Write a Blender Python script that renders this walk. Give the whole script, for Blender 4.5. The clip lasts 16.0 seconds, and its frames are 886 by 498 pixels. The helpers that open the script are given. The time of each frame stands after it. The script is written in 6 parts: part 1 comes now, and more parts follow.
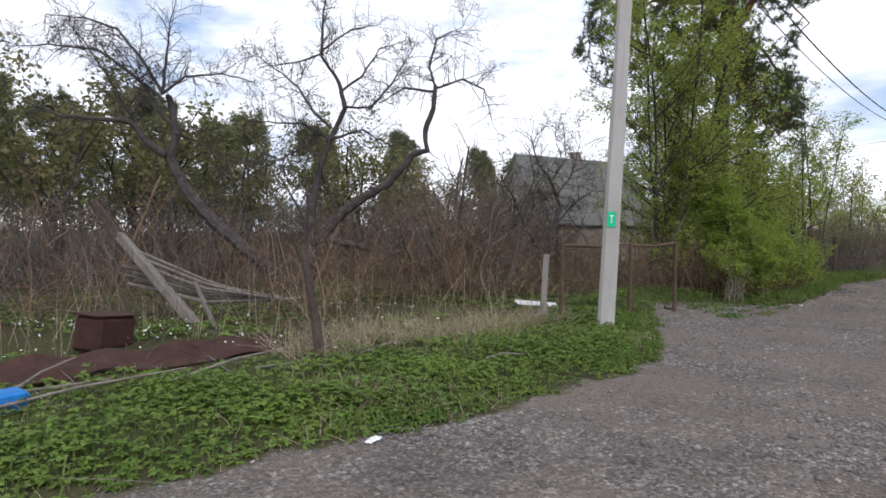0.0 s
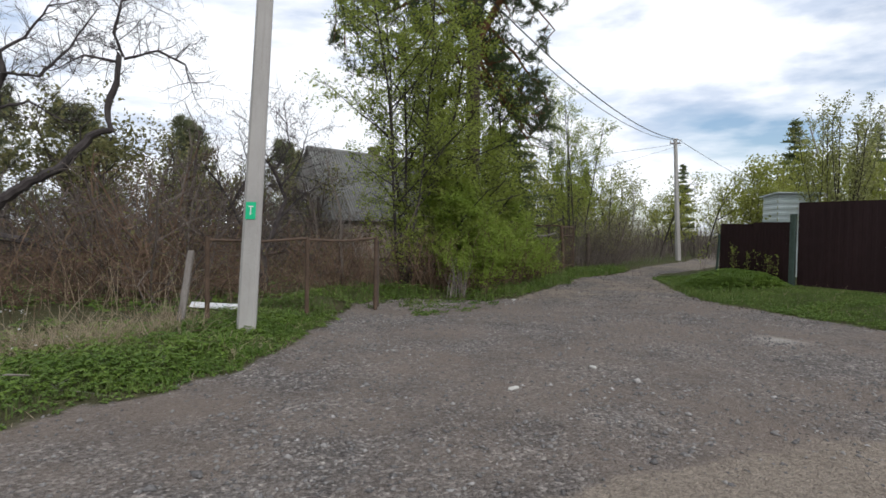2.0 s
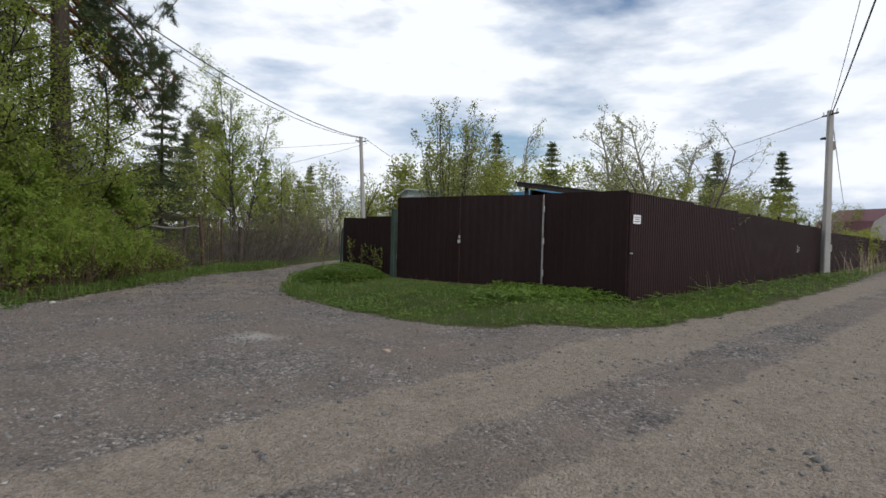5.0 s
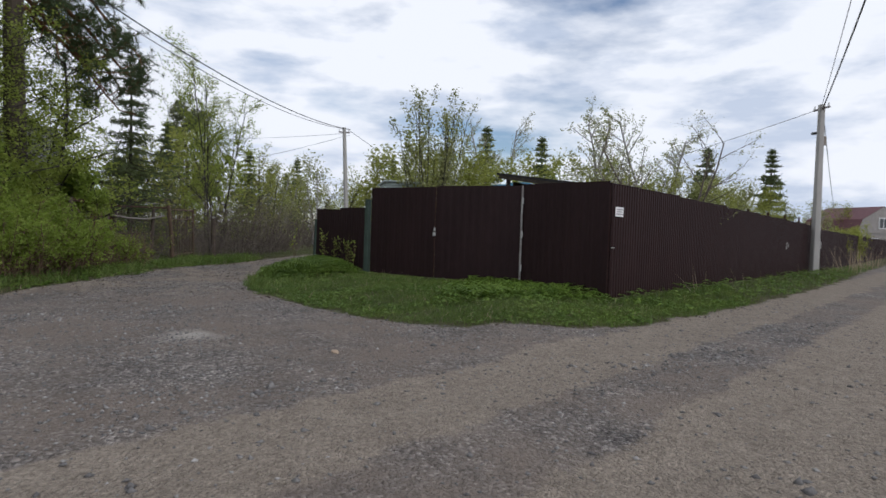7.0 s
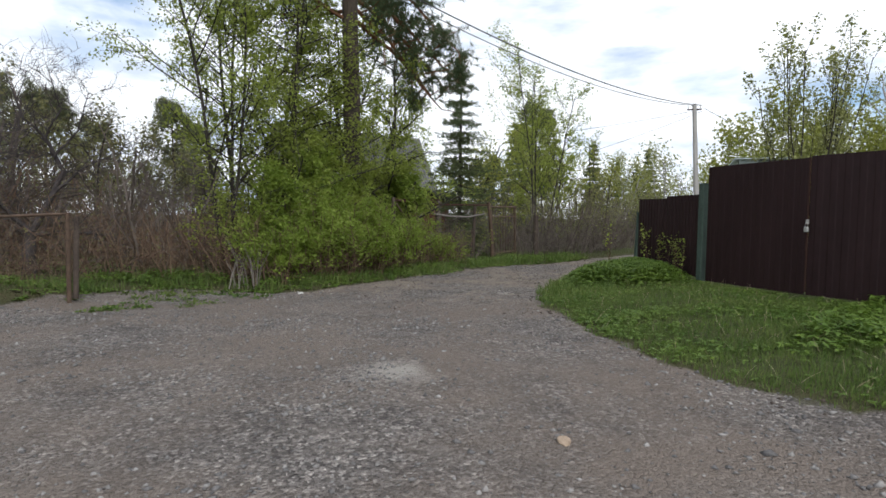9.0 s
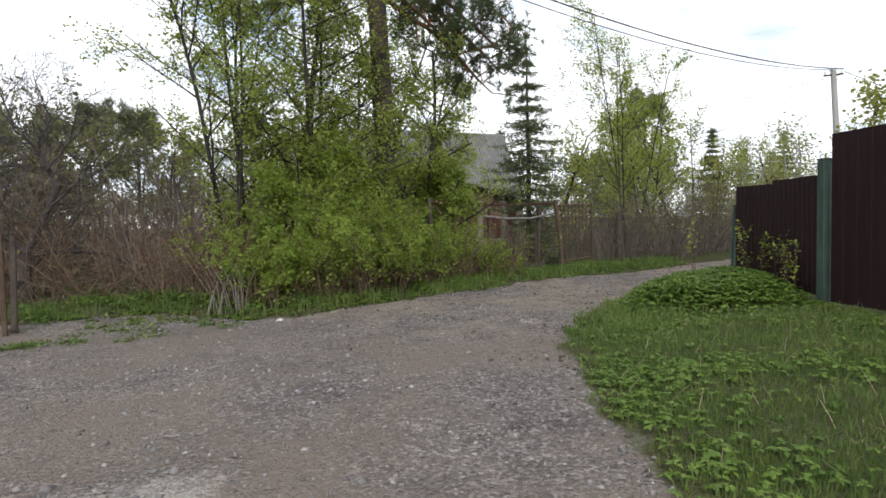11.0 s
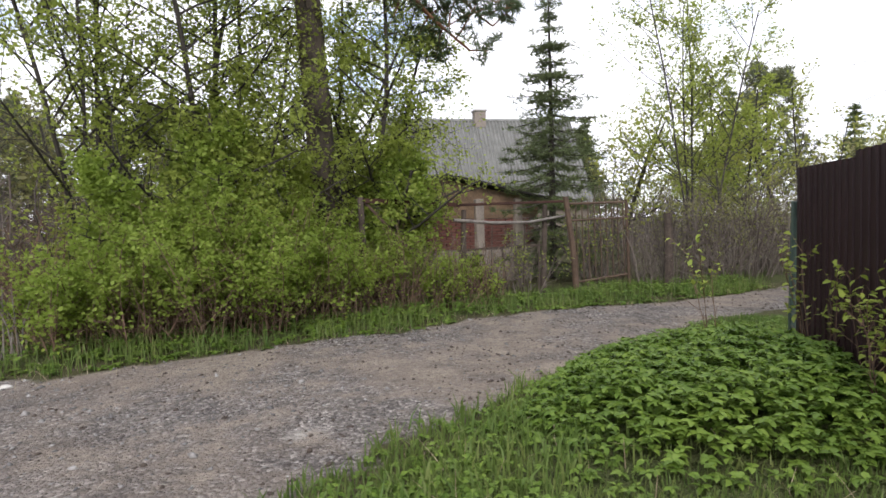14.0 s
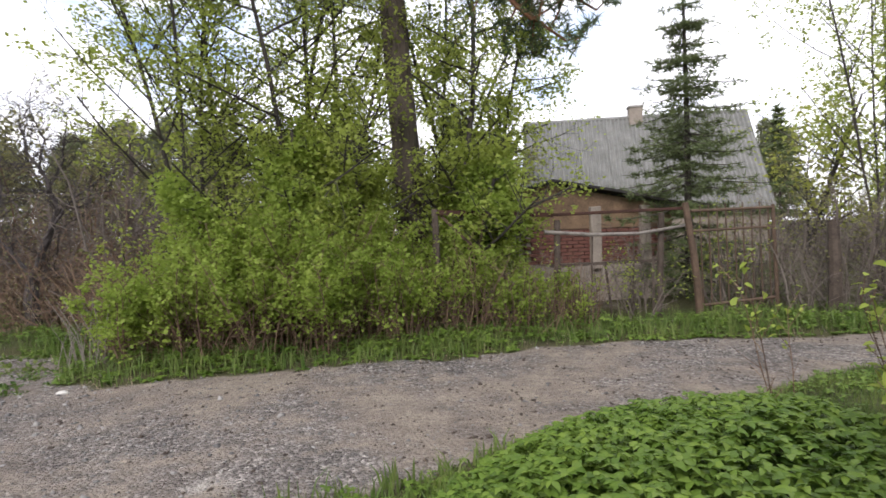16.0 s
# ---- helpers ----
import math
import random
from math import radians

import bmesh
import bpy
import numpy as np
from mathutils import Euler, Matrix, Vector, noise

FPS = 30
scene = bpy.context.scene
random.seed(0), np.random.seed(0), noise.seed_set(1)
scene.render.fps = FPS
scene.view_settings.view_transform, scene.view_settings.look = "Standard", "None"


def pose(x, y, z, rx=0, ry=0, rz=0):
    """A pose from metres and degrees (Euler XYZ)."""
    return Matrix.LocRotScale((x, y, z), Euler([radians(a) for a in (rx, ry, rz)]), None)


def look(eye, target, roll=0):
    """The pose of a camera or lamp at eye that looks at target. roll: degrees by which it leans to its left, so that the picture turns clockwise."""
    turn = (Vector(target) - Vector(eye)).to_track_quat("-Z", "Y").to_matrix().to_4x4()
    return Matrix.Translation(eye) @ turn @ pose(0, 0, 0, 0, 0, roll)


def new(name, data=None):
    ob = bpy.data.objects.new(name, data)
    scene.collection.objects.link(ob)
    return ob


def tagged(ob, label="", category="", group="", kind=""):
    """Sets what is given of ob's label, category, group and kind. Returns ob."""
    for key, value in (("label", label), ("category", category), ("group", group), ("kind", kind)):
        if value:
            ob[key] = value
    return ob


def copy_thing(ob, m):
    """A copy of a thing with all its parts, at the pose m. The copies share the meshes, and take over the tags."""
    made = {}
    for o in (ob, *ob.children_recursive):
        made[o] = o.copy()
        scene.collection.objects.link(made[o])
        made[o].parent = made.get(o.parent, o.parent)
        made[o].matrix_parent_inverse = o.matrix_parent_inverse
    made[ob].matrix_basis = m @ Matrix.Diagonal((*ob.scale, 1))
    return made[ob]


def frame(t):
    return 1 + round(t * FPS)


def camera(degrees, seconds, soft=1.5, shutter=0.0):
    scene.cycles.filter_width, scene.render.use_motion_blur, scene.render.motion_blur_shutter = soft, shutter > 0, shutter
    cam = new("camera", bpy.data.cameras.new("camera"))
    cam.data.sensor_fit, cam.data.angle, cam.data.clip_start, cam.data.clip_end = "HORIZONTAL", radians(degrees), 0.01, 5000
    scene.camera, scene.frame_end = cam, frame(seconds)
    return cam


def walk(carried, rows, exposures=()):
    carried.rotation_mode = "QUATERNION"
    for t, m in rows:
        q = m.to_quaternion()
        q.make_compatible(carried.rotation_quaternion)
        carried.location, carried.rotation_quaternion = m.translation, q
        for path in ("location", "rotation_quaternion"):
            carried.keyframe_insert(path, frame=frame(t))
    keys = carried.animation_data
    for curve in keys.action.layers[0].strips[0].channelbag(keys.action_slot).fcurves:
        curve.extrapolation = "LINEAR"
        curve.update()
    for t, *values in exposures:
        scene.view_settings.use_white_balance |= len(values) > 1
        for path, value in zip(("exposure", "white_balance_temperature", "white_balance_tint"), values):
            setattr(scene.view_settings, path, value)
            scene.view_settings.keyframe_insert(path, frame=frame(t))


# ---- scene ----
# camera: seconds, x, y, z, yaw, pitch, roll
cam = camera(75.17, 16.0, 1.6, 0.08)
ROWS = [
    (0, 0.000, 0.000, 1.578, -36.78, -1.63, 0.44),
    (0.5, 0.718, -0.409, 1.618, -40.54, -1.99, 0.46),
    (1, 1.477, -0.786, 1.595, -47.26, -1.73, 0.65),
    (1.5, 2.262, -1.151, 1.550, -48.91, -1.67, 0.78),
    (2, 3.013, -1.502, 1.553, -51.34, -1.76, 0.79),
    (2.5, 3.798, -1.947, 1.507, -52.96, -1.60, 0.92),
    (3, 4.432, -2.353, 1.508, -56.55, -1.50, 0.97),
    (3.5, 5.049, -2.891, 1.489, -58.83, -1.41, 1.06),
    (4, 5.434, -3.517, 1.515, -65.71, -1.22, 1.30),
    (4.5, 5.677, -4.146, 1.458, -70.29, -1.26, 1.12),
    (4.7, 5.743, -4.377, 1.473, -73.60, -1.15, 1.08),
    (6.8, 6.466, -4.798, 1.425, -78.25, -2.01, 2.13),
    (7, 6.607, -4.758, 1.413, -76.16, -1.91, 1.93),
    (7.5, 7.091, -4.642, 1.415, -61.99, -2.28, 1.40),
    (8, 7.970, -4.552, 1.460, -52.92, -2.88, 1.21),
    (8.5, 8.746, -4.424, 1.436, -46.14, -3.00, 0.84),
    (9, 9.584, -4.259, 1.421, -41.54, -3.16, 0.71),
    (9.2, 9.906, -4.158, 1.393, -40.93, -3.14, 0.67),
    (11.3, 13.086, -3.120, 1.439, -26.74, -2.72, -1.87),
    (11.5, 13.413, -2.956, 1.432, -24.63, -2.64, -2.17),
    (12, 14.255, -2.467, 1.410, -20.65, -2.59, -2.14),
    (12.5, 14.986, -2.067, 1.400, -19.60, -2.50, -2.19),
    (13, 15.790, -1.688, 1.417, -18.73, -2.57, -1.90),
    (13.5, 16.509, -1.436, 1.472, -18.53, -2.63, -1.82),
    (14, 17.330, -1.179, 1.498, -17.90, -2.71, -1.62),
    (14.5, 17.985, -0.941, 1.478, -18.06, -2.41, -1.71),
    (15, 18.572, -0.715, 1.492, -15.98, -2.53, -1.56),
    (15.5, 18.898, -0.614, 1.531, -12.63, -2.35, -1.67),
    (16, 19.196, -0.623, 1.574, 0.46, -1.63, -2.08),
]
EXPOSURES = [(0, 0.2, 6050, 14), (2, 0.02, 6200, 11), (3.5, 0.04, 6200, 11), (4.5, -0.07, 6200, 10), (7, -0.25, 6050, 12), (7.5, -0.12, 6150, 11), (9, 0.18, 6150, 10), (11.5, 0.5, 6250, 11), (12.5, 0.6, 6250, 12), (14.5, 0.8, 6300, 15), (16, 0.88, 6350, 15)]
walk(cam, [(t, look((x, y, z), Vector((x, y, z)) + Vector((-math.sin(radians(a)) * math.cos(radians(p)), math.cos(radians(a)) * math.cos(radians(p)), math.sin(radians(p)))), r)) for t, x, y, z, a, p, r in ROWS], EXPOSURES)

# ---- world, sun ----
SUN_AZ, SUN_EL = 252.0, 40.0  # degrees: azimuth from +x, elevation
world = bpy.data.worlds.new("overcast_sky")
scene.world = world
world.use_nodes = True
wn, wl = world.node_tree.nodes, world.node_tree.links
wn.clear()


def wnode(kind, **props):
    n = wn.new(kind)
    for k, v in props.items():
        n.inputs[k].default_value = v
    return n


sky = wn.new("ShaderNodeTexSky")
sky.sky_type = "NISHITA"
sky.sun_disc = False
sky.sun_elevation = radians(SUN_EL)
sky.sun_rotation = radians(90 - SUN_AZ)
co = wn.new("ShaderNodeTexCoord")
mp = wn.new("ShaderNodeMapping")
mp.inputs["Scale"].default_value = (1.3, 1.3, 4.2)
mp.inputs["Rotation"].default_value = (0.0, 0.0, 0.6)
nz = wnode("ShaderNodeTexNoise", Scale=1.5, Detail=7.0, Roughness=0.52, Distortion=0.25)
rp = wn.new("ShaderNodeValToRGB")
rp.color_ramp.elements[0].position, rp.color_ramp.elements[0].color = 0.33, (0, 0, 0, 1)
rp.color_ramp.elements[1].position, rp.color_ramp.elements[1].color = 0.46, (1, 1, 1, 1)
nz2 = wnode("ShaderNodeTexNoise", Scale=3.6, Detail=6.0, Roughness=0.55)
rp2 = wn.new("ShaderNodeValToRGB")
rp2.color_ramp.elements[0].position, rp2.color_ramp.elements[0].color = 0.36, (0.70, 0.77, 0.88, 1)
rp2.color_ramp.elements[1].position, rp2.color_ramp.elements[1].color = 0.52, (1.10, 1.11, 1.12, 1)
b_sky = wnode("ShaderNodeBackground", Strength=0.13)
b_cloud = wnode("ShaderNodeBackground", Strength=1.0)
mixs = wn.new("ShaderNodeMixShader")
out = wn.new("ShaderNodeOutputWorld")
wl.new(co.outputs["Generated"], mp.inputs["Vector"])
wl.new(mp.outputs[0], nz.inputs["Vector"])
wl.new(mp.outputs[0], nz2.inputs["Vector"])
wl.new(nz.outputs["Fac"], rp.inputs[0])
wl.new(nz2.outputs["Fac"], rp2.inputs[0])
wl.new(sky.outputs[0], b_sky.inputs["Color"])
wl.new(rp2.outputs[0], b_cloud.inputs["Color"])
wl.new(rp.outputs[0], mixs.inputs[0])
wl.new(b_sky.outputs[0], mixs.inputs[1])
wl.new(b_cloud.outputs[0], mixs.inputs[2])
wl.new(mixs.outputs[0], out.inputs[0])
sun = bpy.data.lights.new("sun", "SUN")
sun.energy, sun.angle, sun.color = 1.5, radians(16), (1.0, 0.95, 0.88)
se = Vector((math.cos(radians(SUN_AZ)) * math.cos(radians(SUN_EL)), math.sin(radians(SUN_AZ)) * math.cos(radians(SUN_EL)), math.sin(radians(SUN_EL))))
new("sun", sun).matrix_world = look(se * 60, (0, 0, 0))


# ---- materials ----
class Mat:
    """Small helper round one node material."""

    def __init__(self, name, rough=0.8, metal=0.0, spec=0.3):
        self.m = bpy.data.materials.new(name)
        self.m.use_nodes = True
        self.t = self.m.node_tree
        self.b = self.t.nodes["Principled BSDF"]
        self.b.inputs["Roughness"].default_value = rough
        self.b.inputs["Metallic"].default_value = metal
        self.b.inputs["Specular IOR Level"].default_value = spec
        self.co = self.t.nodes.new("ShaderNodeTexCoord")

    def node(self, kind, **props):
        n = self.t.nodes.new(kind)
        for k, v in props.items():
            n.inputs[k.replace("_", " ")].default_value = v
        return n

    def link(self, a, b):
        self.t.links.new(a, b)

    def noise(self, scale, detail=4.0, rough=0.6, stretch=(1, 1, 1), space="Object"):
        m = self.node("ShaderNodeMapping", Scale=stretch)
        self.link(self.co.outputs[space], m.inputs["Vector"])
        n = self.node("ShaderNodeTexNoise", Scale=scale, Detail=detail, Roughness=rough)
        self.link(m.outputs[0], n.inputs["Vector"])
        return n.outputs["Fac"]

    def ramp(self, fac, stops):
        r = self.t.nodes.new("ShaderNodeValToRGB")
        e = r.color_ramp.elements
        while len(e) < len(stops):
            e.new(0.5)
        for k, (p, c) in zip(e, stops):
            k.position, k.color = p, (*c, 1)
        self.link(fac, r.inputs[0])
        return r.outputs[0]

    def mix(self, fac, a, b, mode="MIX"):
        n = self.t.nodes.new("ShaderNodeMix")
        n.data_type, n.blend_type = "RGBA", mode
        for sock, v in ((n.inputs[0], fac), (n.inputs[6], a), (n.inputs[7], b)):
            if isinstance(v, (int, float)):
                sock.default_value = v
            elif isinstance(v, tuple):
                sock.default_value = (*v, 1)
            else:
                self.link(v, sock)
        return n.outputs[2]

    def math(self, op, a, b=0.0):
        n = self.t.nodes.new("ShaderNodeMath")
        n.operation = op
        for sock, v in ((n.inputs[0], a), (n.inputs[1], b)):
            if isinstance(v, (int, float)):
                sock.default_value = v
            else:
                self.link(v, sock)
        return n.outputs[0]

    def color(self, c):
        self.link(c, self.b.inputs["Base Color"])
        return self

    def bump(self, h, strength=0.3, dist=0.02):
        n = self.node("ShaderNodeBump", Strength=strength, Distance=dist)
        self.link(h, n.inputs["Height"])
        self.link(n.outputs[0], self.b.inputs["Normal"])
        return self

    def island(self):
        return self.t.nodes.new("ShaderNodeNewGeometry").outputs["Random Per Island"]


def plain_mat(name, dark, light, scale=6.0, rough=0.8, metal=0.0, bump=0.3, dist=0.01, stretch=(1, 1, 1), fine=60.0, spec=0.3):
    """Two-scale noise colour between dark and light, with relief."""
    m = Mat(name, rough, metal, spec)
    big, small = m.noise(scale, 5, 0.65, stretch), m.noise(fine, 3, 0.6, stretch)
    c = m.ramp(big, [(0.3, dark), (0.7, light)])
    c = m.mix(0.35, c, m.ramp(small, [(0.3, tuple(v * 0.7 for v in dark)), (0.7, light)]))
    return m.color(c).bump(m.math("ADD", big, m.math("MULTIPLY", small, 0.6)), bump, dist).m


def leaf_mat(name, dark, mid, light, trans=0.35, rough=0.55):
    """Leaf: colour by island, light passing through."""
    m = Mat(name, rough, 0.0, 0.25)
    c = m.ramp(m.island(), [(0.0, dark), (0.5, mid), (1.0, light)])
    big = m.noise(0.9, 3)
    c = m.mix(0.45, c, m.ramp(big, [(0.3, dark), (0.7, light)]))
    m.color(c)
    tr = m.t.nodes.new("ShaderNodeBsdfTranslucent")
    m.link(c, tr.inputs["Color"])
    ms = m.t.nodes.new("ShaderNodeMixShader")
    ms.inputs[0].default_value = trans
    m.link(m.b.outputs[0], ms.inputs[1])
    m.link(tr.outputs[0], ms.inputs[2])
    o = next(n for n in m.t.nodes if n.type == "OUTPUT_MATERIAL")
    m.link(ms.outputs[0], o.inputs[0])
    return m.m


def stem_mat(name, a, b, c):
    m = Mat(name, 0.85)
    col = m.ramp(m.island(), [(0.0, a), (0.5, b), (1.0, c)])
    return m.color(m.mix(0.3, col, m.ramp(m.noise(25, 3), [(0.3, a), (0.7, c)]))).m


M_BARK = plain_mat("grey_bark", (0.022, 0.019, 0.016), (0.075, 0.065, 0.054), 5, 0.9, bump=0.7, dist=0.02, stretch=(1, 1, 0.3))
M_APPLE = plain_mat("apple_bark", (0.026, 0.021, 0.021), (0.095, 0.082, 0.078), 6, 0.9, bump=0.7, dist=0.02)
M_PINEBARK = plain_mat("pine_bark", (0.03, 0.025, 0.02), (0.115, 0.09, 0.068), 4, 0.9, bump=0.9, dist=0.04, stretch=(1, 1, 0.3), fine=22)
M_PINEORANGE = plain_mat("pine_upper_bark", (0.09, 0.04, 0.02), (0.22, 0.11, 0.055), 5, 0.85, bump=0.5, stretch=(1, 1, 0.4))
M_BIRCH = plain_mat("birch_bark", (0.12, 0.11, 0.10), (0.45, 0.43, 0.40), 9, 0.8, bump=0.3, stretch=(1, 1, 2.5))
M_TWIG = stem_mat("bare_twigs", (0.065, 0.05, 0.043), (0.125, 0.10, 0.085), (0.20, 0.17, 0.145))
M_CANE = stem_mat("raspberry_canes", (0.055, 0.030, 0.022), (0.125, 0.075, 0.052), (0.26, 0.185, 0.12))
M_STRAW = stem_mat("dry_straw", (0.22, 0.16, 0.10), (0.38, 0.30, 0.20), (0.52, 0.44, 0.32))
M_LEAF = leaf_mat("spring_leaf", (0.19, 0.24, 0.038), (0.275, 0.335, 0.058), (0.37, 0.43, 0.095), 0.56)
M_LEAF_Y = leaf_mat("young_yellow_leaf", (0.20, 0.22, 0.04), (0.27, 0.295, 0.058), (0.35, 0.37, 0.09), 0.48)
M_BUSHLEAF = leaf_mat("bush_leaf", (0.16, 0.23, 0.036), (0.245, 0.335, 0.052), (0.345, 0.43, 0.085), 0.58)
M_SHOOT = leaf_mat("yellow_green_shoot_leaf", (0.19, 0.25, 0.038), (0.27, 0.34, 0.052), (0.36, 0.42, 0.085), 0.42)
M_BIRCHLEAF = leaf_mat("pale_birch_leaf", (0.18, 0.20, 0.06), (0.28, 0.30, 0.10), (0.38, 0.39, 0.16), 0.4)
M_WEED = leaf_mat("weed_leaf", (0.06, 0.118, 0.017), (0.115, 0.192, 0.028), (0.20, 0.285, 0.048), 0.34, 0.5)
M_GRASS = leaf_mat("grass_blade", (0.052, 0.104, 0.019), (0.10, 0.168, 0.034), (0.195, 0.225, 0.07), 0.34)
M_NEEDLE = leaf_mat("pine_needle", (0.042, 0.064, 0.028), (0.072, 0.105, 0.044), (0.115, 0.15, 0.065), 0.28, 0.6)
M_SPRUCE = leaf_mat("spruce_needle", (0.065, 0.088, 0.036), (0.105, 0.14, 0.055), (0.165, 0.195, 0.08), 0.32, 0.6)
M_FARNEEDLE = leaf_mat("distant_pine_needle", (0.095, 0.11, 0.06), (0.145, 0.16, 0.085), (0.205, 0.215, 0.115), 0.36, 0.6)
M_FARWOOD = leaf_mat("wood_foliage", (0.10, 0.105, 0.04), (0.17, 0.17, 0.065), (0.25, 0.235, 0.10), 0.42)
M_WOOD = plain_mat("weathered_timber", (0.09, 0.075, 0.065), (0.27, 0.245, 0.22), 4, 0.85, bump=0.5, stretch=(4, 4, 0.6), fine=30)
M_DARKWOOD = plain_mat("dark_rotten_wood", (0.03, 0.022, 0.018), (0.11, 0.085, 0.068), 5, 0.9, bump=0.6, fine=30)
M_LOG = plain_mat("grey_log", (0.09, 0.078, 0.068), (0.30, 0.265, 0.23), 7, 0.85, bump=0.4, fine=40)
M_RUST = plain_mat("rusty_steel", (0.022, 0.011, 0.009), (0.075, 0.034, 0.024), 5, 0.85, 0.1, 0.4)
M_PIPE = plain_mat("rusted_pipe", (0.05, 0.035, 0.025), (0.15, 0.10, 0.07), 8, 0.8, 0.2, 0.3)
M_GREENPAINT = plain_mat("chipped_green_paint", (0.03, 0.045, 0.036), (0.075, 0.11, 0.088), 9, 0.7, bump=0.3, stretch=(1, 1, 0.3))
M_STEELBROWN = plain_mat("brown_coated_steel", (0.018, 0.0090, 0.0095), (0.032, 0.0165, 0.0170), 1.2, 0.5, bump=0.05, dist=0.004, stretch=(1, 1, 0.25), fine=18, spec=0.16)
M_STEELSIDE = plain_mat("brown_coated_steel_weathered", (0.018, 0.0090, 0.0090), (0.034, 0.0170, 0.0165), 1.2, 0.55, bump=0.05, dist=0.004, stretch=(1, 1, 0.25), fine=18, spec=0.1)
M_SILVER = plain_mat("peeling_white_paint", (0.10, 0.07, 0.06), (0.60, 0.58, 0.55), 9, 0.7, bump=0.4, stretch=(1, 1, 0.5))
M_CHROME = plain_mat("dull_steel", (0.45, 0.45, 0.45), (0.75, 0.74, 0.72), 20, 0.4, 0.6, 0.1)
M_SLATE = plain_mat("asbestos_sheet", (0.12, 0.12, 0.11), (0.27, 0.27, 0.255), 1.4, 0.9, bump=0.4, dist=0.01, stretch=(1, 1, 0.35), fine=25)
M_BOARDS = plain_mat("grey_gable_boards", (0.16, 0.15, 0.138), (0.38, 0.36, 0.33), 3, 0.9, bump=0.4, stretch=(1, 1, 0.3))
M_PLASTER = plain_mat("stained_ochre_plaster", (0.08, 0.054, 0.036), (0.25, 0.165, 0.10), 3.2, 0.95, bump=0.5, fine=20)
M_RENDERGREY = plain_mat("grey_render", (0.16, 0.135, 0.11), (0.33, 0.285, 0.24), 1.8, 0.95, bump=0.4, fine=24)
M_BRICK = plain_mat("red_brick", (0.07, 0.032, 0.027), (0.17, 0.072, 0.054), 5, 0.9, bump=0.4, fine=60)
M_FELT = plain_mat("black_roofing_felt", (0.02, 0.019, 0.018), (0.055, 0.05, 0.047), 3, 0.9, bump=0.4)
M_BLUE = plain_mat("blue_tarpaulin", (0.05, 0.17, 0.30), (0.11, 0.28, 0.43), 3, 0.55, bump=0.3)
M_BLUEBAG = plain_mat("bright_blue_plastic", (0.01, 0.13, 0.42), (0.03, 0.22, 0.58), 5, 0.4, bump=0.2)
M_PALEWALL = plain_mat("pale_blue_white_sheet", (0.50, 0.58, 0.58), (0.68, 0.74, 0.73), 2, 0.6, bump=0.1)
M_SIGNGREEN = plain_mat("bright_green_sign", (0.01, 0.42, 0.19), (0.02, 0.52, 0.25), 8, 0.5, bump=0.05)
M_WHITE = plain_mat("white_enamel", (0.66, 0.66, 0.66), (0.80, 0.80, 0.79), 8, 0.5, bump=0.05)
M_INK = plain_mat("dark_print", (0.10, 0.08, 0.09), (0.16, 0.13, 0.14), 8, 0.6, bump=0.0)
M_GLASS_DARK = plain_mat("dark_window_glass", (0.03, 0.035, 0.04), (0.06, 0.065, 0.07), 2, 0.12, bump=0.02, spec=0.6)
M_CABLE = plain_mat("cable_rubber", (0.03, 0.03, 0.03), (0.06, 0.06, 0.06), 8, 0.7, bump=0.0)
M_MAROON = plain_mat("maroon_metal_roof", (0.085, 0.03, 0.035), (0.14, 0.055, 0.06), 2, 0.6, bump=0.1)
M_FARWALL = plain_mat("grey_house_wall", (0.22, 0.20, 0.19), (0.34, 0.32, 0.30), 2, 0.9, bump=0.2)
M_SAND = plain_mat("beige_house_wall", (0.42, 0.36, 0.28), (0.56, 0.49, 0.39), 2, 0.9, bump=0.2)


def concrete_mat():
    m = Mat("pole_concrete", 0.9)
    big, fine = m.noise(2.2, 5, 0.6, (1, 1, 0.35)), m.noise(90, 3)
    pores = m.node("ShaderNodeTexVoronoi", Scale=45.0)
    m.link(m.co.outputs["Object"], pores.inputs["Vector"])
    dots = m.ramp(pores.outputs["Distance"], [(0.06, (0.0, 0.0, 0.0)), (0.14, (1.0, 1.0, 1.0))])
    c = m.ramp(big, [(0.3, (0.30, 0.285, 0.265)), (0.7, (0.43, 0.415, 0.39))])
    c = m.mix(0.25, c, m.ramp(fine, [(0.3, (0.22, 0.21, 0.20)), (0.7, (0.48, 0.46, 0.44))]))
    c = m.mix(m.ramp(m.noise(3.0, 4, 0.7, (5, 5, 0.12)), [(0.58, (0, 0, 0)), (0.75, (0.5, 0.5, 0.5))]), c, (0.20, 0.185, 0.165))
    c = m.mix(0.6, c, m.mix(1.0, c, dots, "MULTIPLY"))
    return m.color(c).bump(m.math("ADD", fine, dots), 0.25, 0.004).m


M_CONCRETE = concrete_mat()


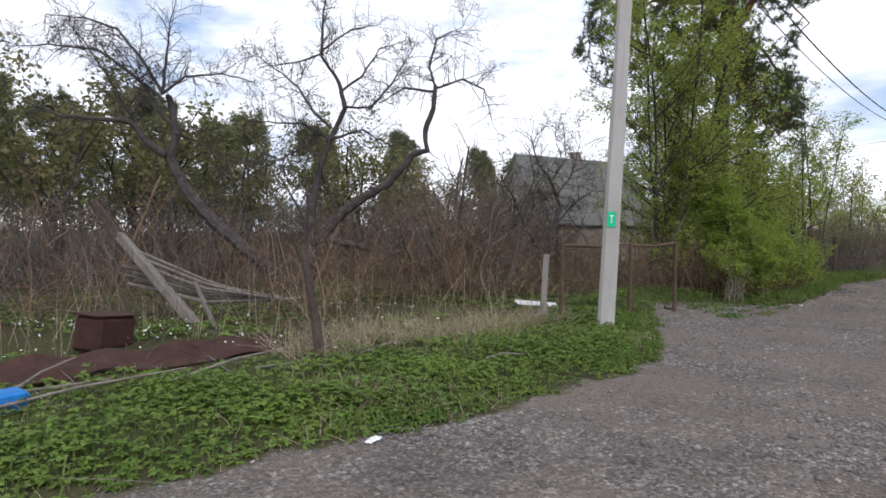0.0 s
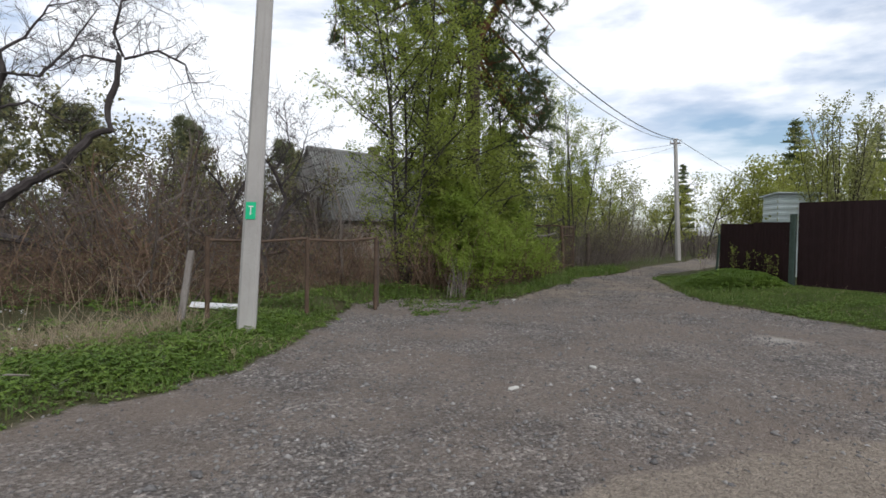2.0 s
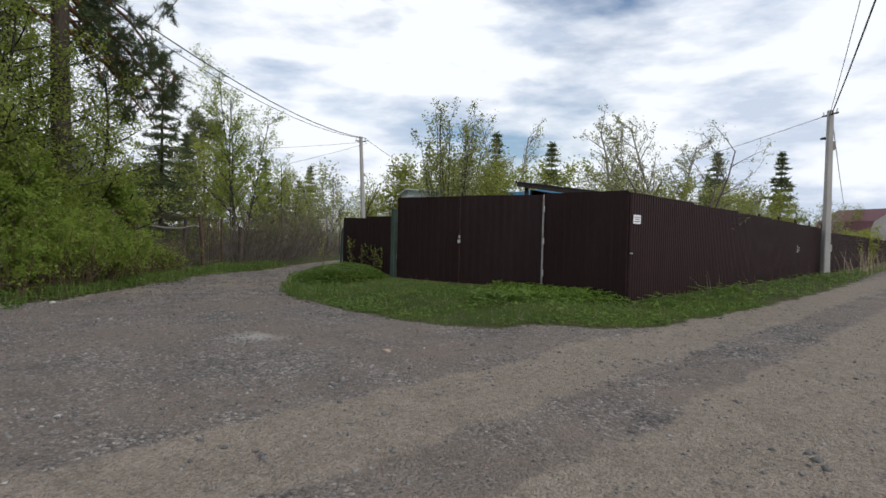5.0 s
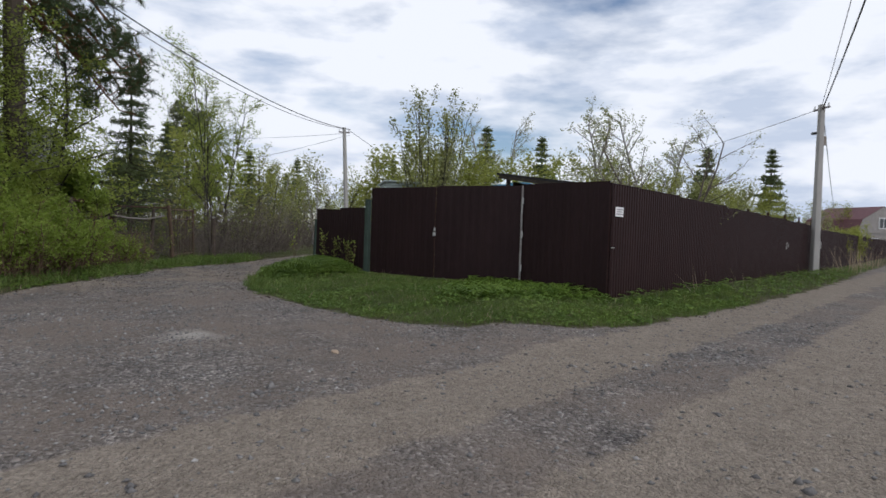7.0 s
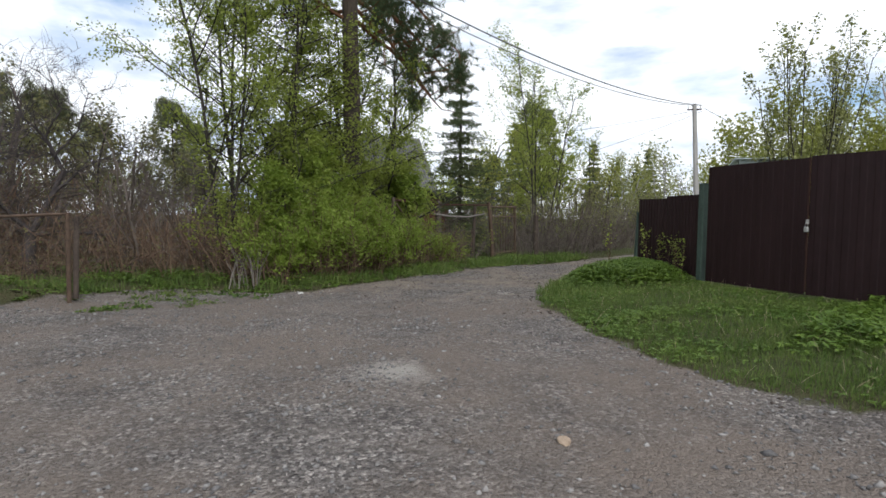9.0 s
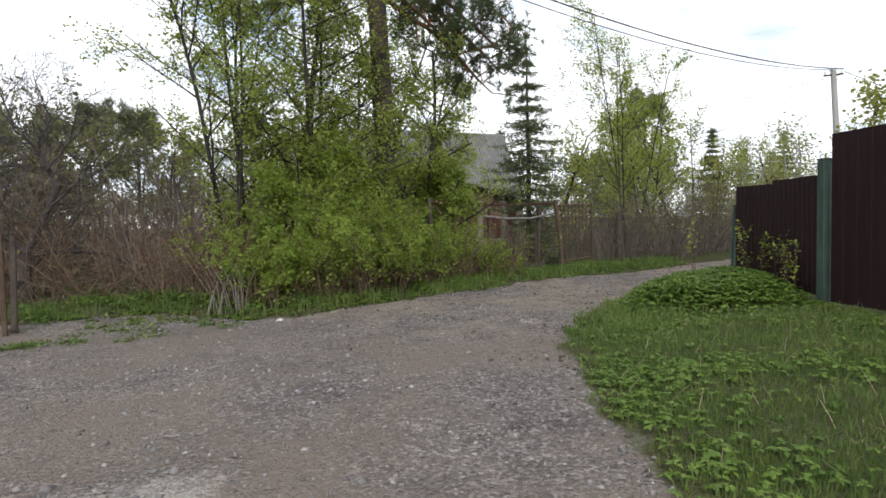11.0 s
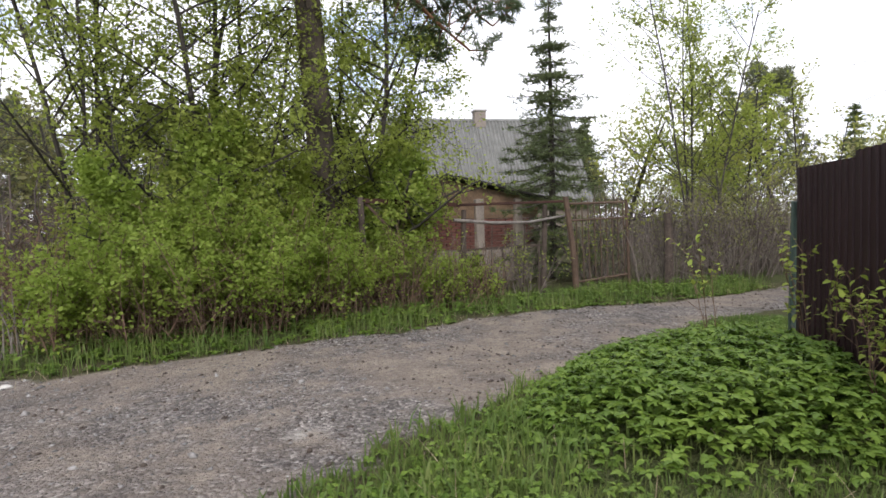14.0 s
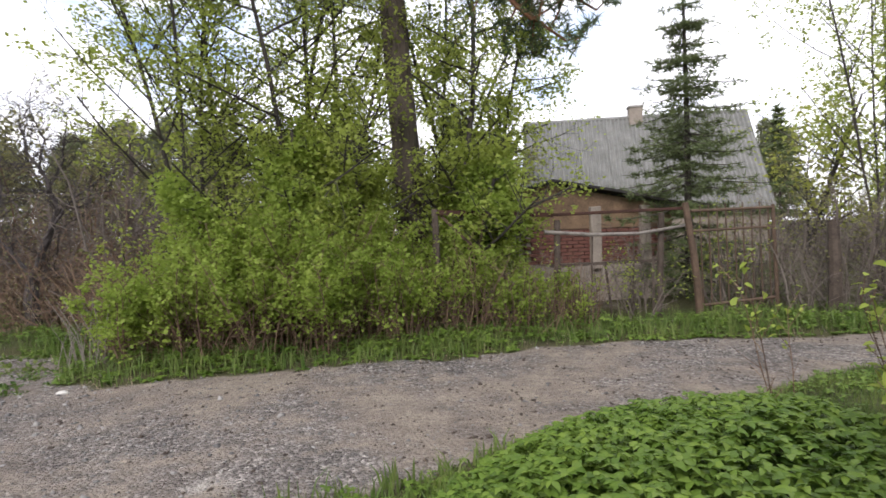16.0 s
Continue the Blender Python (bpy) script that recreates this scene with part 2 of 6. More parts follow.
def ground_mat():
    """Gravel, packed mud and soil, told apart by the masks painted on the mesh."""
    m = Mat("gravel_and_soil", 0.95, 0.0, 0.12)
    att = {}
    for k in ("grass", "mud", "lawn"):
        a = m.t.nodes.new("ShaderNodeAttribute")
        a.attribute_name = k
        att[k] = a.outputs["Fac"]
    big, mid, fine = m.noise(0.42, 7, 0.68), m.noise(2.4, 6, 0.68), m.noise(34, 4, 0.7)
    vor = m.node("ShaderNodeTexVoronoi", Scale=38.0, Randomness=1.0)
    m.link(m.co.outputs["Object"], vor.inputs["Vector"])
    vor2 = m.node("ShaderNodeTexVoronoi", Scale=85.0, Randomness=1.0)
    m.link(m.co.outputs["Object"], vor2.inputs["Vector"])
    bw = m.t.nodes.new("ShaderNodeRGBToBW")
    m.link(vor.outputs["Color"], bw.inputs[0])
    bw2 = m.t.nodes.new("ShaderNodeRGBToBW")
    m.link(vor2.outputs["Color"], bw2.inputs[0])
    chip = m.ramp(bw.outputs[0], [(0.2, (0.065, 0.06, 0.059)), (0.5, (0.185, 0.171, 0.164)), (0.75, (0.36, 0.338, 0.32)), (0.95, (0.70, 0.67, 0.63))])
    chip2 = m.ramp(bw2.outputs[0], [(0.2, (0.105, 0.096, 0.092)), (0.55, (0.205, 0.189, 0.178)), (0.9, (0.41, 0.385, 0.36))])
    grav = m.mix(0.35, chip, chip2)
    grav = m.mix(0.75, grav, m.mix(1.0, grav, m.ramp(m.noise(1.1, 6, 0.7), [(0.32, (0.42, 0.41, 0.42)), (0.68, (1.5, 1.46, 1.40))]), "MULTIPLY"))
    grav = m.mix(0.95, grav, m.mix(1.0, grav, m.ramp(m.noise(11, 6, 0.8), [(0.34, (0.45, 0.44, 0.45)), (0.5, (0.95, 0.94, 0.93)), (0.68, (1.55, 1.5, 1.45))]), "MULTIPLY"))
    dust = m.ramp(fine, [(0.3, (0.145, 0.125, 0.11)), (0.7, (0.29, 0.255, 0.222))])
    grav = m.mix(m.ramp(mid, [(0.4, (0.0, 0.0, 0.0)), (0.75, (0.65, 0.65, 0.65))]), grav, dust)
    grav = m.mix(m.ramp(big, [(0.40, (0, 0, 0)), (0.60, (0.85, 0.85, 0.85))]), grav, m.mix(fine, (0.14, 0.111, 0.092), (0.335, 0.278, 0.23)))
    # whitish powder lying in two spots
    for sx, sy, sr in ((12.72, -0.1, 0.42), (17.62, 3.0, 0.18)):
        v = m.node("ShaderNodeVectorMath")
        v.operation = "DISTANCE"
        v.inputs[1].default_value = (sx, sy, 0.0)
        m.link(m.co.outputs["Object"], v.inputs[0])
        d = m.math("ADD", m.math("DIVIDE", v.outputs["Value"], sr), m.math("MULTIPLY", m.math("SUBTRACT", mid, 0.5), 1.8))
        d = m.math("ADD", d, m.math("MULTIPLY", m.math("SUBTRACT", fine, 0.5), 1.6))
        grav = m.mix(m.ramp(d, [(0.35, (0.8, 0.8, 0.8)), (1.1, (0, 0, 0))]), grav, (0.50, 0.46, 0.41))
    mud = m.mix(0.5, m.ramp(mid, [(0.3, (0.25, 0.207, 0.165)), (0.7, (0.42, 0.355, 0.285))]), m.ramp(fine, [(0.28, (0.13, 0.106, 0.086)), (0.68, (0.40, 0.345, 0.285))]))
    mud = m.mix(0.6, mud, m.mix(1.0, mud, m.ramp(m.noise(14, 5, 0.8), [(0.36, (0.5, 0.49, 0.48)), (0.52, (1.0, 1.0, 1.0)), (0.7, (1.3, 1.28, 1.25))]), "MULTIPLY"))
    soil = m.mix(0.5, m.ramp(mid, [(0.3, (0.05, 0.055, 0.025)), (0.7, (0.115, 0.115, 0.05))]), m.ramp(fine, [(0.3, (0.04, 0.035, 0.02)), (0.7, (0.15, 0.14, 0.07))]))
    edge = m.math("SUBTRACT", mid, 0.5)
    fmud = m.ramp(m.math("ADD", m.math("ADD", att["mud"], m.math("MULTIPLY", m.math("SUBTRACT", big, 0.5), 1.3)), m.math("MULTIPLY", edge, 1.2)), [(0.38, (0, 0, 0)), (0.62, (1, 1, 1))])
    fgr = m.ramp(m.math("ADD", att["grass"], m.math("MULTIPLY", edge, 0.8)), [(0.4, (0, 0, 0)), (0.6, (1, 1, 1))])
    turf = m.mix(0.5, m.ramp(mid, [(0.3, (0.045, 0.062, 0.02)), (0.7, (0.10, 0.115, 0.042))]), m.ramp(fine, [(0.3, (0.035, 0.046, 0.018)), (0.7, (0.135, 0.14, 0.06))]))
    soil = m.mix(m.ramp(m.math("ADD", att["lawn"], m.math("MULTIPLY", edge, 0.7)), [(0.35, (0, 0, 0)), (0.75, (1, 1, 1))]), soil, turf)
    c = m.mix(fgr, m.mix(fmud, grav, mud), soil)
    h = m.math("ADD", m.math("MULTIPLY", vor.outputs["Distance"], -1.0), m.math("ADD", m.math("MULTIPLY", vor2.outputs["Distance"], -0.5), m.math("MULTIPLY", fine, 0.8)))
    return m.color(c).bump(h, 1.0, 0.038).m


M_GROUND = ground_mat()


def stone_mat():
    m = Mat("loose_stones", 0.9, 0.0, 0.2)
    c = m.ramp(m.island(), [(0.0, (0.05, 0.048, 0.05)), (0.45, (0.13, 0.124, 0.122)), (0.8, (0.25, 0.238, 0.222)), (0.95, (0.37, 0.352, 0.33)), (1.0, (0.47, 0.45, 0.425))])
    c = m.mix(0.4, c, m.ramp(m.noise(60, 3), [(0.3, (0.12, 0.11, 0.105)), (0.7, (0.30, 0.285, 0.27))]))
    return m.color(c).bump(m.noise(120, 2), 0.2, 0.003).m


M_STONE = stone_mat()


# ---- geometry helpers ----
rng = np.random.default_rng(7)


class Buf:
    """Collects vertices and faces of one mesh."""

    def __init__(self):
        self.v, self.f, self.n = [], [], 0

    def add(self, verts, faces):
        k = self.n
        self.v.extend(verts)
        self.f.extend(tuple(i + k for i in q) for q in faces)
        self.n += len(verts)

    def tube(self, pts, r0, r1, sides=5, cap=False):
        """A tapered tube along pts."""
        n = len(pts)
        a = (pts[-1] - pts[0])
        if a.length < 1e-6:
            return
        a.normalize()
        u = a.orthogonal().normalized()
        w = a.cross(u)
        ring = [(u * math.cos(2 * math.pi * k / sides) + w * math.sin(2 * math.pi * k / sides)) for k in range(sides)]
        vs = []
        for i, p in enumerate(pts):
            r = r0 + (r1 - r0) * i / (n - 1)
            vs.extend((p.x + q.x * r, p.y + q.y * r, p.z + q.z * r) for q in ring)
        fs = []
        for i in range(n - 1):
            o = i * sides
            for k in range(sides):
                k2 = (k + 1) % sides
                fs.append((o + k, o + k2, o + sides + k2, o + sides + k))
        if cap:
            fs.append(tuple(range(sides - 1, -1, -1)))
            fs.append(tuple(range((n - 1) * sides, n * sides)))
        self.add(vs, fs)

    def box(self, c, s, m=None):
        """A box with centre c and size s, turned by m."""
        vs = [Vector((x * s[0] / 2, y * s[1] / 2, z * s[2] / 2)) for x in (-1, 1) for y in (-1, 1) for z in (-1, 1)]
        if m is not None:
            vs = [m @ v for v in vs]
        self.add([tuple(v + Vector(c)) for v in vs], [(0, 1, 3, 2), (4, 6, 7, 5), (0, 4, 5, 1), (2, 3, 7, 6), (0, 2, 6, 4), (1, 5, 7, 3)])

    def mesh(self, name, mat):
        me = bpy.data.meshes.new(name)
        me.from_pydata([tuple(v) for v in self.v], [], self.f)
        me.materials.append(mat)
        return me


def mesh_np(name, V, F, mat, smooth=False):
    """A mesh from arrays: V (n, 3), F (m, 3 or 4)."""
    me = bpy.data.meshes.new(name)
    k = F.shape[1]
    me.vertices.add(len(V))
    me.vertices.foreach_set("co", np.ascontiguousarray(V, dtype=np.float32).ravel())
    me.loops.add(F.size)
    me.loops.foreach_set("vertex_index", np.ascontiguousarray(F, dtype=np.int32).ravel())
    me.polygons.add(len(F))
    me.polygons.foreach_set("loop_start", np.arange(0, F.size, k, dtype=np.int32))
    me.polygons.foreach_set("loop_total", np.full(len(F), k, dtype=np.int32))
    if smooth:
        me.polygons.foreach_set("use_smooth", np.ones(len(F), dtype=bool))
    me.materials.append(mat)
    me.update(calc_edges=True)
    return me


def part(name, mesh, parent, label=""):
    """Links a mesh as one part under a thing."""
    ob = new(name, mesh)
    ob.parent = parent
    if label:
        tagged(ob, label)
    return ob


def thing(name, m, label, category, group="", kind=""):
    """An Empty at the base of a thing."""
    ob = new(name)
    ob.empty_display_size = 0.2
    ob.matrix_world = m
    return tagged(ob, label, category, group, kind)


def bm_mesh(name, bm, mat):
    me = bpy.data.meshes.new(name)
    bm.to_mesh(me)
    bm.free()
    me.materials.append(mat)
    return me


def bevel_box(name, c, s, mat, m=None, bevel=0.01, jitter=0.0):
    """A bevelled box mesh; jitter makes worn, uneven corners."""
    bm = bmesh.new()
    bmesh.ops.create_cube(bm, size=1.0)
    for v in bm.verts:
        v.co = Vector((v.co.x * s[0], v.co.y * s[1], v.co.z * s[2])) + Vector(rng.normal(0, 1, 3)) * jitter
        if m is not None:
            v.co = m @ v.co
        v.co += Vector(c)
    bmesh.ops.bevel(bm, geom=bm.edges[:], offset=bevel, segments=1, affect="EDGES")
    return bm_mesh(name, bm, mat)


def beam(name, a, b, w, h, mat, bevel=0.008, jitter=0.0):
    """A bevelled beam from a to b."""
    a, b = Vector(a), Vector(b)
    q = (b - a).to_track_quat("Z", "Y").to_matrix().to_4x4()
    return bevel_box(name, (a + b) / 2, (w, h, (b - a).length), mat, q, bevel, jitter)


def pole_mesh(name, pts, r0, r1, mat, sides=8):
    b = Buf()
    b.tube([Vector(p) for p in pts], r0, r1, sides, True)
    return b.mesh(name, mat)


def leaf_quads(P, size, up=0.3, long=1.5, spread=0.0, r=rng):
    """Folded leaf quads at the places P; up pulls the leaf faces towards the sky."""
    n = len(P)
    d = r.normal(0, 1, (n, 3))
    d[:, 2] *= 0.6
    d /= np.linalg.norm(d, axis=1)[:, None] + 1e-9
    nn = r.normal(0, 1, (n, 3)) + np.array([0, 0, up * 3])
    s = np.cross(d, nn)
    s /= np.linalg.norm(s, axis=1)[:, None] + 1e-9
    nn = np.cross(s, d)
    L = size * r.uniform(0.6, 1.3, (n, 1))
    C = P + r.normal(0, 1, (n, 3)) * spread
    a = C
    b = C + d * L * 0.5 + s * L * 0.5 / long + nn * L * 0.12
    c = C + d * L - nn * L * 0.1
    e = C + d * L * 0.5 - s * L * 0.5 / long + nn * L * 0.12
    V = np.stack([a, b, c, e], 1).reshape(-1, 3)
    F = np.arange(4 * n).reshape(-1, 4)
    return V, F


def needle_tris(P, length, width, count, r=rng, flat=1.0):
    """Tufts of thin needles at the places P."""
    n = len(P) * count
    C = np.repeat(P, count, 0)
    d = r.normal(0, 1, (n, 3))
    d[:, 2] = d[:, 2] * flat + 0.25
    d /= np.linalg.norm(d, axis=1)[:, None] + 1e-9
    s = np.cross(d, r.normal(0, 1, (n, 3)))
    s /= np.linalg.norm(s, axis=1)[:, None] + 1e-9
    L = length * r.uniform(0.6, 1.2, (n, 1))
    V = np.stack([C - s * width / 2, C + s * width / 2, C + d * L], 1).reshape(-1, 3)
    return V, np.arange(3 * n).reshape(-1, 3)


def leaf_hex(C, d, s, up, L, wide=0.30):
    """Six-sided leaves from base C along d, with a bent blade."""
    V = np.stack([C, C + d * L * 0.28 + s * L * wide + up * L * 0.10, C + d * L * 0.66 + s * L * wide * 0.72 + up * L * 0.05, C + d * L - up * L * 0.14,
                  C + d * L * 0.66 - s * L * wide * 0.72 + up * L * 0.05, C + d * L * 0.28 - s * L * wide + up * L * 0.10], 1).reshape(-1, 3)
    return V, np.arange(len(V)).reshape(-1, 6)


def rand_unit(rnd):
    return Vector((rnd.gauss(0, 1), rnd.gauss(0, 1), rnd.gauss(0, 1))).normalized()


def grow(buf, tips, p, d, length, r, level, spec, rnd):
    """One branch and its side branches. spec: depth, kids, spread, shrink, wiggle, up, sides."""
    n = 6 if level == 0 else 4 if level < spec["depth"] else spec.get("tip", 3)
    pts, q, dd = [p.copy()], p.copy(), d.copy()
    for i in range(n):
        dd = (dd + rand_unit(rnd) * spec["wiggle"] + Vector((0, 0, spec["up"]))).normalized()
        q = q + dd * (length / n)
        pts.append(q.copy())
    buf.tube(pts, r, r * 0.45 if level < spec["depth"] else r * 0.5, spec["sides"] if level < 2 else 3)
    if level >= spec["depth"]:
        tips.extend(pts[1:])
        return
    if level == spec["depth"] - 1:
        tips.append(pts[-1])
    kids = spec["kids"][level]
    for k in range(kids):
        f = (k + rnd.uniform(0.3, 1.0)) / kids
        f = spec.get("low", 0.25) + (1 - spec.get("low", 0.25)) * f if level == 0 else 0.15 + 0.85 * f
        i = min(int(f * n), n - 1)
        a = pts[i].lerp(pts[i + 1], f * n - i)
        base = (pts[i + 1] - pts[i]).normalized()
        side = rand_unit(rnd)
        side = (side - base * side.dot(base)).normalized()
        nd = (base * (1 - spec["spread"]) + side * spec["spread"]).normalized()
        nl = length * spec["shrink"] * rnd.uniform(0.6, 1.15) * (1.0 if level else (1.15 - 0.65 * f))
        grow(buf, tips, a, nd, nl, max(r * 0.5 * (1 - 0.4 * f), spec.get("thin", 0.0028)), level + 1, spec, rnd)


def limb(buf, tips, pts, r0, r1, spec, rnd, every=0.35, length=1.2, level=1):
    """A limb of given course, with side branches all along."""
    P = [Vector(p) for p in pts]
    fine = []
    for a, b in zip(P, P[1:]):
        k = max(2, int((b - a).length / 0.3))
        for i in range(k):
            fine.append(a.lerp(b, i / k) + rand_unit(rnd) * 0.025)
    fine.append(P[-1])
    buf.tube(fine, r0, r1, 8)
    for i in range(1, len(fine)):
        f = i / len(fine)
        if rnd.random() < 0.3 / every * (0.25 + 0.9 * f):
            base = (fine[i] - fine[i - 1]).normalized()
            side = rand_unit(rnd)
            side = (side - base * side.dot(base)).normalized()
            grow(buf, tips, fine[i], (base * 0.35 + side * 0.8 + Vector((0, 0, 0.25))).normalized(), length * rnd.uniform(0.55, 1.2), max(0.02, (r0 + (r1 - r0) * f) * 0.45), level, spec, rnd)


def vec_array(tips):
    return np.array([(v.x, v.y, v.z) for v in tips])


# ---- ground ----
NORTH = [(-300, 30), (-40, 9), (-6, 4.5), (0.5, 3.85), (3.2, 3.72), (5.4, 3.9), (6.8, 4.2), (8.8, 5.5), (9.6, 6.15), (11.2, 7.3), (12.3, 8.0), (13.2, 7.9), (13.9, 7.2), (14.4, 6.3), (15.1, 5.85), (16.2, 6.0), (17.2, 6.2), (18.4, 6.35), (19.6, 6.65), (21.6, 7.15), (24.8, 7.1), (30, 8.0), (38, 8.3), (60, 12), (300, 60)]
EAST = [(300, 45), (60, 9.5), (38, 6.0), (30, 5.6), (25.5, 5.9), (22.9, 5.2), (20.9, 4.15), (19.4, 3.45), (18.4, 2.75), (17.6, 2.2), (16.6, 1.2), (15.6, -0.3), (14.9, -1.6), (14.5, -2.8), (14.95, -4.6), (16.8, -6.1), (22.5, -9.65), (32, -14.7), (40, -18.6), (60, -29.0), (300, -150)]
NX, NY = np.array([p[0] for p in NORTH]), np.array([p[1] for p in NORTH])
EP = np.array(EAST, dtype=float)


def wave(x, y, f, s):
    return np.sin(x * f + s) * np.cos(y * f * 1.13 + s * 2.1) + 0.5 * np.sin(x * f * 2.3 + y * f * 1.7 + s)


def ragged(x, y):
    """Uneven creep of the turf over the gravel edge."""
    near = np.exp(-((x - 14) / 22) ** 2)
    return near * (0.07 * wave(x, y, 2.3, 0.9) + 0.06 * wave(x, y, 5.7, 2.4) + 0.03 * wave(x, y, 13.0, 1.1))


def east_depth(x, y):
    """Signed distance into the grassed corner by the brown fence (positive inside)."""
    x, y = np.asarray(x, float), np.asarray(y, float)
    best = np.full(x.shape, 1e9)
    inside = np.zeros(x.shape, bool)
    n = len(EP)
    for i in range(n):
        ax, ay = EP[i]
        bx, by = EP[(i + 1) % n]
        dx, dy = bx - ax, by - ay
        if i < n - 1:
            t = np.clip(((x - ax) * dx + (y - ay) * dy) / (dx * dx + dy * dy), 0, 1)
            best = np.minimum(best, np.hypot(x - ax - t * dx, y - ay - t * dy))
        with np.errstate(divide="ignore", invalid="ignore"):
            cross = ((ay > y) != (by > y)) & (x < (bx - ax) * (y - ay) / (by - ay + 1e-12) + ax)
        inside ^= cross
    return np.where(inside, best, -best) + ragged(x, y)


def north_depth(x, y):
    x, y = np.asarray(x, float), np.asarray(y, float)
    return (y - np.interp(x, NX, NY)) * 0.8 + ragged(x, y)


def smooth(a, b, v):
    t = np.clip((v - a) / (b - a), 0, 1)
    return t * t * (3 - 2 * t)


def height(x, y):
    """Height of the ground sheet."""
    x, y = np.asarray(x, float), np.asarray(y, float)
    de, dn = east_depth(x, y), north_depth(x, y)
    z = 0.012 * wave(x, y, 1.1, 0.3) + 0.006 * wave(x, y, 4.3, 1.9)
    z = z + 0.20 * smooth(0.0, 2.4, de)
    z = z + 0.05 * smooth(0.0, 0.8, dn) + 0.03 * smooth(0, 1, dn) * wave(x, y, 1.7, 4.0)
    z = z + 0.10 * np.exp(-(((x - 20.7) * 0.72 + (y - 2.4) * 0.70) ** 2 / 1.6 + ((x - 20.7) * 0.70 - (y - 2.4) * 0.72) ** 2 / 0.55))
    z = z + 0.22 * np.exp(-(((x - 10.4) / 0.9) ** 2 + ((y - 7.5) / 0.5) ** 2))
    z = z + 0.16 * np.exp(-(((x - 15.6) / 1.4) ** 2 + ((y + 4.0) / 0.9) ** 2))
    z = z - 0.12 * np.exp(-(((x - 13.2) / 2.6) ** 2 + ((y - 6.2) / 2.3) ** 2))
    # wheel ruts of the wide road
    d = (x - 9.0) * -0.496 + (y + 1.6) * -0.868
    z = z - 0.02 * np.exp(-((d - 0.55) / 0.4) ** 2) - 0.02 * np.exp(-((d - 2.7) / 0.5) ** 2)
    return z


def hz(x, y):
    return float(height(x, y))


def axis_steps(lo, near0, near1, hi, step, wide):
    """Grid lines: fine between near0 and near1, wide out to lo and hi, then far apart to the horizon."""
    far = [20, 45, 90, 180, 400, 900]
    return np.concatenate([[lo - f for f in reversed(far)], np.arange(lo, near0 - wide / 2, wide), np.arange(near0, near1 + 1e-6, step), np.arange(near1 + wide, hi, wide), [hi + f for f in far]])


gx, gy = axis_steps(-30.0, -6.0, 36.0, 96.0, 0.17, 0.6), axis_steps(-52.0, -12.0, 18.0, 30.0, 0.17, 0.6)
GX, GY = np.meshgrid(gx, gy, indexing="ij")
GZ = height(GX, GY)
idx = np.arange(GX.size).reshape(GX.shape)
GF = np.stack([idx[:-1, :-1], idx[1:, :-1], idx[1:, 1:], idx[:-1, 1:]], -1).reshape(-1, 4)
ground_me = mesh_np("ground", np.stack([GX, GY, GZ], -1).reshape(-1, 3), GF, M_GROUND, True)
gmask = np.maximum(smooth(-0.25, 0.35, east_depth(GX, GY)), smooth(-0.25, 0.3, north_depth(GX, GY)))
dband = (GX - 9.0) * -0.496 + (GY + 1.6) * -0.868
mmask = np.maximum(smooth(-0.25, 0.25, dband) * (1 - smooth(1.0, 1.5, dband)), smooth(1.9, 2.4, dband) * (1 - smooth(3.4, 4.2, dband)))
mmask = np.maximum(mmask, smooth(5.0, 5.6, dband) * (1 - smooth(7, 8, dband)))
mmask = np.maximum(mmask, 0.47 * smooth(13.0, 17.0, GX) * smooth(0.5, 3.0, GY))
lmask = np.maximum(smooth(0.1, 0.6, east_depth(GX, GY)) * (GX < 45), 0.75 * smooth(0.1, 0.5, north_depth(GX, GY)) * (1 - smooth(1.6, 2.6, north_depth(GX, GY))))
for nm, arr in (("grass", gmask), ("mud", mmask), ("lawn", lmask)):
    ground_me.attributes.new(nm, "FLOAT", "POINT").data.foreach_set("value", arr.astype(np.float32).ravel())
tagged(new("ground", ground_me), "grey gravel yard and lane with packed mud tracks and soil verges", "ground", kind="structure")


def scatter(n, x0, x1, y0, y1, keep, r=rng):
    """n tries of random places in a rectangle; keep(x, y) gives the chance of each."""
    x, y = r.uniform(x0, x1, n), r.uniform(y0, y1, n)
    k = r.random(n) < keep(x, y)
    return x[k], y[k]


def stones(name, x, y, size, label, mat=None, category="gravel"):
    """Loose stones: knocked-about octahedra, joined."""
    n = len(x)
    base = np.array([(1, 0, 0), (-1, 0, 0), (0, 1, 0), (0, -1, 0), (0, 0, 1), (0, 0, -1)], float)
    tri = np.array([(0, 2, 4), (2, 1, 4), (1, 3, 4), (3, 0, 4), (2, 0, 5), (1, 2, 5), (3, 1, 5), (0, 3, 5)])
    S = size[:, None, None] * rng.uniform(0.6, 1.3, (n, 6, 1)) * np.array([1, 1, 0.6])
    V = base[None] * S + rng.normal(0, 0.18, (n, 6, 3)) * size[:, None, None]
    a = rng.uniform(0, 6.28, n)
    ca, sa = np.cos(a)[:, None], np.sin(a)[:, None]
    X = V[..., 0] * ca - V[..., 1] * sa + x[:, None]
    Y = V[..., 0] * sa + V[..., 1] * ca + y[:, None]
    Z = V[..., 2] + (height(x, y) + size * 0.12)[:, None]
    F = (tri[None] + (np.arange(n) * 6)[:, None, None]).reshape(-1, 3)
    return tagged(new(name, mesh_np(name, np.stack([X, Y, Z], -1).reshape(-1, 3), F, mat or M_STONE)), label, category, kind="stuff")


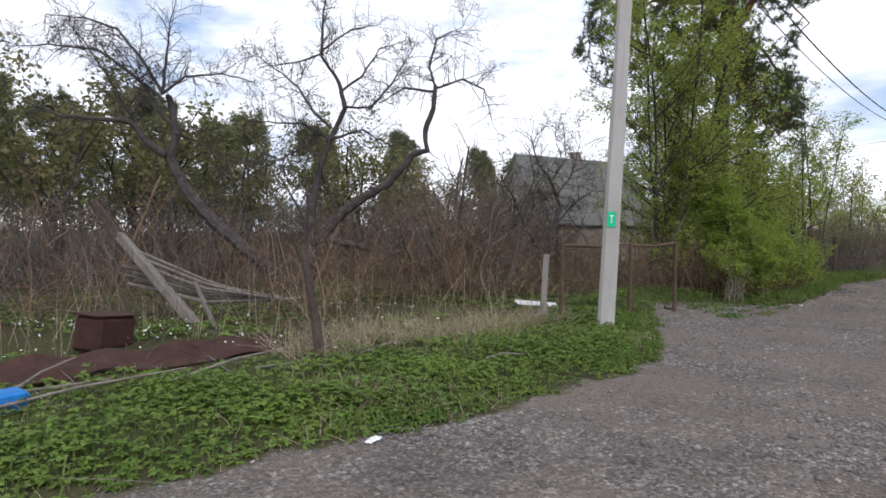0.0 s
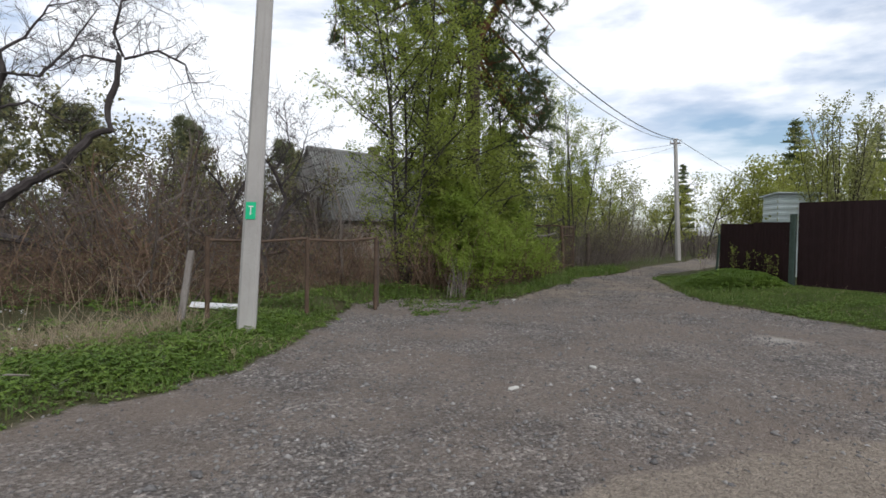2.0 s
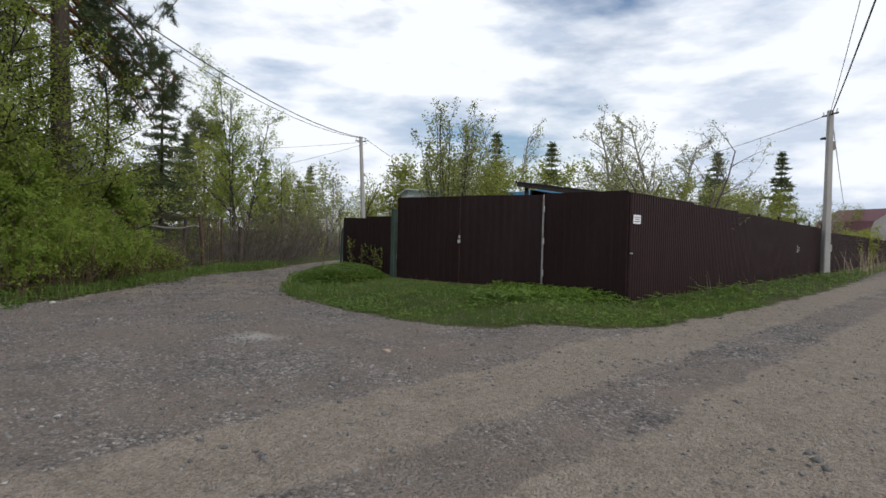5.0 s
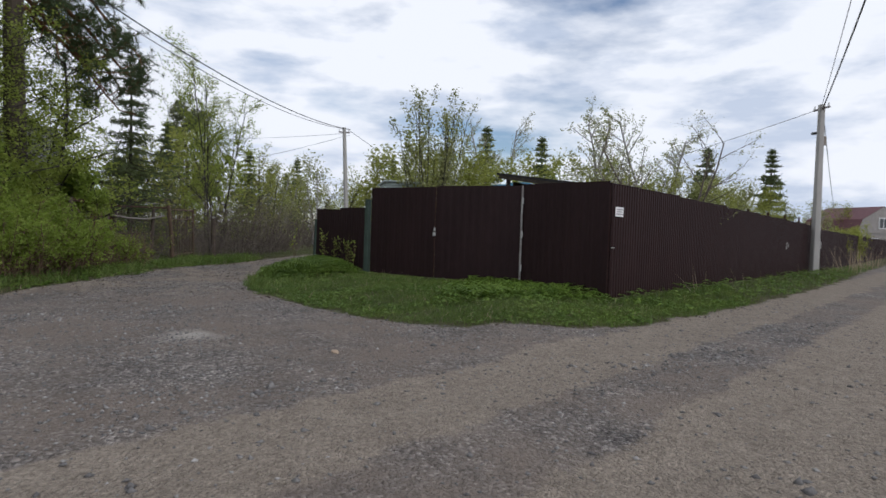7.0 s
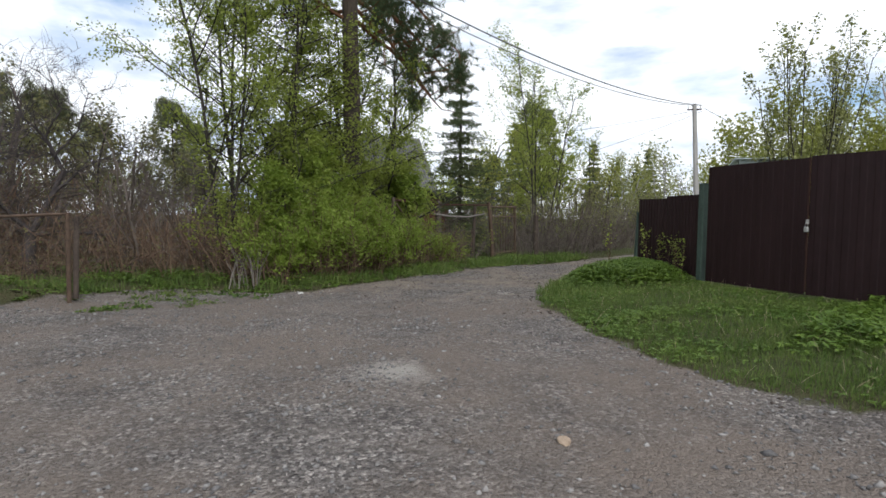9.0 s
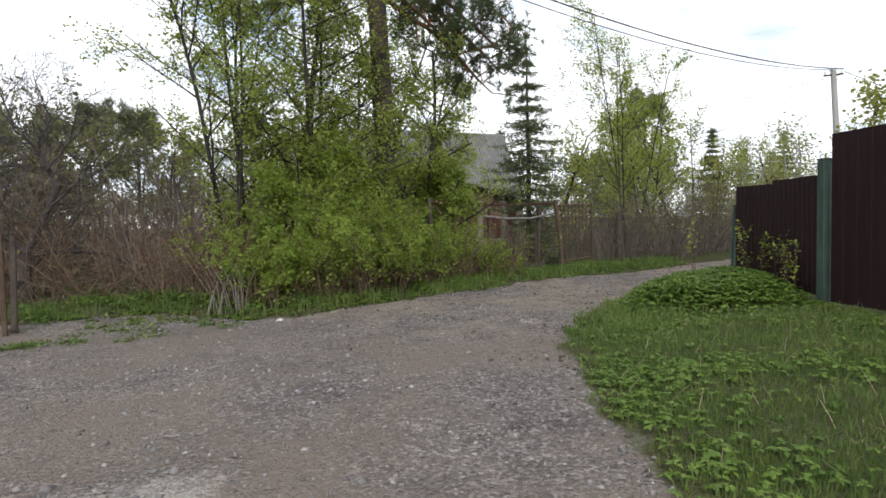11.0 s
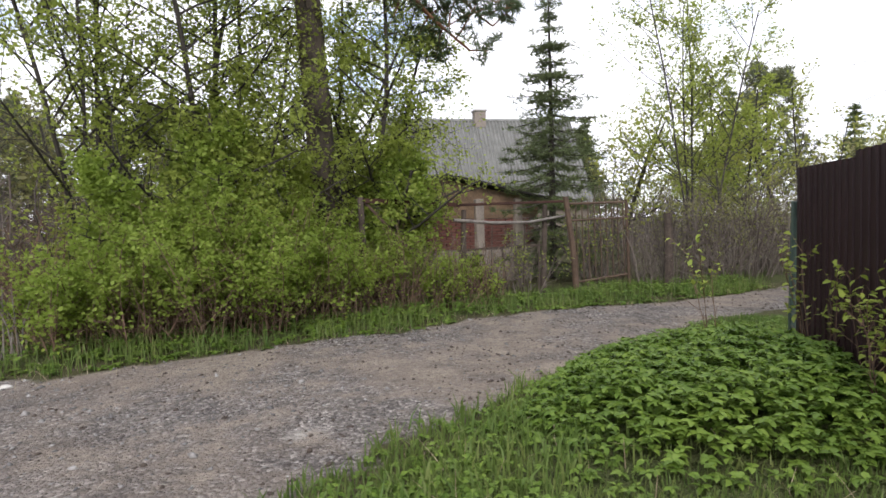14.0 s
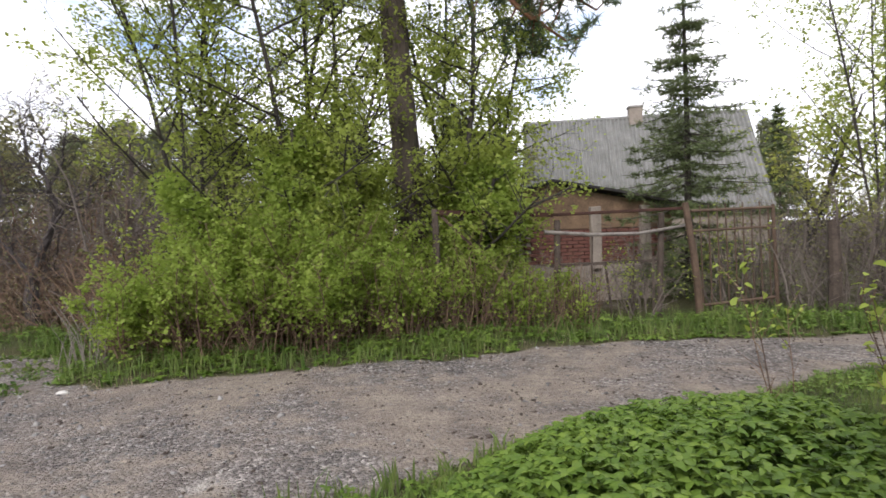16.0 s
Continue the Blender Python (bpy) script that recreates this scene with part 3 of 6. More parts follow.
def gravel_keep(x, y):
    d = (x - 9.0) * -0.496 + (y + 1.6) * -0.868
    mud = np.maximum((d > -0.1) & (d < 1.2), (d > 2.1) & (d < 3.7))
    g = (east_depth(x, y) < 0.08) & (north_depth(x, y) < 0.08)
    patch = np.clip(0.45 + 0.45 * wave(x, y, 0.9, 2.2) + 0.3 * wave(x, y, 2.7, 0.4), 0, 1)
    return g * np.where(mud, 0.2, 0.25 + 0.75 * patch) * (1 - 0.6 * smooth(13.0, 16.5, x) * smooth(0.5, 3.0, y))


sx, sy = scatter(92000, -1.5, 24, -10, 7.2, gravel_keep)
stones("gravel_stones", sx, sy, np.clip(rng.lognormal(-4.55, 0.48, len(sx)), 0.004, 0.03), "small crushed grey stones strewn over the yard")
sx, sy = scatter(34000, -1.5, 22, -9, 7, lambda x, y: gravel_keep(x, y) * np.clip(0.35 + 0.8 * wave(x, y, 1.4, 3.1), 0.06, 1))
stones("loose_stones", sx, sy, np.clip(rng.lognormal(-3.95, 0.36, len(sx)), 0.01, 0.05), "loose pale and dark stones on the gravel")

def edge_keep(x, y):
    d, e = north_depth(x, y), east_depth(x, y)
    return np.maximum(np.exp(-((d + 0.05) / 0.18) ** 2) * (x > 11), 0.7 * np.exp(-((e + 0.05) / 0.16) ** 2))


sx, sy = scatter(9000, 4, 26, -8, 8, edge_keep)
stones("soil_clods", sx, sy, rng.uniform(0.008, 0.032, len(sx)), "dark soil crumbs and rotten bits along the gravel edges", M_DARKWOOD, "soil clods")


sx, sy = scatter(9000, 13.5, 27, 0, 8, lambda x, y: ((east_depth(x, y) < 0) & (north_depth(x, y) < 0)) * smooth(13.5, 17.0, x) * np.clip(0.6 + 0.5 * wave(x, y, 1.8, 0.3), 0.1, 1))
stones("lane_clods", sx, sy, np.clip(rng.lognormal(-4.55, 0.5, len(sx)), 0.005, 0.03), "dark soil crumbs trodden over the lane", M_DARKWOOD, "soil clods")


# ---- brown sheet-steel fence and gates ----
def ribbed_sheet(name, w, h, mat, period=0.115, depth=0.012, thick=0.003):
    """A profiled steel sheet of width w (along x) and height h, front towards -y."""
    xs, k = [], 0.0
    while k < w - 1e-6:
        for f, q in ((0.0, 0.0), (0.42, 0.0), (0.52, 1.0), (0.90, 1.0)):
            if k + f * period < w:
                xs.append((k + f * period, q * depth))
        k += period
    xs.append((w, 0.0))
    b = Buf()
    n = len(xs)
    vs = [(x, -y, z) for z in (0.0, h) for x, y in xs] + [(x, -y + thick, z) for z in (0.0, h) for x, y in xs]
    fs = []
    for i in range(n - 1):
        fs.append((i, i + 1, n + i + 1, n + i))
        fs.append((2 * n + i + 1, 2 * n + i, 3 * n + i, 3 * n + i + 1))
        fs.append((n + i, n + i + 1, 3 * n + i + 1, 3 * n + i))
    fs.append((0, n, 3 * n, 2 * n))
    fs.append((n - 1, 3 * n - 1, 4 * n - 1, 2 * n - 1))
    b.add(vs, fs)
    return b.mesh(name, mat)


def run_pose(a, b, z):
    return pose(a[0], a[1], z, 0, 0, math.degrees(math.atan2(b[1] - a[1], b[0] - a[0])))


def dist(a, b):
    return math.hypot(b[0] - a[0], b[1] - a[1])


G0, GMID, GSEAM, GCOR = (20.75, 0.68), (20.02, -1.25), (19.57, -3.36), (18.46, -5.20)


def gate_leaf(a, b, top, low, label, mat=M_STEELBROWN):
    """One gate leaf: frame tubes behind, ribbed sheet in front, seen from the yard."""
    w = dist(a, b) - 0.03
    leaf = thing("gate_leaf", run_pose(a, b, low), label, "gate", "yard gates")
    part("sheet", ribbed_sheet("sheet", w, top - low, mat, 0.2, 0.005), leaf)
    for z in (0.06, top - low - 0.06):
        part("frame_rail", bevel_box("frame_rail", (w / 2, 0.035, z), (w, 0.04, 0.04), M_RUST, None, 0.004), leaf)
    for x in (0.03, w - 0.03):
        part("frame_stile", bevel_box("frame_stile", (x, 0.035, (top - low) / 2), (0.04, 0.04, top - low - 0.16), M_RUST, None, 0.004), leaf)
    return leaf


gate_leaf(G0, GMID, 2.44, 0.25, "dark brown ribbed steel gate leaf beside a green post")
gate_leaf(GMID, GSEAM, 2.46, 0.25, "dark brown ribbed steel gate leaf with padlocked edge")
w3 = dist(GSEAM, GCOR)
panel = thing("steel_fence", run_pose(GSEAM, GCOR, 0.16), "dark brown ribbed steel fence panel at the road corner", "fence")
part("sheet", ribbed_sheet("sheet", w3, 2.33, M_STEELBROWN, 0.2, 0.005), panel)
part("rail", bevel_box("rail", (w3 / 2, 0.04, 0.4), (w3, 0.04, 0.04), M_RUST, None, 0.004), panel)
part("rail", bevel_box("rail", (w3 / 2, 0.04, 1.9), (w3, 0.04, 0.04), M_RUST, None, 0.004), panel)
part("corner_post", bevel_box("corner_post", (w3 - 0.02, 0.05, 1.15), (0.06, 0.06, 2.3), M_STEELBROWN, None, 0.004), panel)

# posts between the leaves
gp = thing("gate_post", pose(GSEAM[0] - 0.02, GSEAM[1], 0.1), "steel gate post with peeling white paint", "post")
part("post_body", bevel_box("post_body", (-0.01, 0, 1.18), (0.035, 0.035, 2.36), M_SILVER, pose(0, 0, 0, 0, 0, -20), 0.005, 0.002), gp)
for z in (0.45, 1.2, 1.95):
    part("hinge", pole_mesh("hinge", [(-0.045, -0.02, z), (-0.045, -0.02, z + 0.14)], 0.018, 0.018, M_CHROME), gp, "worn steel hinge")
gp2 = thing("gate_post", pose(20.82, 0.80, 0.1), "square gate post in chipped green paint", "post")
part("post_body", bevel_box("post_body", (0, 0, 1.0), (0.13, 0.13, 2.05), M_GREENPAINT, pose(0, 0, 0, 0, 0, -20), 0.012, 0.003), gp2)
part("post_cap", bevel_box("post_cap", (0, 0, 2.03), (0.14, 0.14, 0.02), M_GREENPAINT, pose(0, 0, 0, 0, 0, -20), 0.006), gp2)

lock = thing("padlock", run_pose(G0, GMID, 0) @ pose(dist(G0, GMID), -0.03, 1.32), "pale weathered padlock hanging on the gate edge", "lock")
part("lock_body", bevel_box("lock_body", (0, -0.02, -0.02), (0.07, 0.03, 0.085), M_CHROME, None, 0.008), lock)
sh = Buf()
sh.tube([Vector((-0.022, -0.02, 0.02)), Vector((-0.022, -0.02, 0.06)), Vector((-0.012, -0.02, 0.085)), Vector((0.012, -0.02, 0.085)), Vector((0.022, -0.02, 0.06)), Vector((0.022, -0.02, 0.02))], 0.006, 0.006, 6)
part("shackle", sh.mesh("shackle", M_CHROME), lock)
part("hasp", bevel_box("hasp", (0, 0.0, 0.10), (0.05, 0.012, 0.08), M_SILVER, None, 0.003), lock)
strip = thing("edge_strip", run_pose(G0, GMID, 0) @ pose(dist(G0, GMID) - 0.01, -0.012, 0.3), "steel cover strip down the gap of the gate leaves", "gate")
part("strip_body", bevel_box("strip_body", (0, -0.002, 1.07), (0.03, 0.008, 2.14), M_RUST, None, 0.002), strip)

# long side fence along the road: one part a sheet
R0, R1, R2 = (18.48, -5.25), (35.6, -14.85), (76.0, -35.6)


def long_fence(a, b, z0, z1, h0, h1, label, sheet_w=1.15):
    n = int(dist(a, b) / sheet_w)
    f = thing("steel_fence", run_pose(a, b, 0), label, "fence")
    fl = dist(a, b)
    for i in range(n):
        t = i / n
        ob = part("sheet", ribbed_sheet("sheet", sheet_w * 1.01, h0 + (h1 - h0) * t, M_STEELSIDE, 0.115, 0.014), f)
        ob.matrix_basis = pose(i * sheet_w, -0.004 * (i % 2), z0 + (z1 - z0) * t + 0.012 * ((i * 7) % 3 - 1), 0, 0.25 * ((i * 5) % 3 - 1), 0)
        if i % 2 == 0:
            part("fence_post", bevel_box("fence_post", (i * sheet_w, 0.06, (z0 + h0) / 2), (0.06, 0.06, h0), M_RUST, None, 0.004), f)
    for z in (0.5, 1.7):
        part("rail", bevel_box("rail", (fl / 2, 0.03, z), (fl, 0.03, 0.04), M_RUST, None, 0.004), f)
    return f


side_fence = long_fence(R0, R1, 0.14, 0.05, 2.32, 2.05, "long dark brown ribbed steel fence along the road")
long_fence(R1, R2, 0.05, -0.05, 1.95, 1.8, "brown ribbed steel fence running on behind the pole")
wicket = part("wicket_handle", bevel_box("wicket_handle", (13.9, -0.03, 1.25), (0.05, 0.012, 0.3), M_SILVER, None, 0.004), side_fence, "small pale handle")
part("handle_bar", pole_mesh("handle_bar", [(13.9, -0.04, 1.16), (13.9, -0.08, 1.19), (13.9, -0.08, 1.31), (13.9, -0.04, 1.34)], 0.008, 0.008, M_CHROME, 6), wicket)

plate = thing("notice_plate", run_pose(R0, R1, 0) @ pose(0.26, -0.03, 1.80), "small white notice plate on the brown fence", "sign")
part("plate_body", bevel_box("plate_body", (0.0, 0, 0.09), (0.34, 0.006, 0.19), M_WHITE, None, 0.002), plate)
for k, ww in enumerate((0.24, 0.20, 0.26)):
    part("text_bar", bevel_box("text_bar", (0, -0.005, 0.135 - k * 0.045), (ww, 0.002, 0.016), M_INK, None, 0.0005), plate)
latch = thing("corner_latch", run_pose(R0, R1, 0) @ pose(-0.02, -0.03, 1.17), "two small pale bolts at the fence corner", "bolt")
for x in (-0.01, 0.07):
    part("bolt_head", pole_mesh("bolt_head", [(x, 0.0, 0), (x, -0.03, 0)], 0.014, 0.012, M_CHROME, 6), latch)

# lower fence past the green post
S0, S1 = (20.88, 0.88), (22.1, 2.9)
low = thing("steel_fence", run_pose(S1, S0, 0.3), "low dark brown ribbed steel fence overgrown with shoots", "fence")
lw = dist(S0, S1)
for i in range(2):
    ob = part("sheet", ribbed_sheet("sheet", lw / 2, 1.60 + 0.03 * i, M_STEELBROWN, 0.115, 0.014), low)
    ob.matrix_basis = pose(i * lw / 2, -0.004 * i, 0.0, 0, 0.8 - 0.9 * i, 0)
part("end_post", bevel_box("end_post", (-0.06, 0.0, 0.55), (0.06, 0.06, 1.5), M_GREENPAINT, pose(0, 0, 0, 0, 4, 0), 0.006, 0.002), low)
part("rail", bevel_box("rail", (lw / 2, 0.04, 1.3), (lw, 0.03, 0.04), M_RUST, None, 0.004), low)

# ---- buildings behind the brown fence ----
shed = thing("lean_to_shed", Matrix(), "lean-to shed with a flat black felt roof behind the fence", "shed")
A, B, C, D = (24.5, -2.0, 3.25), (20.35, -5.65, 2.5), (31.0, -11.35, 2.36), (34.6, -7.3, 3.1)


def slab(name, quad, thick, mat):
    b = Buf()
    up = [Vector(p) for p in quad]
    nrm = (up[1] - up[0]).cross(up[3] - up[0]).normalized()
    if nrm.z < 0:
        nrm = -nrm
    dn = [p - nrm * thick for p in up]
    b.add([tuple(p) for p in up + dn], [(0, 1, 2, 3), (7, 6, 5, 4), (0, 4, 5, 1), (1, 5, 6, 2), (2, 6, 7, 3), (3, 7, 4, 0)])
    return b.mesh(name, mat)


part("roof", slab("roof", [A, B, C, D], 0.07, M_FELT), shed)
part("roof_edge", beam("roof_edge", (24.42, -2.1, 3.14), (20.45, -5.6, 2.40), 0.03, 0.14, M_DARKWOOD), shed, "dark fascia board")
part("roof_edge", beam("roof_edge", (20.6, -5.8, 2.37), (31.0, -11.37, 2.25), 0.03, 0.1, M_DARKWOOD), shed, "dark fascia board")
for px, py, pz in ((24.3, -2.4, 3.08), (21.0, -5.5, 2.36), (30.6, -11.0, 2.2), (33.9, -7.5, 2.9)):
    part("shed_post", beam("shed_post", (px, py, 0.1), (px, py, pz), 0.1, 0.1, M_DARKWOOD), shed)
part("back_wall", slab("back_wall", [(24.9, -2.5, 0.1), (34.0, -7.6, 0.1), (34.0, -7.6, 2.85), (24.9, -2.5, 3.0)], 0.05, M_DARKWOOD), shed)

tarp = thing("blue_tarpaulin", pose(29.3, -3.3, 0.1), "crumpled blue tarpaulin over a stack behind the fence", "tarpaulin")
bm = bmesh.new()
bmesh.ops.create_grid(bm, x_segments=26, y_segments=16, size=1.0)
for v in bm.verts:
    x, y = v.co.x, v.co.y
    e = min(1 - abs(x), 1 - abs(y))
    zz = 2.95 + 0.35 * (1 - abs(y) ** 1.5) * (0.8 + 0.4 * math.sin(3 * x)) + 0.05 * noise.noise((x * 5, y * 5, 1)) - (0.0 if e > 0.12 else 1.2)
    v.co = Vector((x * 1.7 - y * 0.4, y * 1.3 + x * -1.0, zz))
part("sheet", bm_mesh("sheet", bm, M_BLUE), tarp)
part("stack", bevel_box("stack", (0, 0, 1.35), (2.2, 1.5, 2.7), M_WOOD, pose(0, 0, 0, 0, 0, -30), 0.03), tarp)

ws = thing("storage_hut", pose(24.95, 1.8, 0.15, 0, 0, -62), "small pale blue-white ribbed metal hut behind the fence", "hut")
for nm, px_, py_, wd, rz in (("front_wall", 0.0, 0.0, 1.2, 0), ("side_wall", 0.0, 1.35, 1.35, -90), ("side_wall", 1.2, 0.0, 1.35, 90)):
    wall = part(nm, ribbed_sheet(nm, 2.8, wd, M_PALEWALL, 0.2, 0.02), ws)
    wall.matrix_basis = pose(px_, py_, 0, 0, 0, rz) @ pose(wd, 0, 0, 0, -90, 0)
part("roof", slab("roof", [(-0.1, -0.15, 2.86), (1.35, -0.15, 2.84), (1.35, 1.5, 2.78), (-0.1, 1.5, 2.80)], 0.04, M_PALEWALL), ws)


POLE0_RX, POLE0_RY = -1.3, 2.7  # lean of the old pole


# ---- concrete power poles and wires ----
def concrete_pole(name, m, h, w0, w1, label):
    """A tapered concrete pole with a rounded trapezoid section."""
    t = thing(name, m, label, "power pole", "power poles")
    bm = bmesh.new()
    rings = []
    sec = [(-0.5, -0.35), (-0.35, -0.5), (0.35, -0.5), (0.5, -0.35), (0.42, 0.42), (0.30, 0.5), (-0.30, 0.5), (-0.42, 0.42)]
    for i in range(9):
        f = i / 8
        w = w0 + (w1 - w0) * f
        rings.append([bm.verts.new((a * w, b * w, h * f)) for a, b in sec])
    for p, q in zip(rings, rings[1:]):
        for k in range(8):
            bm.faces.new((p[k], p[(k + 1) % 8], q[(k + 1) % 8], q[k]))
    bm.faces.new(rings[-1])
    part("shaft", bm_mesh("shaft", bm, M_CONCRETE), t)
    return t


P0 = (7.75, 5.93)
pole = concrete_pole("power_pole", pose(P0[0], P0[1], -0.05, POLE0_RX, POLE0_RY, -43), 8.6, 0.27, 0.19, "light grey concrete power pole with a green tag, in grass")
tag = part("number_tag", bevel_box("number_tag", (-0.02, -0.137, 1.86), (0.14, 0.004, 0.25), M_SIGNGREEN, None, 0.001), pole, "bright green metal tag")
tag.matrix_basis = Matrix()
part("tag_mark", bevel_box("tag_mark", (-0.02, -0.141, 1.92), (0.07, 0.003, 0.014), M_WHITE, None, 0.0005), tag)
part("tag_mark", bevel_box("tag_mark", (-0.02, -0.141, 1.86), (0.014, 0.003, 0.12), M_WHITE, None, 0.0005), tag)
part("cross_arm", bevel_box("cross_arm", (0, 0, 8.3), (0.9, 0.06, 0.06), M_RUST, None, 0.004), pole)
part("grip_band", bevel_box("grip_band", (0, 0, 7.9), (0.21, 0.21, 0.06), M_CHROME, None, 0.004), pole)

P1 = (38.2, 8.85)
pole1 = concrete_pole("power_pole", pose(P1[0], P1[1], -0.1, 0, -3.2, -40), 7.2, 0.26, 0.17, "distant grey concrete power pole at the lane end")
part("cap", bevel_box("cap", (0, 0, 7.22), (0.2, 0.2, 0.12), M_WHITE, None, 0.01), pole1)
part("cross_arm", bevel_box("cross_arm", (0, 0, 7.0), (0.7, 0.06, 0.06), M_RUST, None, 0.004), pole1)
part("insulator", pole_mesh("insulator", [(0.3, 0, 7.03), (0.3, 0, 7.18)], 0.04, 0.03, M_WHITE), pole1)
part("insulator", pole_mesh("insulator", [(-0.3, 0, 7.03), (-0.3, 0, 7.18)], 0.04, 0.03, M_WHITE), pole1)

P2 = (33.75, -14.12)
pole2 = concrete_pole("power_pole", pose(P2[0], P2[1], -0.1, 0, 0.6, 20), 7.25, 0.30, 0.21, "grey concrete power pole with street lamp by the road")
part("lamp_arm", pole_mesh("lamp_arm", [(0.1, -0.1, 6.1), (0.35, -0.22, 6.2), (0.65, -0.34, 6.22)], 0.03, 0.025, M_CABLE, 6), pole2)
part("lamp_head", bevel_box("lamp_head", (0.82, -0.4, 6.22), (0.45, 0.17, 0.10), M_CABLE, pose(0, 0, 0, 0, -6, -20), 0.03), pole2, "dark street lamp head")
part("cross_arm", bevel_box("cross_arm", (0, 0, 7.08), (0.9, 0.06, 0.06), M_RUST, None, 0.004), pole2)
part("service_box", bevel_box("service_box", (0.02, -0.15, 5.75), (0.26, 0.12, 0.38), M_RENDERGREY, None, 0.02), pole2)
part("tag", bevel_box("tag", (0, -0.19, 1.4), (0.22, 0.006, 0.3), M_WHITE, None, 0.002), pole2)
for x in (-0.38, 0.0, 0.38):
    part("insulator", pole_mesh("insulator", [(x, 0, 7.1), (x, 0, 7.26)], 0.04, 0.03, M_WHITE), pole2)


def wire(a, b, sag, r=0.012, label="dark overhead power cable"):
    a, b = Vector(a), Vector(b)
    pts = [a.lerp(b, i / 24) - Vector((0, 0, sag * 4 * (i / 24) * (1 - i / 24))) for i in range(25)]
    bb = Buf()
    bb.tube(pts, r, r, 5)
    return tagged(new("overhead_cable", bb.mesh("overhead_cable", M_CABLE)), label, "cable", "overhead cables")


PT0 = pole.matrix_world @ Vector((0, 0, 8.0))
wire(PT0 + Vector((0.1, -0.2, 0)), (P1[0] - 0.25, P1[1] - 0.1, 7.05), 1.15, 0.019)
wire(PT0 + Vector((0.1, 0.2, 0.1)), (P1[0] - 0.2, P1[1] + 0.25, 7.1), 1.25, 0.013)
wire((P1[0], P1[1], 7.0), (47, 3.0, 3.0), 0.2, 0.014)
wire((P1[0], P1[1], 6.9), (33, 24, 6.0), 0.3, 0.010)
wire((P1[0], P1[1], 6.8), (45, 27, 5.2), 0.3, 0.010)
wire((P2[0], P2[1], 7.0), (-12.0, -1.0, 8.4), 0.7, 0.022)
wire((P2[0], P2[1] + 0.1, 6.85), (-12.0, -0.2, 8.6), 0.7, 0.010)
wire((P2[0], P2[1], 6.95), (86, -34, 5.2), 0.3, 0.02)
wire((P2[0], P2[1], 7.0), (62, -2.0, 6.0), 0.4, 0.012)


# ---- the old house, its shed and the ruined garden gate ----
def wavy_sheet(name, w, h, mat, waves=6, amp=0.04, thick=0.012):
    """Corrugated roof sheet, w along x, h along y, front up."""
    n = waves * 6
    b = Buf()
    top = [(w * i / n, y, amp * math.sin(2 * math.pi * waves * i / n)) for y in (0, h) for i in range(n + 1)]
    bot = [(x, y, z - thick) for x, y, z in top]
    m = n + 1
    fs = []
    for i in range(n):
        fs += [(i, i + 1, m + i + 1, m + i), (2 * m + i + 1, 2 * m + i, 3 * m + i, 3 * m + i + 1), (i + 1, i, 2 * m + i, 2 * m + i + 1), (m + i, m + i + 1, 3 * m + i + 1, 3 * m + i)]
    b.add(top + bot, fs)
    return b.mesh(name, mat)


HL, HR, HW, HE, HRZ = (22.6, 23.6), (31.2, 22.4), 2.45, 2.0, 5.85
hlen = dist(HL, HR)
house = thing("old_house", run_pose(HL, HR, 0), "derelict grey house under a steep corrugated roof", "house")
sl = math.hypot(HW, HRZ - HE)
ang = math.degrees(math.atan2(HRZ - HE, HW))
cols, rows_n = 8, 3
sheet_a = wavy_sheet("roof_sheet", hlen / cols + 0.04, sl / rows_n + 0.12, M_SLATE, 7)
for side in (1, -1):
    for r in range(rows_n):
        for c in range(cols):
            ob = part("roof_sheet", sheet_a, house)
            f = r / rows_n
            y = -side * (HW + 0.15) * (1 - f)
            z = HE + (HRZ - HE) * f + 0.05 + 0.016 * r
            if side == 1:
                ob.matrix_basis = pose(c * hlen / cols, y, z, ang, 0, 0) @ pose(0, 0, 0.004 * (c % 2), 0, 0.3 * ((c * 5 + r) % 3 - 1), 0)
            else:
                ob.matrix_basis = pose((c + 1) * hlen / cols, y, z, 0, 0, 180) @ pose(0, 0, 0.004 * (c % 2), ang, 0, 0)
part("ridge_cap", pole_mesh("ridge_cap", [(0, 0, HRZ + 0.10), (hlen, 0, HRZ + 0.10)], 0.09, 0.09, M_SLATE), house)
for x in (0.08, hlen - 0.08):
    k = 14
    for i in range(k):
        z0 = HE + (HRZ - HE) * i / k
        wv = HW * (1 - (i + 0.5) / k)
        b = Buf()
        b.box((x + 0.006 * (i % 2), 0, z0 + (HRZ - HE) / k / 2), (0.06, 2 * wv, (HRZ - HE) / k - 0.01))
        part("gable_board", b.mesh("gable_board", M_BOARDS), house)
for nm, c, s in (("front_wall", (hlen / 2, -HW + 0.25, 1.0), (hlen - 0.2, 0.2, 2.05)), ("back_wall", (hlen / 2, HW - 0.25, 1.0), (hlen - 0.2, 0.2, 2.05)), ("end_wall", (0.15, 0, 1.0), (0.2, 2 * HW - 0.75, 2.05)), ("end_wall", (hlen - 0.15, 0, 1.0), (0.2, 2 * HW - 0.75, 2.05))):
    part(nm, bevel_box(nm, c, s, M_RENDERGREY, None, 0.02), house)
part("eave_board", bevel_box("eave_board", (-0.05, 0, HE), (0.12, 2 * HW + 0.3, 0.10), M_WOOD, None, 0.01), house)
win = part("window", bevel_box("window", (0.02, 0.1, 3.15), (0.05, 0.9, 1.0), M_WHITE, None, 0.006), house)
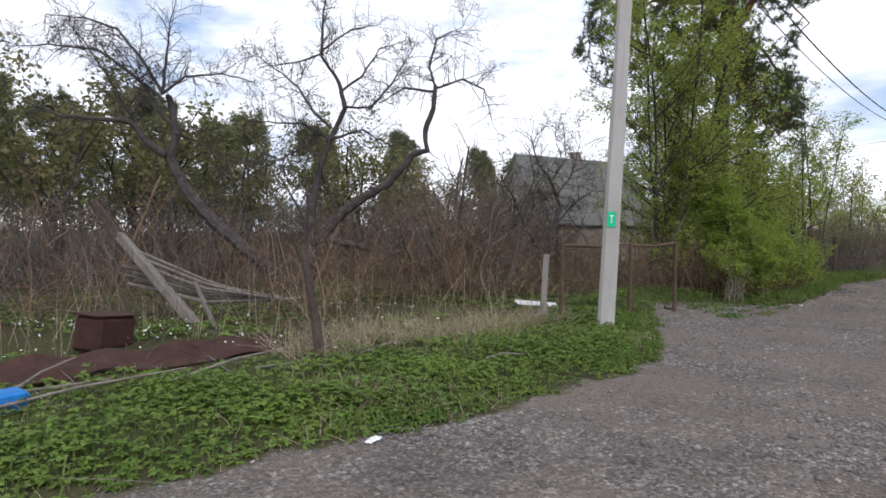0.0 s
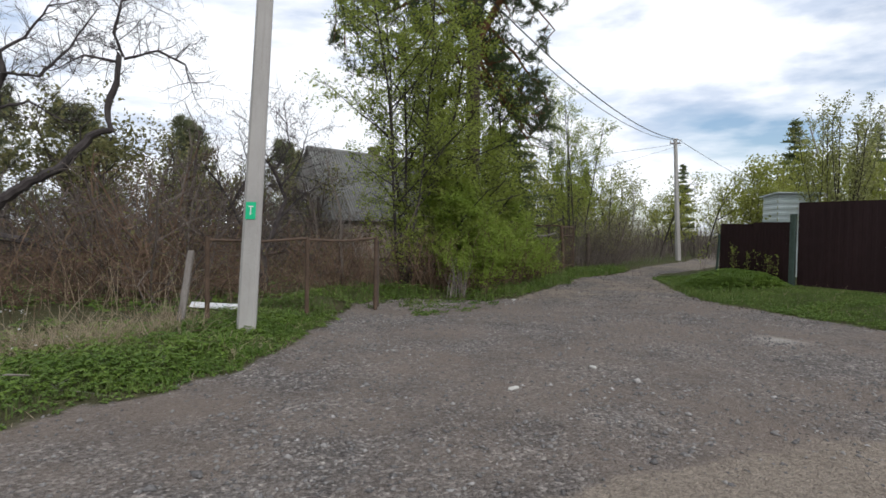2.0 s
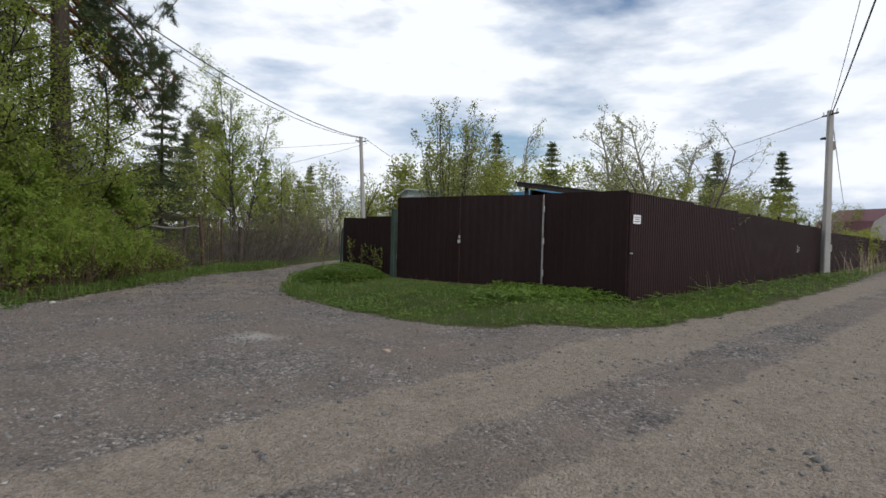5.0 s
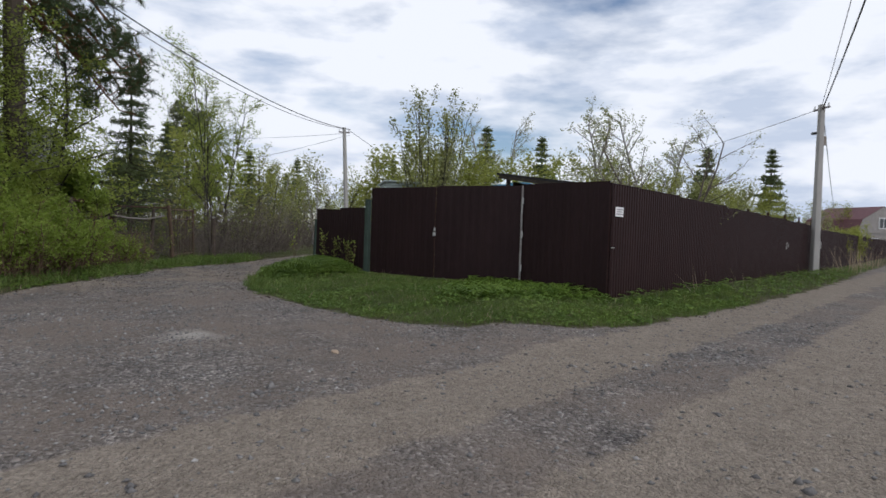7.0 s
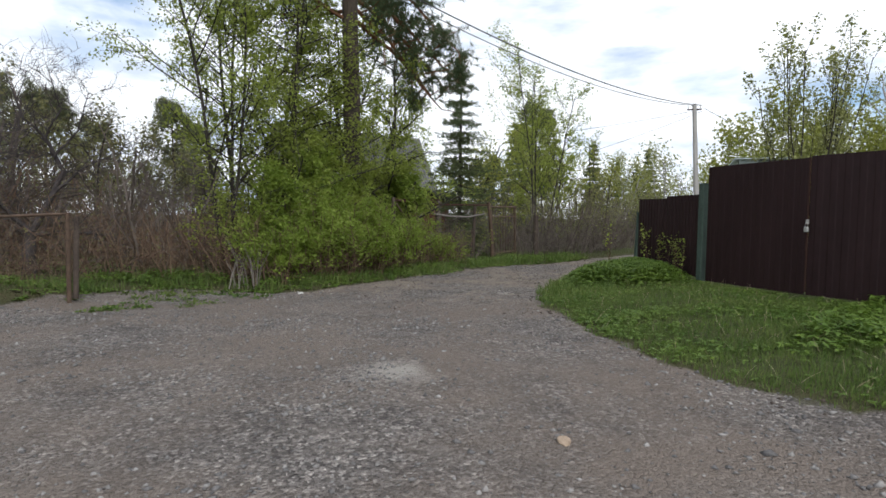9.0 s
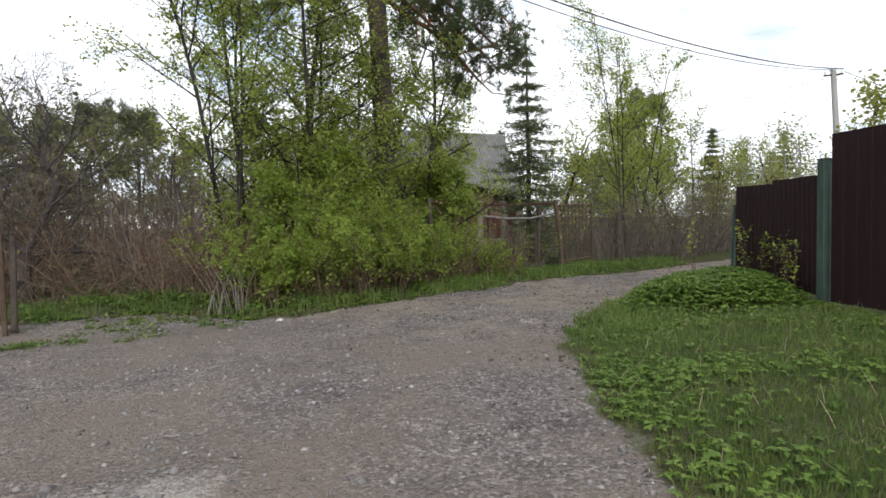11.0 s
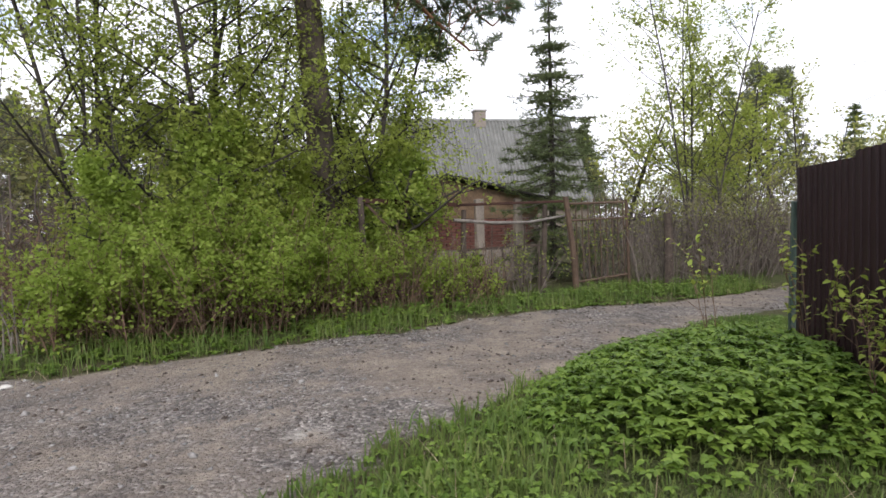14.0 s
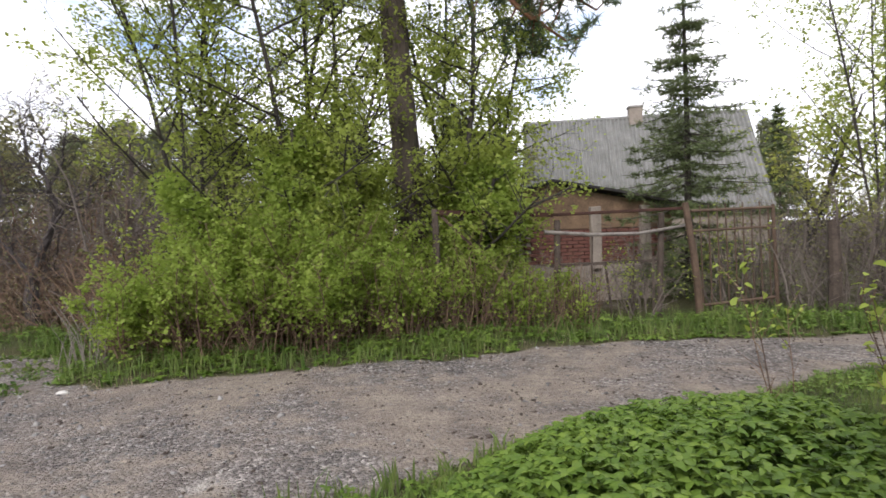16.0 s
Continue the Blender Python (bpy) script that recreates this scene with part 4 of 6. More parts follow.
for y in (-0.1, 0.32):
    part("pane", bevel_box("pane", (-0.012, y, 3.15), (0.02, 0.34, 0.86), M_GLASS_DARK, None, 0.002), win)
ch = part("chimney", bevel_box("chimney", (4.45, 0, HRZ + 0.12), (0.52, 0.5, 0.75), M_RENDERGREY, None, 0.03, 0.01), house, "grey plastered brick chimney")
part("chimney_cap", bevel_box("chimney_cap", (4.45, 0, HRZ + 0.53), (0.62, 0.58, 0.09), M_CONCRETE, None, 0.02), ch)

# plastered shed with a sagging felt roof
SA, SB = (20.55, 10.9), (24.1, 11.75)
os_ = thing("old_shed", run_pose(SA, SB, 0), "low brick and ochre plaster shed with sagging felt roof", "shed")
sw = dist(SA, SB)
prof = [(0.0, 2.33), (0.75, 2.52), (sw, 2.0)]
b = Buf()
b.add([(0.1, 0, 1.55), (sw - 0.1, 0, 1.55), (sw - 0.1, 0, 1.98), (0.75, 0, 2.46), (0.1, 0, 2.3), (0.1, 0.25, 1.55), (sw - 0.1, 0.25, 1.55), (sw - 0.1, 0.25, 1.98), (0.75, 0.25, 2.46), (0.1, 0.25, 2.3)],
      [(0, 1, 2, 3, 4), (9, 8, 7, 6, 5), (0, 5, 6, 1), (1, 6, 7, 2), (2, 7, 8, 3), (3, 8, 9, 4), (4, 9, 5, 0)])
part("upper_wall", b.mesh("upper_wall", M_PLASTER), os_, "crumbling ochre plaster")
part("lower_wall", bevel_box("lower_wall", (sw / 2 + 0.1, 0.125, 0.42), (sw - 0.3, 0.24, 0.86), M_RENDERGREY, None, 0.02), os_)
part("side_wall", bevel_box("side_wall", (0.2, 1.3, 1.1), (0.2, 2.3, 2.2), M_RENDERGREY, None, 0.02), os_)
part("side_wall", bevel_box("side_wall", (sw - 0.2, 1.3, 0.95), (0.2, 2.3, 1.9), M_RENDERGREY, None, 0.02), os_)
brick_me = bevel_box("brick", (0, 0, 0), (0.245, 0.14, 0.066), M_BRICK, None, 0.006)
part("mortar_bed", bevel_box("mortar_bed", (sw / 2 + 0.1, 0.14, 1.2), (sw - 0.3, 0.18, 0.70), M_RENDERGREY, None, 0.01), os_)
for r in range(9):
    for c in range(12):
        x = 0.35 + c * 0.257 + (0.128 if r % 2 else 0)
        if x < sw - 0.3:
            part("brick", brick_me, os_).matrix_basis = pose(x, 0.075 + 0.006 * math.sin(r * 3 + c * 5), 0.89 + r * 0.076, 0, 0, 0.6 * math.sin(c * 7 + r))
for x in (1.75, 2.9):
    part("pilaster", bevel_box("pilaster", (x, -0.02, 1.35), (0.24, 0.1, 1.3), M_RENDERGREY, None, 0.015, 0.01), os_)
rf = Buf()
for y0, y1, dz in ((-0.22, 2.6, 0.0),):
    vs = []
    for x, z in [(-0.15, 2.30), (0.75, 2.56), (2.0, 2.36), (sw + 0.15, 2.02)]:
        vs += [(x, y0, z + dz), (x, y1, z + dz), (x, y0, z - 0.05), (x, y1, z - 0.05)]
    fs = []
    for i in range(3):
        o = i * 4
        fs += [(o, o + 4, o + 5, o + 1), (o + 2, o + 3, o + 7, o + 6), (o, o + 2, o + 6, o + 4), (o + 1, o + 5, o + 7, o + 3)]
    fs += [(0, 1, 3, 2), (12, 14, 15, 13)]
    rf.add(vs, fs)
part("roof", rf.mesh("roof", M_FELT), os_, "sagging black felt roof")

# wooden garden fence with log rail and wire
of = thing("garden_fence", Matrix(), "tumbledown garden fence of grey posts and a log rail", "fence")


def old_post(x, y, h, r, lean=0.0, mat=M_DARKWOOD):
    z = hz(x, y) - 0.1
    return pole_mesh("fence_post", [(x, y, z), (x + lean * 0.5, y, z + h * 0.5), (x + lean, y, z + h)], r, r * 0.85, mat)


for x, y, h, l in ((19.05, 8.45, 2.0, -0.04), (20.98, 8.95, 1.75, 0.05), (22.75, 9.15, 1.85, 0.08)):
    part("fence_post", old_post(x, y, h, 0.06, l), of)
part("top_rail", beam("top_rail", (19.05, 8.45, 1.89), (20.95, 8.95, 1.80), 0.05, 0.06, M_RUST), of, "rusty angle-iron rail")
part("log_rail", pole_mesh("log_rail", [(20.8, 8.88, 1.52), (21.6, 8.98, 1.45), (22.4, 9.02, 1.44), (23.3, 9.1, 1.56)], 0.034, 0.026, M_WOOD), of, "peeled grey log")
part("top_rail", beam("top_rail", (20.95, 8.95, 1.80), (23.1, 8.8, 1.83), 0.04, 0.05, M_RUST), of, "rusty angle-iron rail")
part("brace", beam("brace", (19.1, 8.5, 1.85), (20.3, 8.7, 0.6), 0.03, 0.03, M_PIPE), of)
part("low_rail", beam("low_rail", (20.9, 8.95, 0.95), (22.8, 9.15, 0.98), 0.025, 0.03, M_DARKWOOD), of)
for k in range(5):
    x = 21.2 + 0.36 * k
    part("lath", beam("lath", (x, 8.98 + 0.03 * k, 0.1), (x + 0.09 * math.sin(k * 2.3), 8.98 + 0.03 * k, 0.9 + 0.6 * math.sin(k * 1.7) ** 2), 0.016, 0.022, M_DARKWOOD), of)

og = thing("garden_gate", Matrix(), "rusty pipe garden gate with upright bars, ajar by a leaning post", "gate")
gpost = pole_mesh("gate_post", [(23.28, 8.75, 0.0), (23.2, 8.75, 1.0), (23.08, 8.78, 1.92)], 0.065, 0.055, M_PIPE)
part("gate_post", gpost, og, "leaning red-brown iron post")
part("top_bar", pole_mesh("top_bar", [(23.2, 8.85, 1.78), (24.6, 9.0, 1.80)], 0.025, 0.025, M_PIPE), og)
part("middle_bar", pole_mesh("middle_bar", [(23.2, 8.85, 1.45), (24.6, 9.0, 1.48)], 0.02, 0.02, M_PIPE), og)
part("bottom_bar", pole_mesh("bottom_bar", [(23.3, 8.85, 0.22), (24.62, 9.0, 0.30)], 0.025, 0.025, M_PIPE), og)
for k in range(9):
    x = 23.35 + 0.148 * k
    part("upright", pole_mesh("upright", [(x + 0.03, 8.86 + 0.016 * k, 0.2), (x, 8.86 + 0.016 * k, 1.86 + 0.05 * math.sin(k * 3))], 0.012, 0.012, M_PIPE, 6), og)
part("end_post", pole_mesh("end_post", [(24.68, 9.0, 0.0), (24.62, 9.0, 1.85)], 0.035, 0.03, M_PIPE), og)
dp = thing("wooden_post", pose(25.45, 8.75, 0.0), "dark rotten wooden post by the garden gate", "post")
part("post_body", pole_mesh("post_body", [(0, 0, 0), (0.02, 0, 0.8), (0.0, 0, 1.55)], 0.10, 0.085, M_DARKWOOD), dp)

# ---- pipe frame fence by the pole ----
pf = thing("pipe_fence", Matrix(), "rusty pipe frame fence with torn wire netting", "fence")
FP = [(7.57, 6.7), (9.33, 6.57), (11.22, 6.8)]
for x, y in FP:
    part("post", pole_mesh("post", [(x, y, hz(x, y) - 0.05), (x, y, 1.42)], 0.038, 0.036, M_PIPE), pf)
part("second_post", pole_mesh("second_post", [(11.32, 6.86, 0.0), (11.36, 6.9, 1.36)], 0.045, 0.04, M_DARKWOOD), pf)
for (x0, y0), (x1, y1) in zip(FP, FP[1:]):
    part("top_rail", pole_mesh("top_rail", [(x0, y0, 1.375), ((x0 + x1) / 2, (y0 + y1) / 2, 1.345), (x1, y1, 1.40)], 0.024, 0.024, M_PIPE), pf)
net = Buf()
for (x0, y0), (x1, y1) in zip(FP, FP[1:]):
    u = Vector((x1 - x0, y1 - y0, 0))
    L = u.length
    u.normalize()
    o = Vector((x0, y0, 0))
    k = -1.3
    while k < L:
        for s in (1, -1):
            a0, a1 = (k, k + 1.25) if s == 1 else (k + 1.25, k)
            lo, hi = 0.1, 1.35
            pts = []
            for f in (0, 1):
                pts.append((a0 + (a1 - a0) * f, lo + (hi - lo) * f))
            (xa, za), (xb, zb) = pts
            if xa > xb:
                xa, za, xb, zb = xb, zb, xa, za
            if xb <= 0 or xa >= L:
                continue
            if xa < 0:
                za += (zb - za) * (0 - xa) / (xb - xa)
                xa = 0
            if xb > L:
                zb = za + (zb - za) * (L - xa) / (xb - xa)
                xb = L
            net.tube([o + u * xa + Vector((0, 0, za)), o + u * xb + Vector((0, 0, zb))], 0.0022, 0.0022, 3)
        k += 0.16
part("wire_netting", net.mesh("wire_netting", M_PIPE), pf)
lp = thing("leaning_board", Matrix(), "weathered board leaning by the pipe fence post", "board")
part("board_body", beam("board_body", (7.15, 6.75, -0.03), (7.45, 6.95, 1.2), 0.09, 0.03, M_WOOD), lp)
wb = thing("white_board", pose(8.62, 8.3, hz(8.62, 8.3) + 0.09, 4, 6, -35), "flaking white board lying in the garden grass", "board")
part("board_body", bevel_box("board_body", (0, 0, 0), (0.85, 0.35, 0.04), M_WHITE, None, 0.006, 0.01), wb)
part("second_board", bevel_box("second_board", (0.2, -0.25, -0.05), (0.5, 0.2, 0.03), M_WOOD, None, 0.006, 0.01), wb)

# ---- wood pile and junk on the verge ----
op = thing("wooden_post", Matrix(), "old grey wooden fence post standing on the verge", "post")
part("post_body", pole_mesh("post_body", [(2.93, 6.33, -0.05), (2.88, 6.35, 0.45), (2.73, 6.41, 1.42)], 0.075, 0.05, M_DARKWOOD), op)
bt = thing("leaning_beam", Matrix(), "long grey beam propped on the brushwood pile", "beam")
part("beam_body", beam("beam_body", (2.32, 9.40, 0.02), (1.33, 10.25, 1.50), 0.13, 0.11, M_WOOD, 0.015, 0.006), bt)
part("beam_end", beam("beam_end", (1.33, 10.25, 1.48), (1.03, 10.50, 2.02), 0.11, 0.10, M_DARKWOOD, 0.015, 0.006), bt, "charred dark end")
sb = thing("short_board", Matrix(), "short pale board leaning against the pile", "board")
part("board_body", beam("board_body", (2.50, 9.1, 0.02), (2.22, 9.3, 0.80), 0.09, 0.025, M_WOOD, 0.005), sb)
for k in range(11):
    pl = thing("bundle_pole", Matrix(), "long thin weathered pole lying on the woodpile", "pole", "poles of the woodpile")
    o = rng.normal(0, 0.10, 3)
    part("pole_body", pole_mesh("pole_body", [(1.45 + o[0], 10.3 + o[1], 1.25 - 0.06 * k + 0.3 * abs(o[2])), (2.6 + o[0], 10.4 + o[1], 0.72 - 0.04 * k), (3.85 + o[0] + 0.05 * k, 10.55 + o[1], 0.26 + 0.02 * (k % 4))], 0.028, 0.02, M_LOG if k % 3 else M_WOOD, 6), pl)
bx = thing("rusty_drum_box", pose(0.92, 8.55, hz(0.92, 8.55), 3, 5, 35), "dented dark rusty steel box on the ground", "box")
part("box_body", bevel_box("box_body", (0, 0, 0.22), (0.6, 0.45, 0.44), M_RUST, None, 0.05, 0.015), bx)
part("rim", bevel_box("rim", (0, 0, 0.45), (0.64, 0.49, 0.03), M_RUST, None, 0.01, 0.006), bx)
ss = thing("fallen_rusty_sheet", Matrix(), "long fallen rusty sheet with netting on the verge", "scrap metal")
bm = bmesh.new()
bmesh.ops.create_grid(bm, x_segments=40, y_segments=6, size=0.5)
for v in bm.verts:
    f, g = v.co.x + 0.5, v.co.y + 0.5
    x = -1.6 + 4.4 * f
    y = 6.35 + 0.9 * f + 0.45 * g
    v.co = Vector((x, y, hz(x, y) + 0.03 + 0.22 * g * (1 - 0.5 * f) + 0.07 * noise.noise((x * 2.2, y * 3, 0)) + 0.02 * math.sin(x * 9)))
r_ = bmesh.ops.solidify(bm, geom=bm.faces[:], thickness=0.012)
part("sheet", bm_mesh("sheet", bm, M_RUST), ss)
bb_ = thing("blue_canister", pose(-0.1, 6.0, hz(-0.1, 6.0), 0, 90, 20), "bright blue plastic canister lying on the verge", "canister")
part("canister_body", bevel_box("canister_body", (-0.09, 0, 0), (0.18, 0.22, 0.34), M_BLUEBAG, None, 0.03), bb_)
part("spout", pole_mesh("spout", [(-0.09, 0.04, 0.17), (-0.09, 0.04, 0.22)], 0.03, 0.03, M_BLUEBAG), bb_)
for k, (a, c) in enumerate([((-0.6, 6.0), (0.75, 6.35)), ((-0.5, 5.75), (1.4, 6.2)), ((-0.1, 6.3), (0.5, 6.9)), ((2.1, 6.2), (2.75, 5.6)), ((4.55, 5.2), (4.75, 4.75)), ((1.2, 6.0), (2.6, 6.35)), ((3.3, 6.1), (4.4, 6.4))]):
    st = thing("fallen_stick", Matrix(), "bleached fallen stick on the grass verge", "stick", "fallen sticks")
    z0, z1 = hz(*a) + 0.06, hz(*c) + 0.08 + 0.06 * (k % 3)
    part("stick_body", pole_mesh("stick_body", [(a[0], a[1], z0), ((a[0] + c[0]) / 2, (a[1] + c[1]) / 2 + 0.04, (z0 + z1) / 2 + 0.03), (c[0], c[1], z1)], 0.016, 0.008, M_LOG, 6), st)

def stray_stone(x, y, w, mat, label, seed):
    """A single worn stone: a knocked-about low ball."""
    rs = random.Random(seed)
    bm = bmesh.new()
    bmesh.ops.create_icosphere(bm, subdivisions=2, radius=w)
    for v in bm.verts:
        k = 1 + 0.35 * noise.noise(v.co / w * 0.9 + Vector((seed, 0, 0)))
        v.co = Vector((v.co.x * 1.25 * k, v.co.y * 0.85 * k, v.co.z * 0.5 * k))
    ob = new("stray_stone", bm_mesh("stray_stone", bm, mat))
    ob.matrix_world = pose(x, y, hz(x, y) + w * 0.22, 0, 0, rs.uniform(0, 180))
    return tagged(ob, label, "stone", "stray stones")


M_PALESTONE = plain_mat("pale_limestone", (0.34, 0.32, 0.29), (0.58, 0.56, 0.52), 14, 0.9, bump=0.4, fine=70)
M_CLAYSTONE = plain_mat("buff_brick_bit", (0.26, 0.19, 0.13), (0.44, 0.34, 0.25), 14, 0.9, bump=0.4, fine=70)
for k, (x, y, w) in enumerate([(7.9, 1.48, 0.05), (9.2, 1.23, 0.04), (14.82, 5.75, 0.055)]):
    stray_stone(x, y, w, M_PALESTONE, "pale weathered stone lying on the gravel", 70 + k)
stray_stone(12.57, -2.08, 0.055, M_CLAYSTONE, "buff piece of broken brick on the gravel", 80)
paper = thing("paper_scrap", pose(2.15, 3.73, hz(2.15, 3.73), 0, 0, 25), "crumpled white paper scrap at the verge edge", "litter")
bm = bmesh.new()
bmesh.ops.create_grid(bm, x_segments=8, y_segments=6, size=0.5)
for v in bm.verts:
    v.co = Vector((v.co.x * 0.15, v.co.y * 0.07, 0.014 + 0.014 * noise.noise((v.co.x * 5, v.co.y * 5, 3))))
bmesh.ops.solidify(bm, geom=bm.faces[:], thickness=0.003)
part("paper_body", bm_mesh("paper_body", bm, M_WHITE), paper)

# ---- houses far down the road ----
fh = thing("village_house", pose(88.4, -37.0, 0.0, 0, 0, -66), "far grey house with a maroon mansard roof", "house")
part("wall", bevel_box("wall", (0, 0, 1.4), (7.0, 8.0, 2.9), M_FARWALL, None, 0.02), fh)
b = Buf()
sec = [(-3.6, 2.7), (-2.9, 4.3), (0, 5.9), (2.9, 4.3), (3.6, 2.7)]
b.add([(x, y, z) for y in (-4.1, 4.1) for x, z in sec], [(0, 1, 6, 5), (1, 2, 7, 6), (2, 3, 8, 7), (3, 4, 9, 8), (0, 5, 9, 4)])
part("roof", b.mesh("roof", M_MAROON), fh)
for y in (-4.0, 4.0):
    b = Buf()
    b.add([(x * 0.97, y - 0.03, z - 0.05) for x, z in sec] + [(x * 0.97, y + 0.03, z - 0.05) for x, z in sec], [(4, 3, 2, 1, 0), (5, 6, 7, 8, 9)])
    part("gable_wall", b.mesh("gable_wall", M_FARWALL), fh)
for x, z in ((0.0, 3.9), (-1.2, 1.5), (1.6, 1.5)):
    for y in (-4.08,):
        w_ = part("window", bevel_box("window", (x, y, z), (1.3, 0.06, 1.3), M_WHITE, None, 0.01), fh)
        for dx in (-0.3, 0.3):
            part("pane", bevel_box("pane", (x + dx, y - 0.04, z), (0.5, 0.02, 1.1), M_GLASS_DARK, None, 0.004), w_)
fh2 = thing("village_house", pose(96.0, -51.0, 0.0, 0, 0, -66), "far beige house with a brown roof", "house")
part("wall", bevel_box("wall", (0, 0, 1.3), (7.0, 8.0, 2.6), M_SAND, None, 0.02), fh2)
b = Buf()
b.add([(x, y, z) for y in (-4.4, 4.4) for x, z in ((-3.9, 2.5), (0, 4.8), (3.9, 2.5))], [(0, 1, 4, 3), (1, 2, 5, 4), (0, 3, 5, 2), (0, 2, 1), (3, 4, 5)])
part("roof", b.mesh("roof", M_MAROON), fh2)
part("chimney", bevel_box("chimney", (0.5, 0.5, 4.9), (0.6, 0.6, 1.2), M_BRICK, None, 0.02), fh2)


# ---- trees ----
def tree(name, x, y, label, wood, wood_mat, leaf=None, leaf_m=None, extra=None, group=""):
    """A tree thing from its wood buffer and crown arrays."""
    t = thing(name, Matrix(), label, "tree", group)
    part("trunk", wood.mesh("trunk", wood_mat), t)
    if leaf is not None:
        part("crown", mesh_np("crown", leaf[0], leaf[1], leaf_m), t)
    return t


def leafy_tree(x, y, stems, height_m, spec, leaf_size, per_tip, leaf_m, wood_m, label, seed, name="tree", r0=0.06, lean=0.12, spread=0.06, up=0.2):
    rnd = random.Random(seed)
    b, tips = Buf(), []
    for k in range(stems):
        a = rnd.uniform(0, 6.28)
        o = Vector((math.cos(a), math.sin(a), 0)) * (0.0 if stems == 1 else rnd.uniform(0.05, 0.35))
        p = Vector((x, y, hz(x, y) - 0.05)) + o
        d = (Vector((0, 0, 1)) + Vector((math.cos(a), math.sin(a), 0)) * lean * rnd.uniform(0.3, 1.5)).normalized()
        grow(b, tips, p, d, height_m * rnd.uniform(0.8, 1.0), r0 * rnd.uniform(0.75, 1.1), 0, spec, rnd)
    T = np.repeat(vec_array(tips), per_tip, 0)
    leaf = leaf_quads(T, leaf_size, up, 1.6, spread, np.random.default_rng(seed))
    return tree(name, x, y, label, b, wood_m, leaf, leaf_m)


# two bare old apple trees
AP = dict(thin=0.0042, tip=3, depth=3, kids=(0, 8, 6), spread=0.62, shrink=0.55, wiggle=0.34, up=0.015, sides=5)
rnd = random.Random(11)


def old_bough(buf, course, r0, r1):
    """A crooked bough with a haze of fine crooked twigs; thick ones carry few twigs."""
    fine = []
    for a, b in zip(course, course[1:]):
        k = max(2, int((b - a).length / 0.16))
        for i in range(k):
            fine.append(a.lerp(b, i / k) + rand_unit(rnd) * (0.015 + 0.1 * r1))
    fine.append(course[-1])
    buf.tube(fine, r0, r1, 8 if r0 > 0.06 else 5)
    for i in range(1, len(fine)):
        r = r0 + (r1 - r0) * i / len(fine)
        for q in range(0 if rnd.random() < (0.7 if r > 0.09 else 0.45 if r > 0.055 else 0.0) else 1 if r > 0.055 else 2):
            base = (fine[i] - fine[i - 1]).normalized()
            side = rand_unit(rnd)
            side = (side - base * side.dot(base)).normalized()
            grow(buf, [], fine[i], (base * 0.4 + side * 0.8 + Vector((0, 0, 0.15))).normalized(), rnd.uniform(0.35, 1.0), min(0.012, r * 0.5), 2 if rnd.random() < 0.75 else 1, AP, rnd)


def apple_tree(x, y, ux, uy, label, boughs):
    """An old apple tree spreading in the direction (ux, uy): courses of (reach, height)."""
    t = thing("apple_tree", Matrix(), label, "tree")
    for k, (course, r0, r1) in enumerate(boughs):
        b = Buf()
        lean = rnd.uniform(-0.35, 0.35) if k else 0.0
        n = len(course) - 1
        old_bough(b, [Vector((x + ux * u - uy * lean * i / n, y + uy * u + ux * lean * i / n, z)) for i, (u, z) in enumerate(course)], r0, r1)
        part("limb" if k else "trunk", b.mesh("limb" if k else "trunk", M_APPLE), t)
    return t


apple_tree(5.44, 12.92, 0.801, -0.599, "bare leaning old apple tree with tangled grey twigs", [
    ([(0.0, -0.01), (-0.51, 0.51), (-1.33, 1.17), (-2.15, 1.89), (-2.67, 2.46), (-3.08, 3.28)], 0.2, 0.12),
    ([(-3.08, 3.28), (-2.97, 3.89), (-3.23, 4.81)], 0.11, 0.075),
    ([(-3.13, 3.33), (-3.59, 3.64), (-3.9, 4.1), (-4.51, 4.15), (-5.44, 4.2), (-5.79, 4.38)], 0.09, 0.025),
    ([(-3.23, 4.81), (-3.69, 5.53), (-4.31, 6.3), (-5.03, 6.56), (-6.05, 6.66)], 0.05, 0.012),
    ([(-3.23, 4.81), (-3.16, 5.64), (-3.08, 6.46), (-2.97, 6.92)], 0.045, 0.01),
    ([(-3.23, 4.79), (-2.67, 5.17), (-1.74, 5.23), (-1.03, 5.04)], 0.04, 0.01),
    ([(-3.18, 4.61), (-3.79, 5.12), (-4.62, 5.74), (-5.74, 5.84), (-6.56, 5.76)], 0.05, 0.01),
    ([(-3.69, 3.79), (-4.41, 4.97), (-5.03, 5.89), (-5.54, 6.46)], 0.045, 0.01),
    ([(-3.08, 4.1), (-4.0, 5.53), (-4.39, 5.99)], 0.035, 0.01),
    ([(-2.97, 3.89), (-2.46, 3.69), (-1.74, 3.17)], 0.025, 0.008),
])
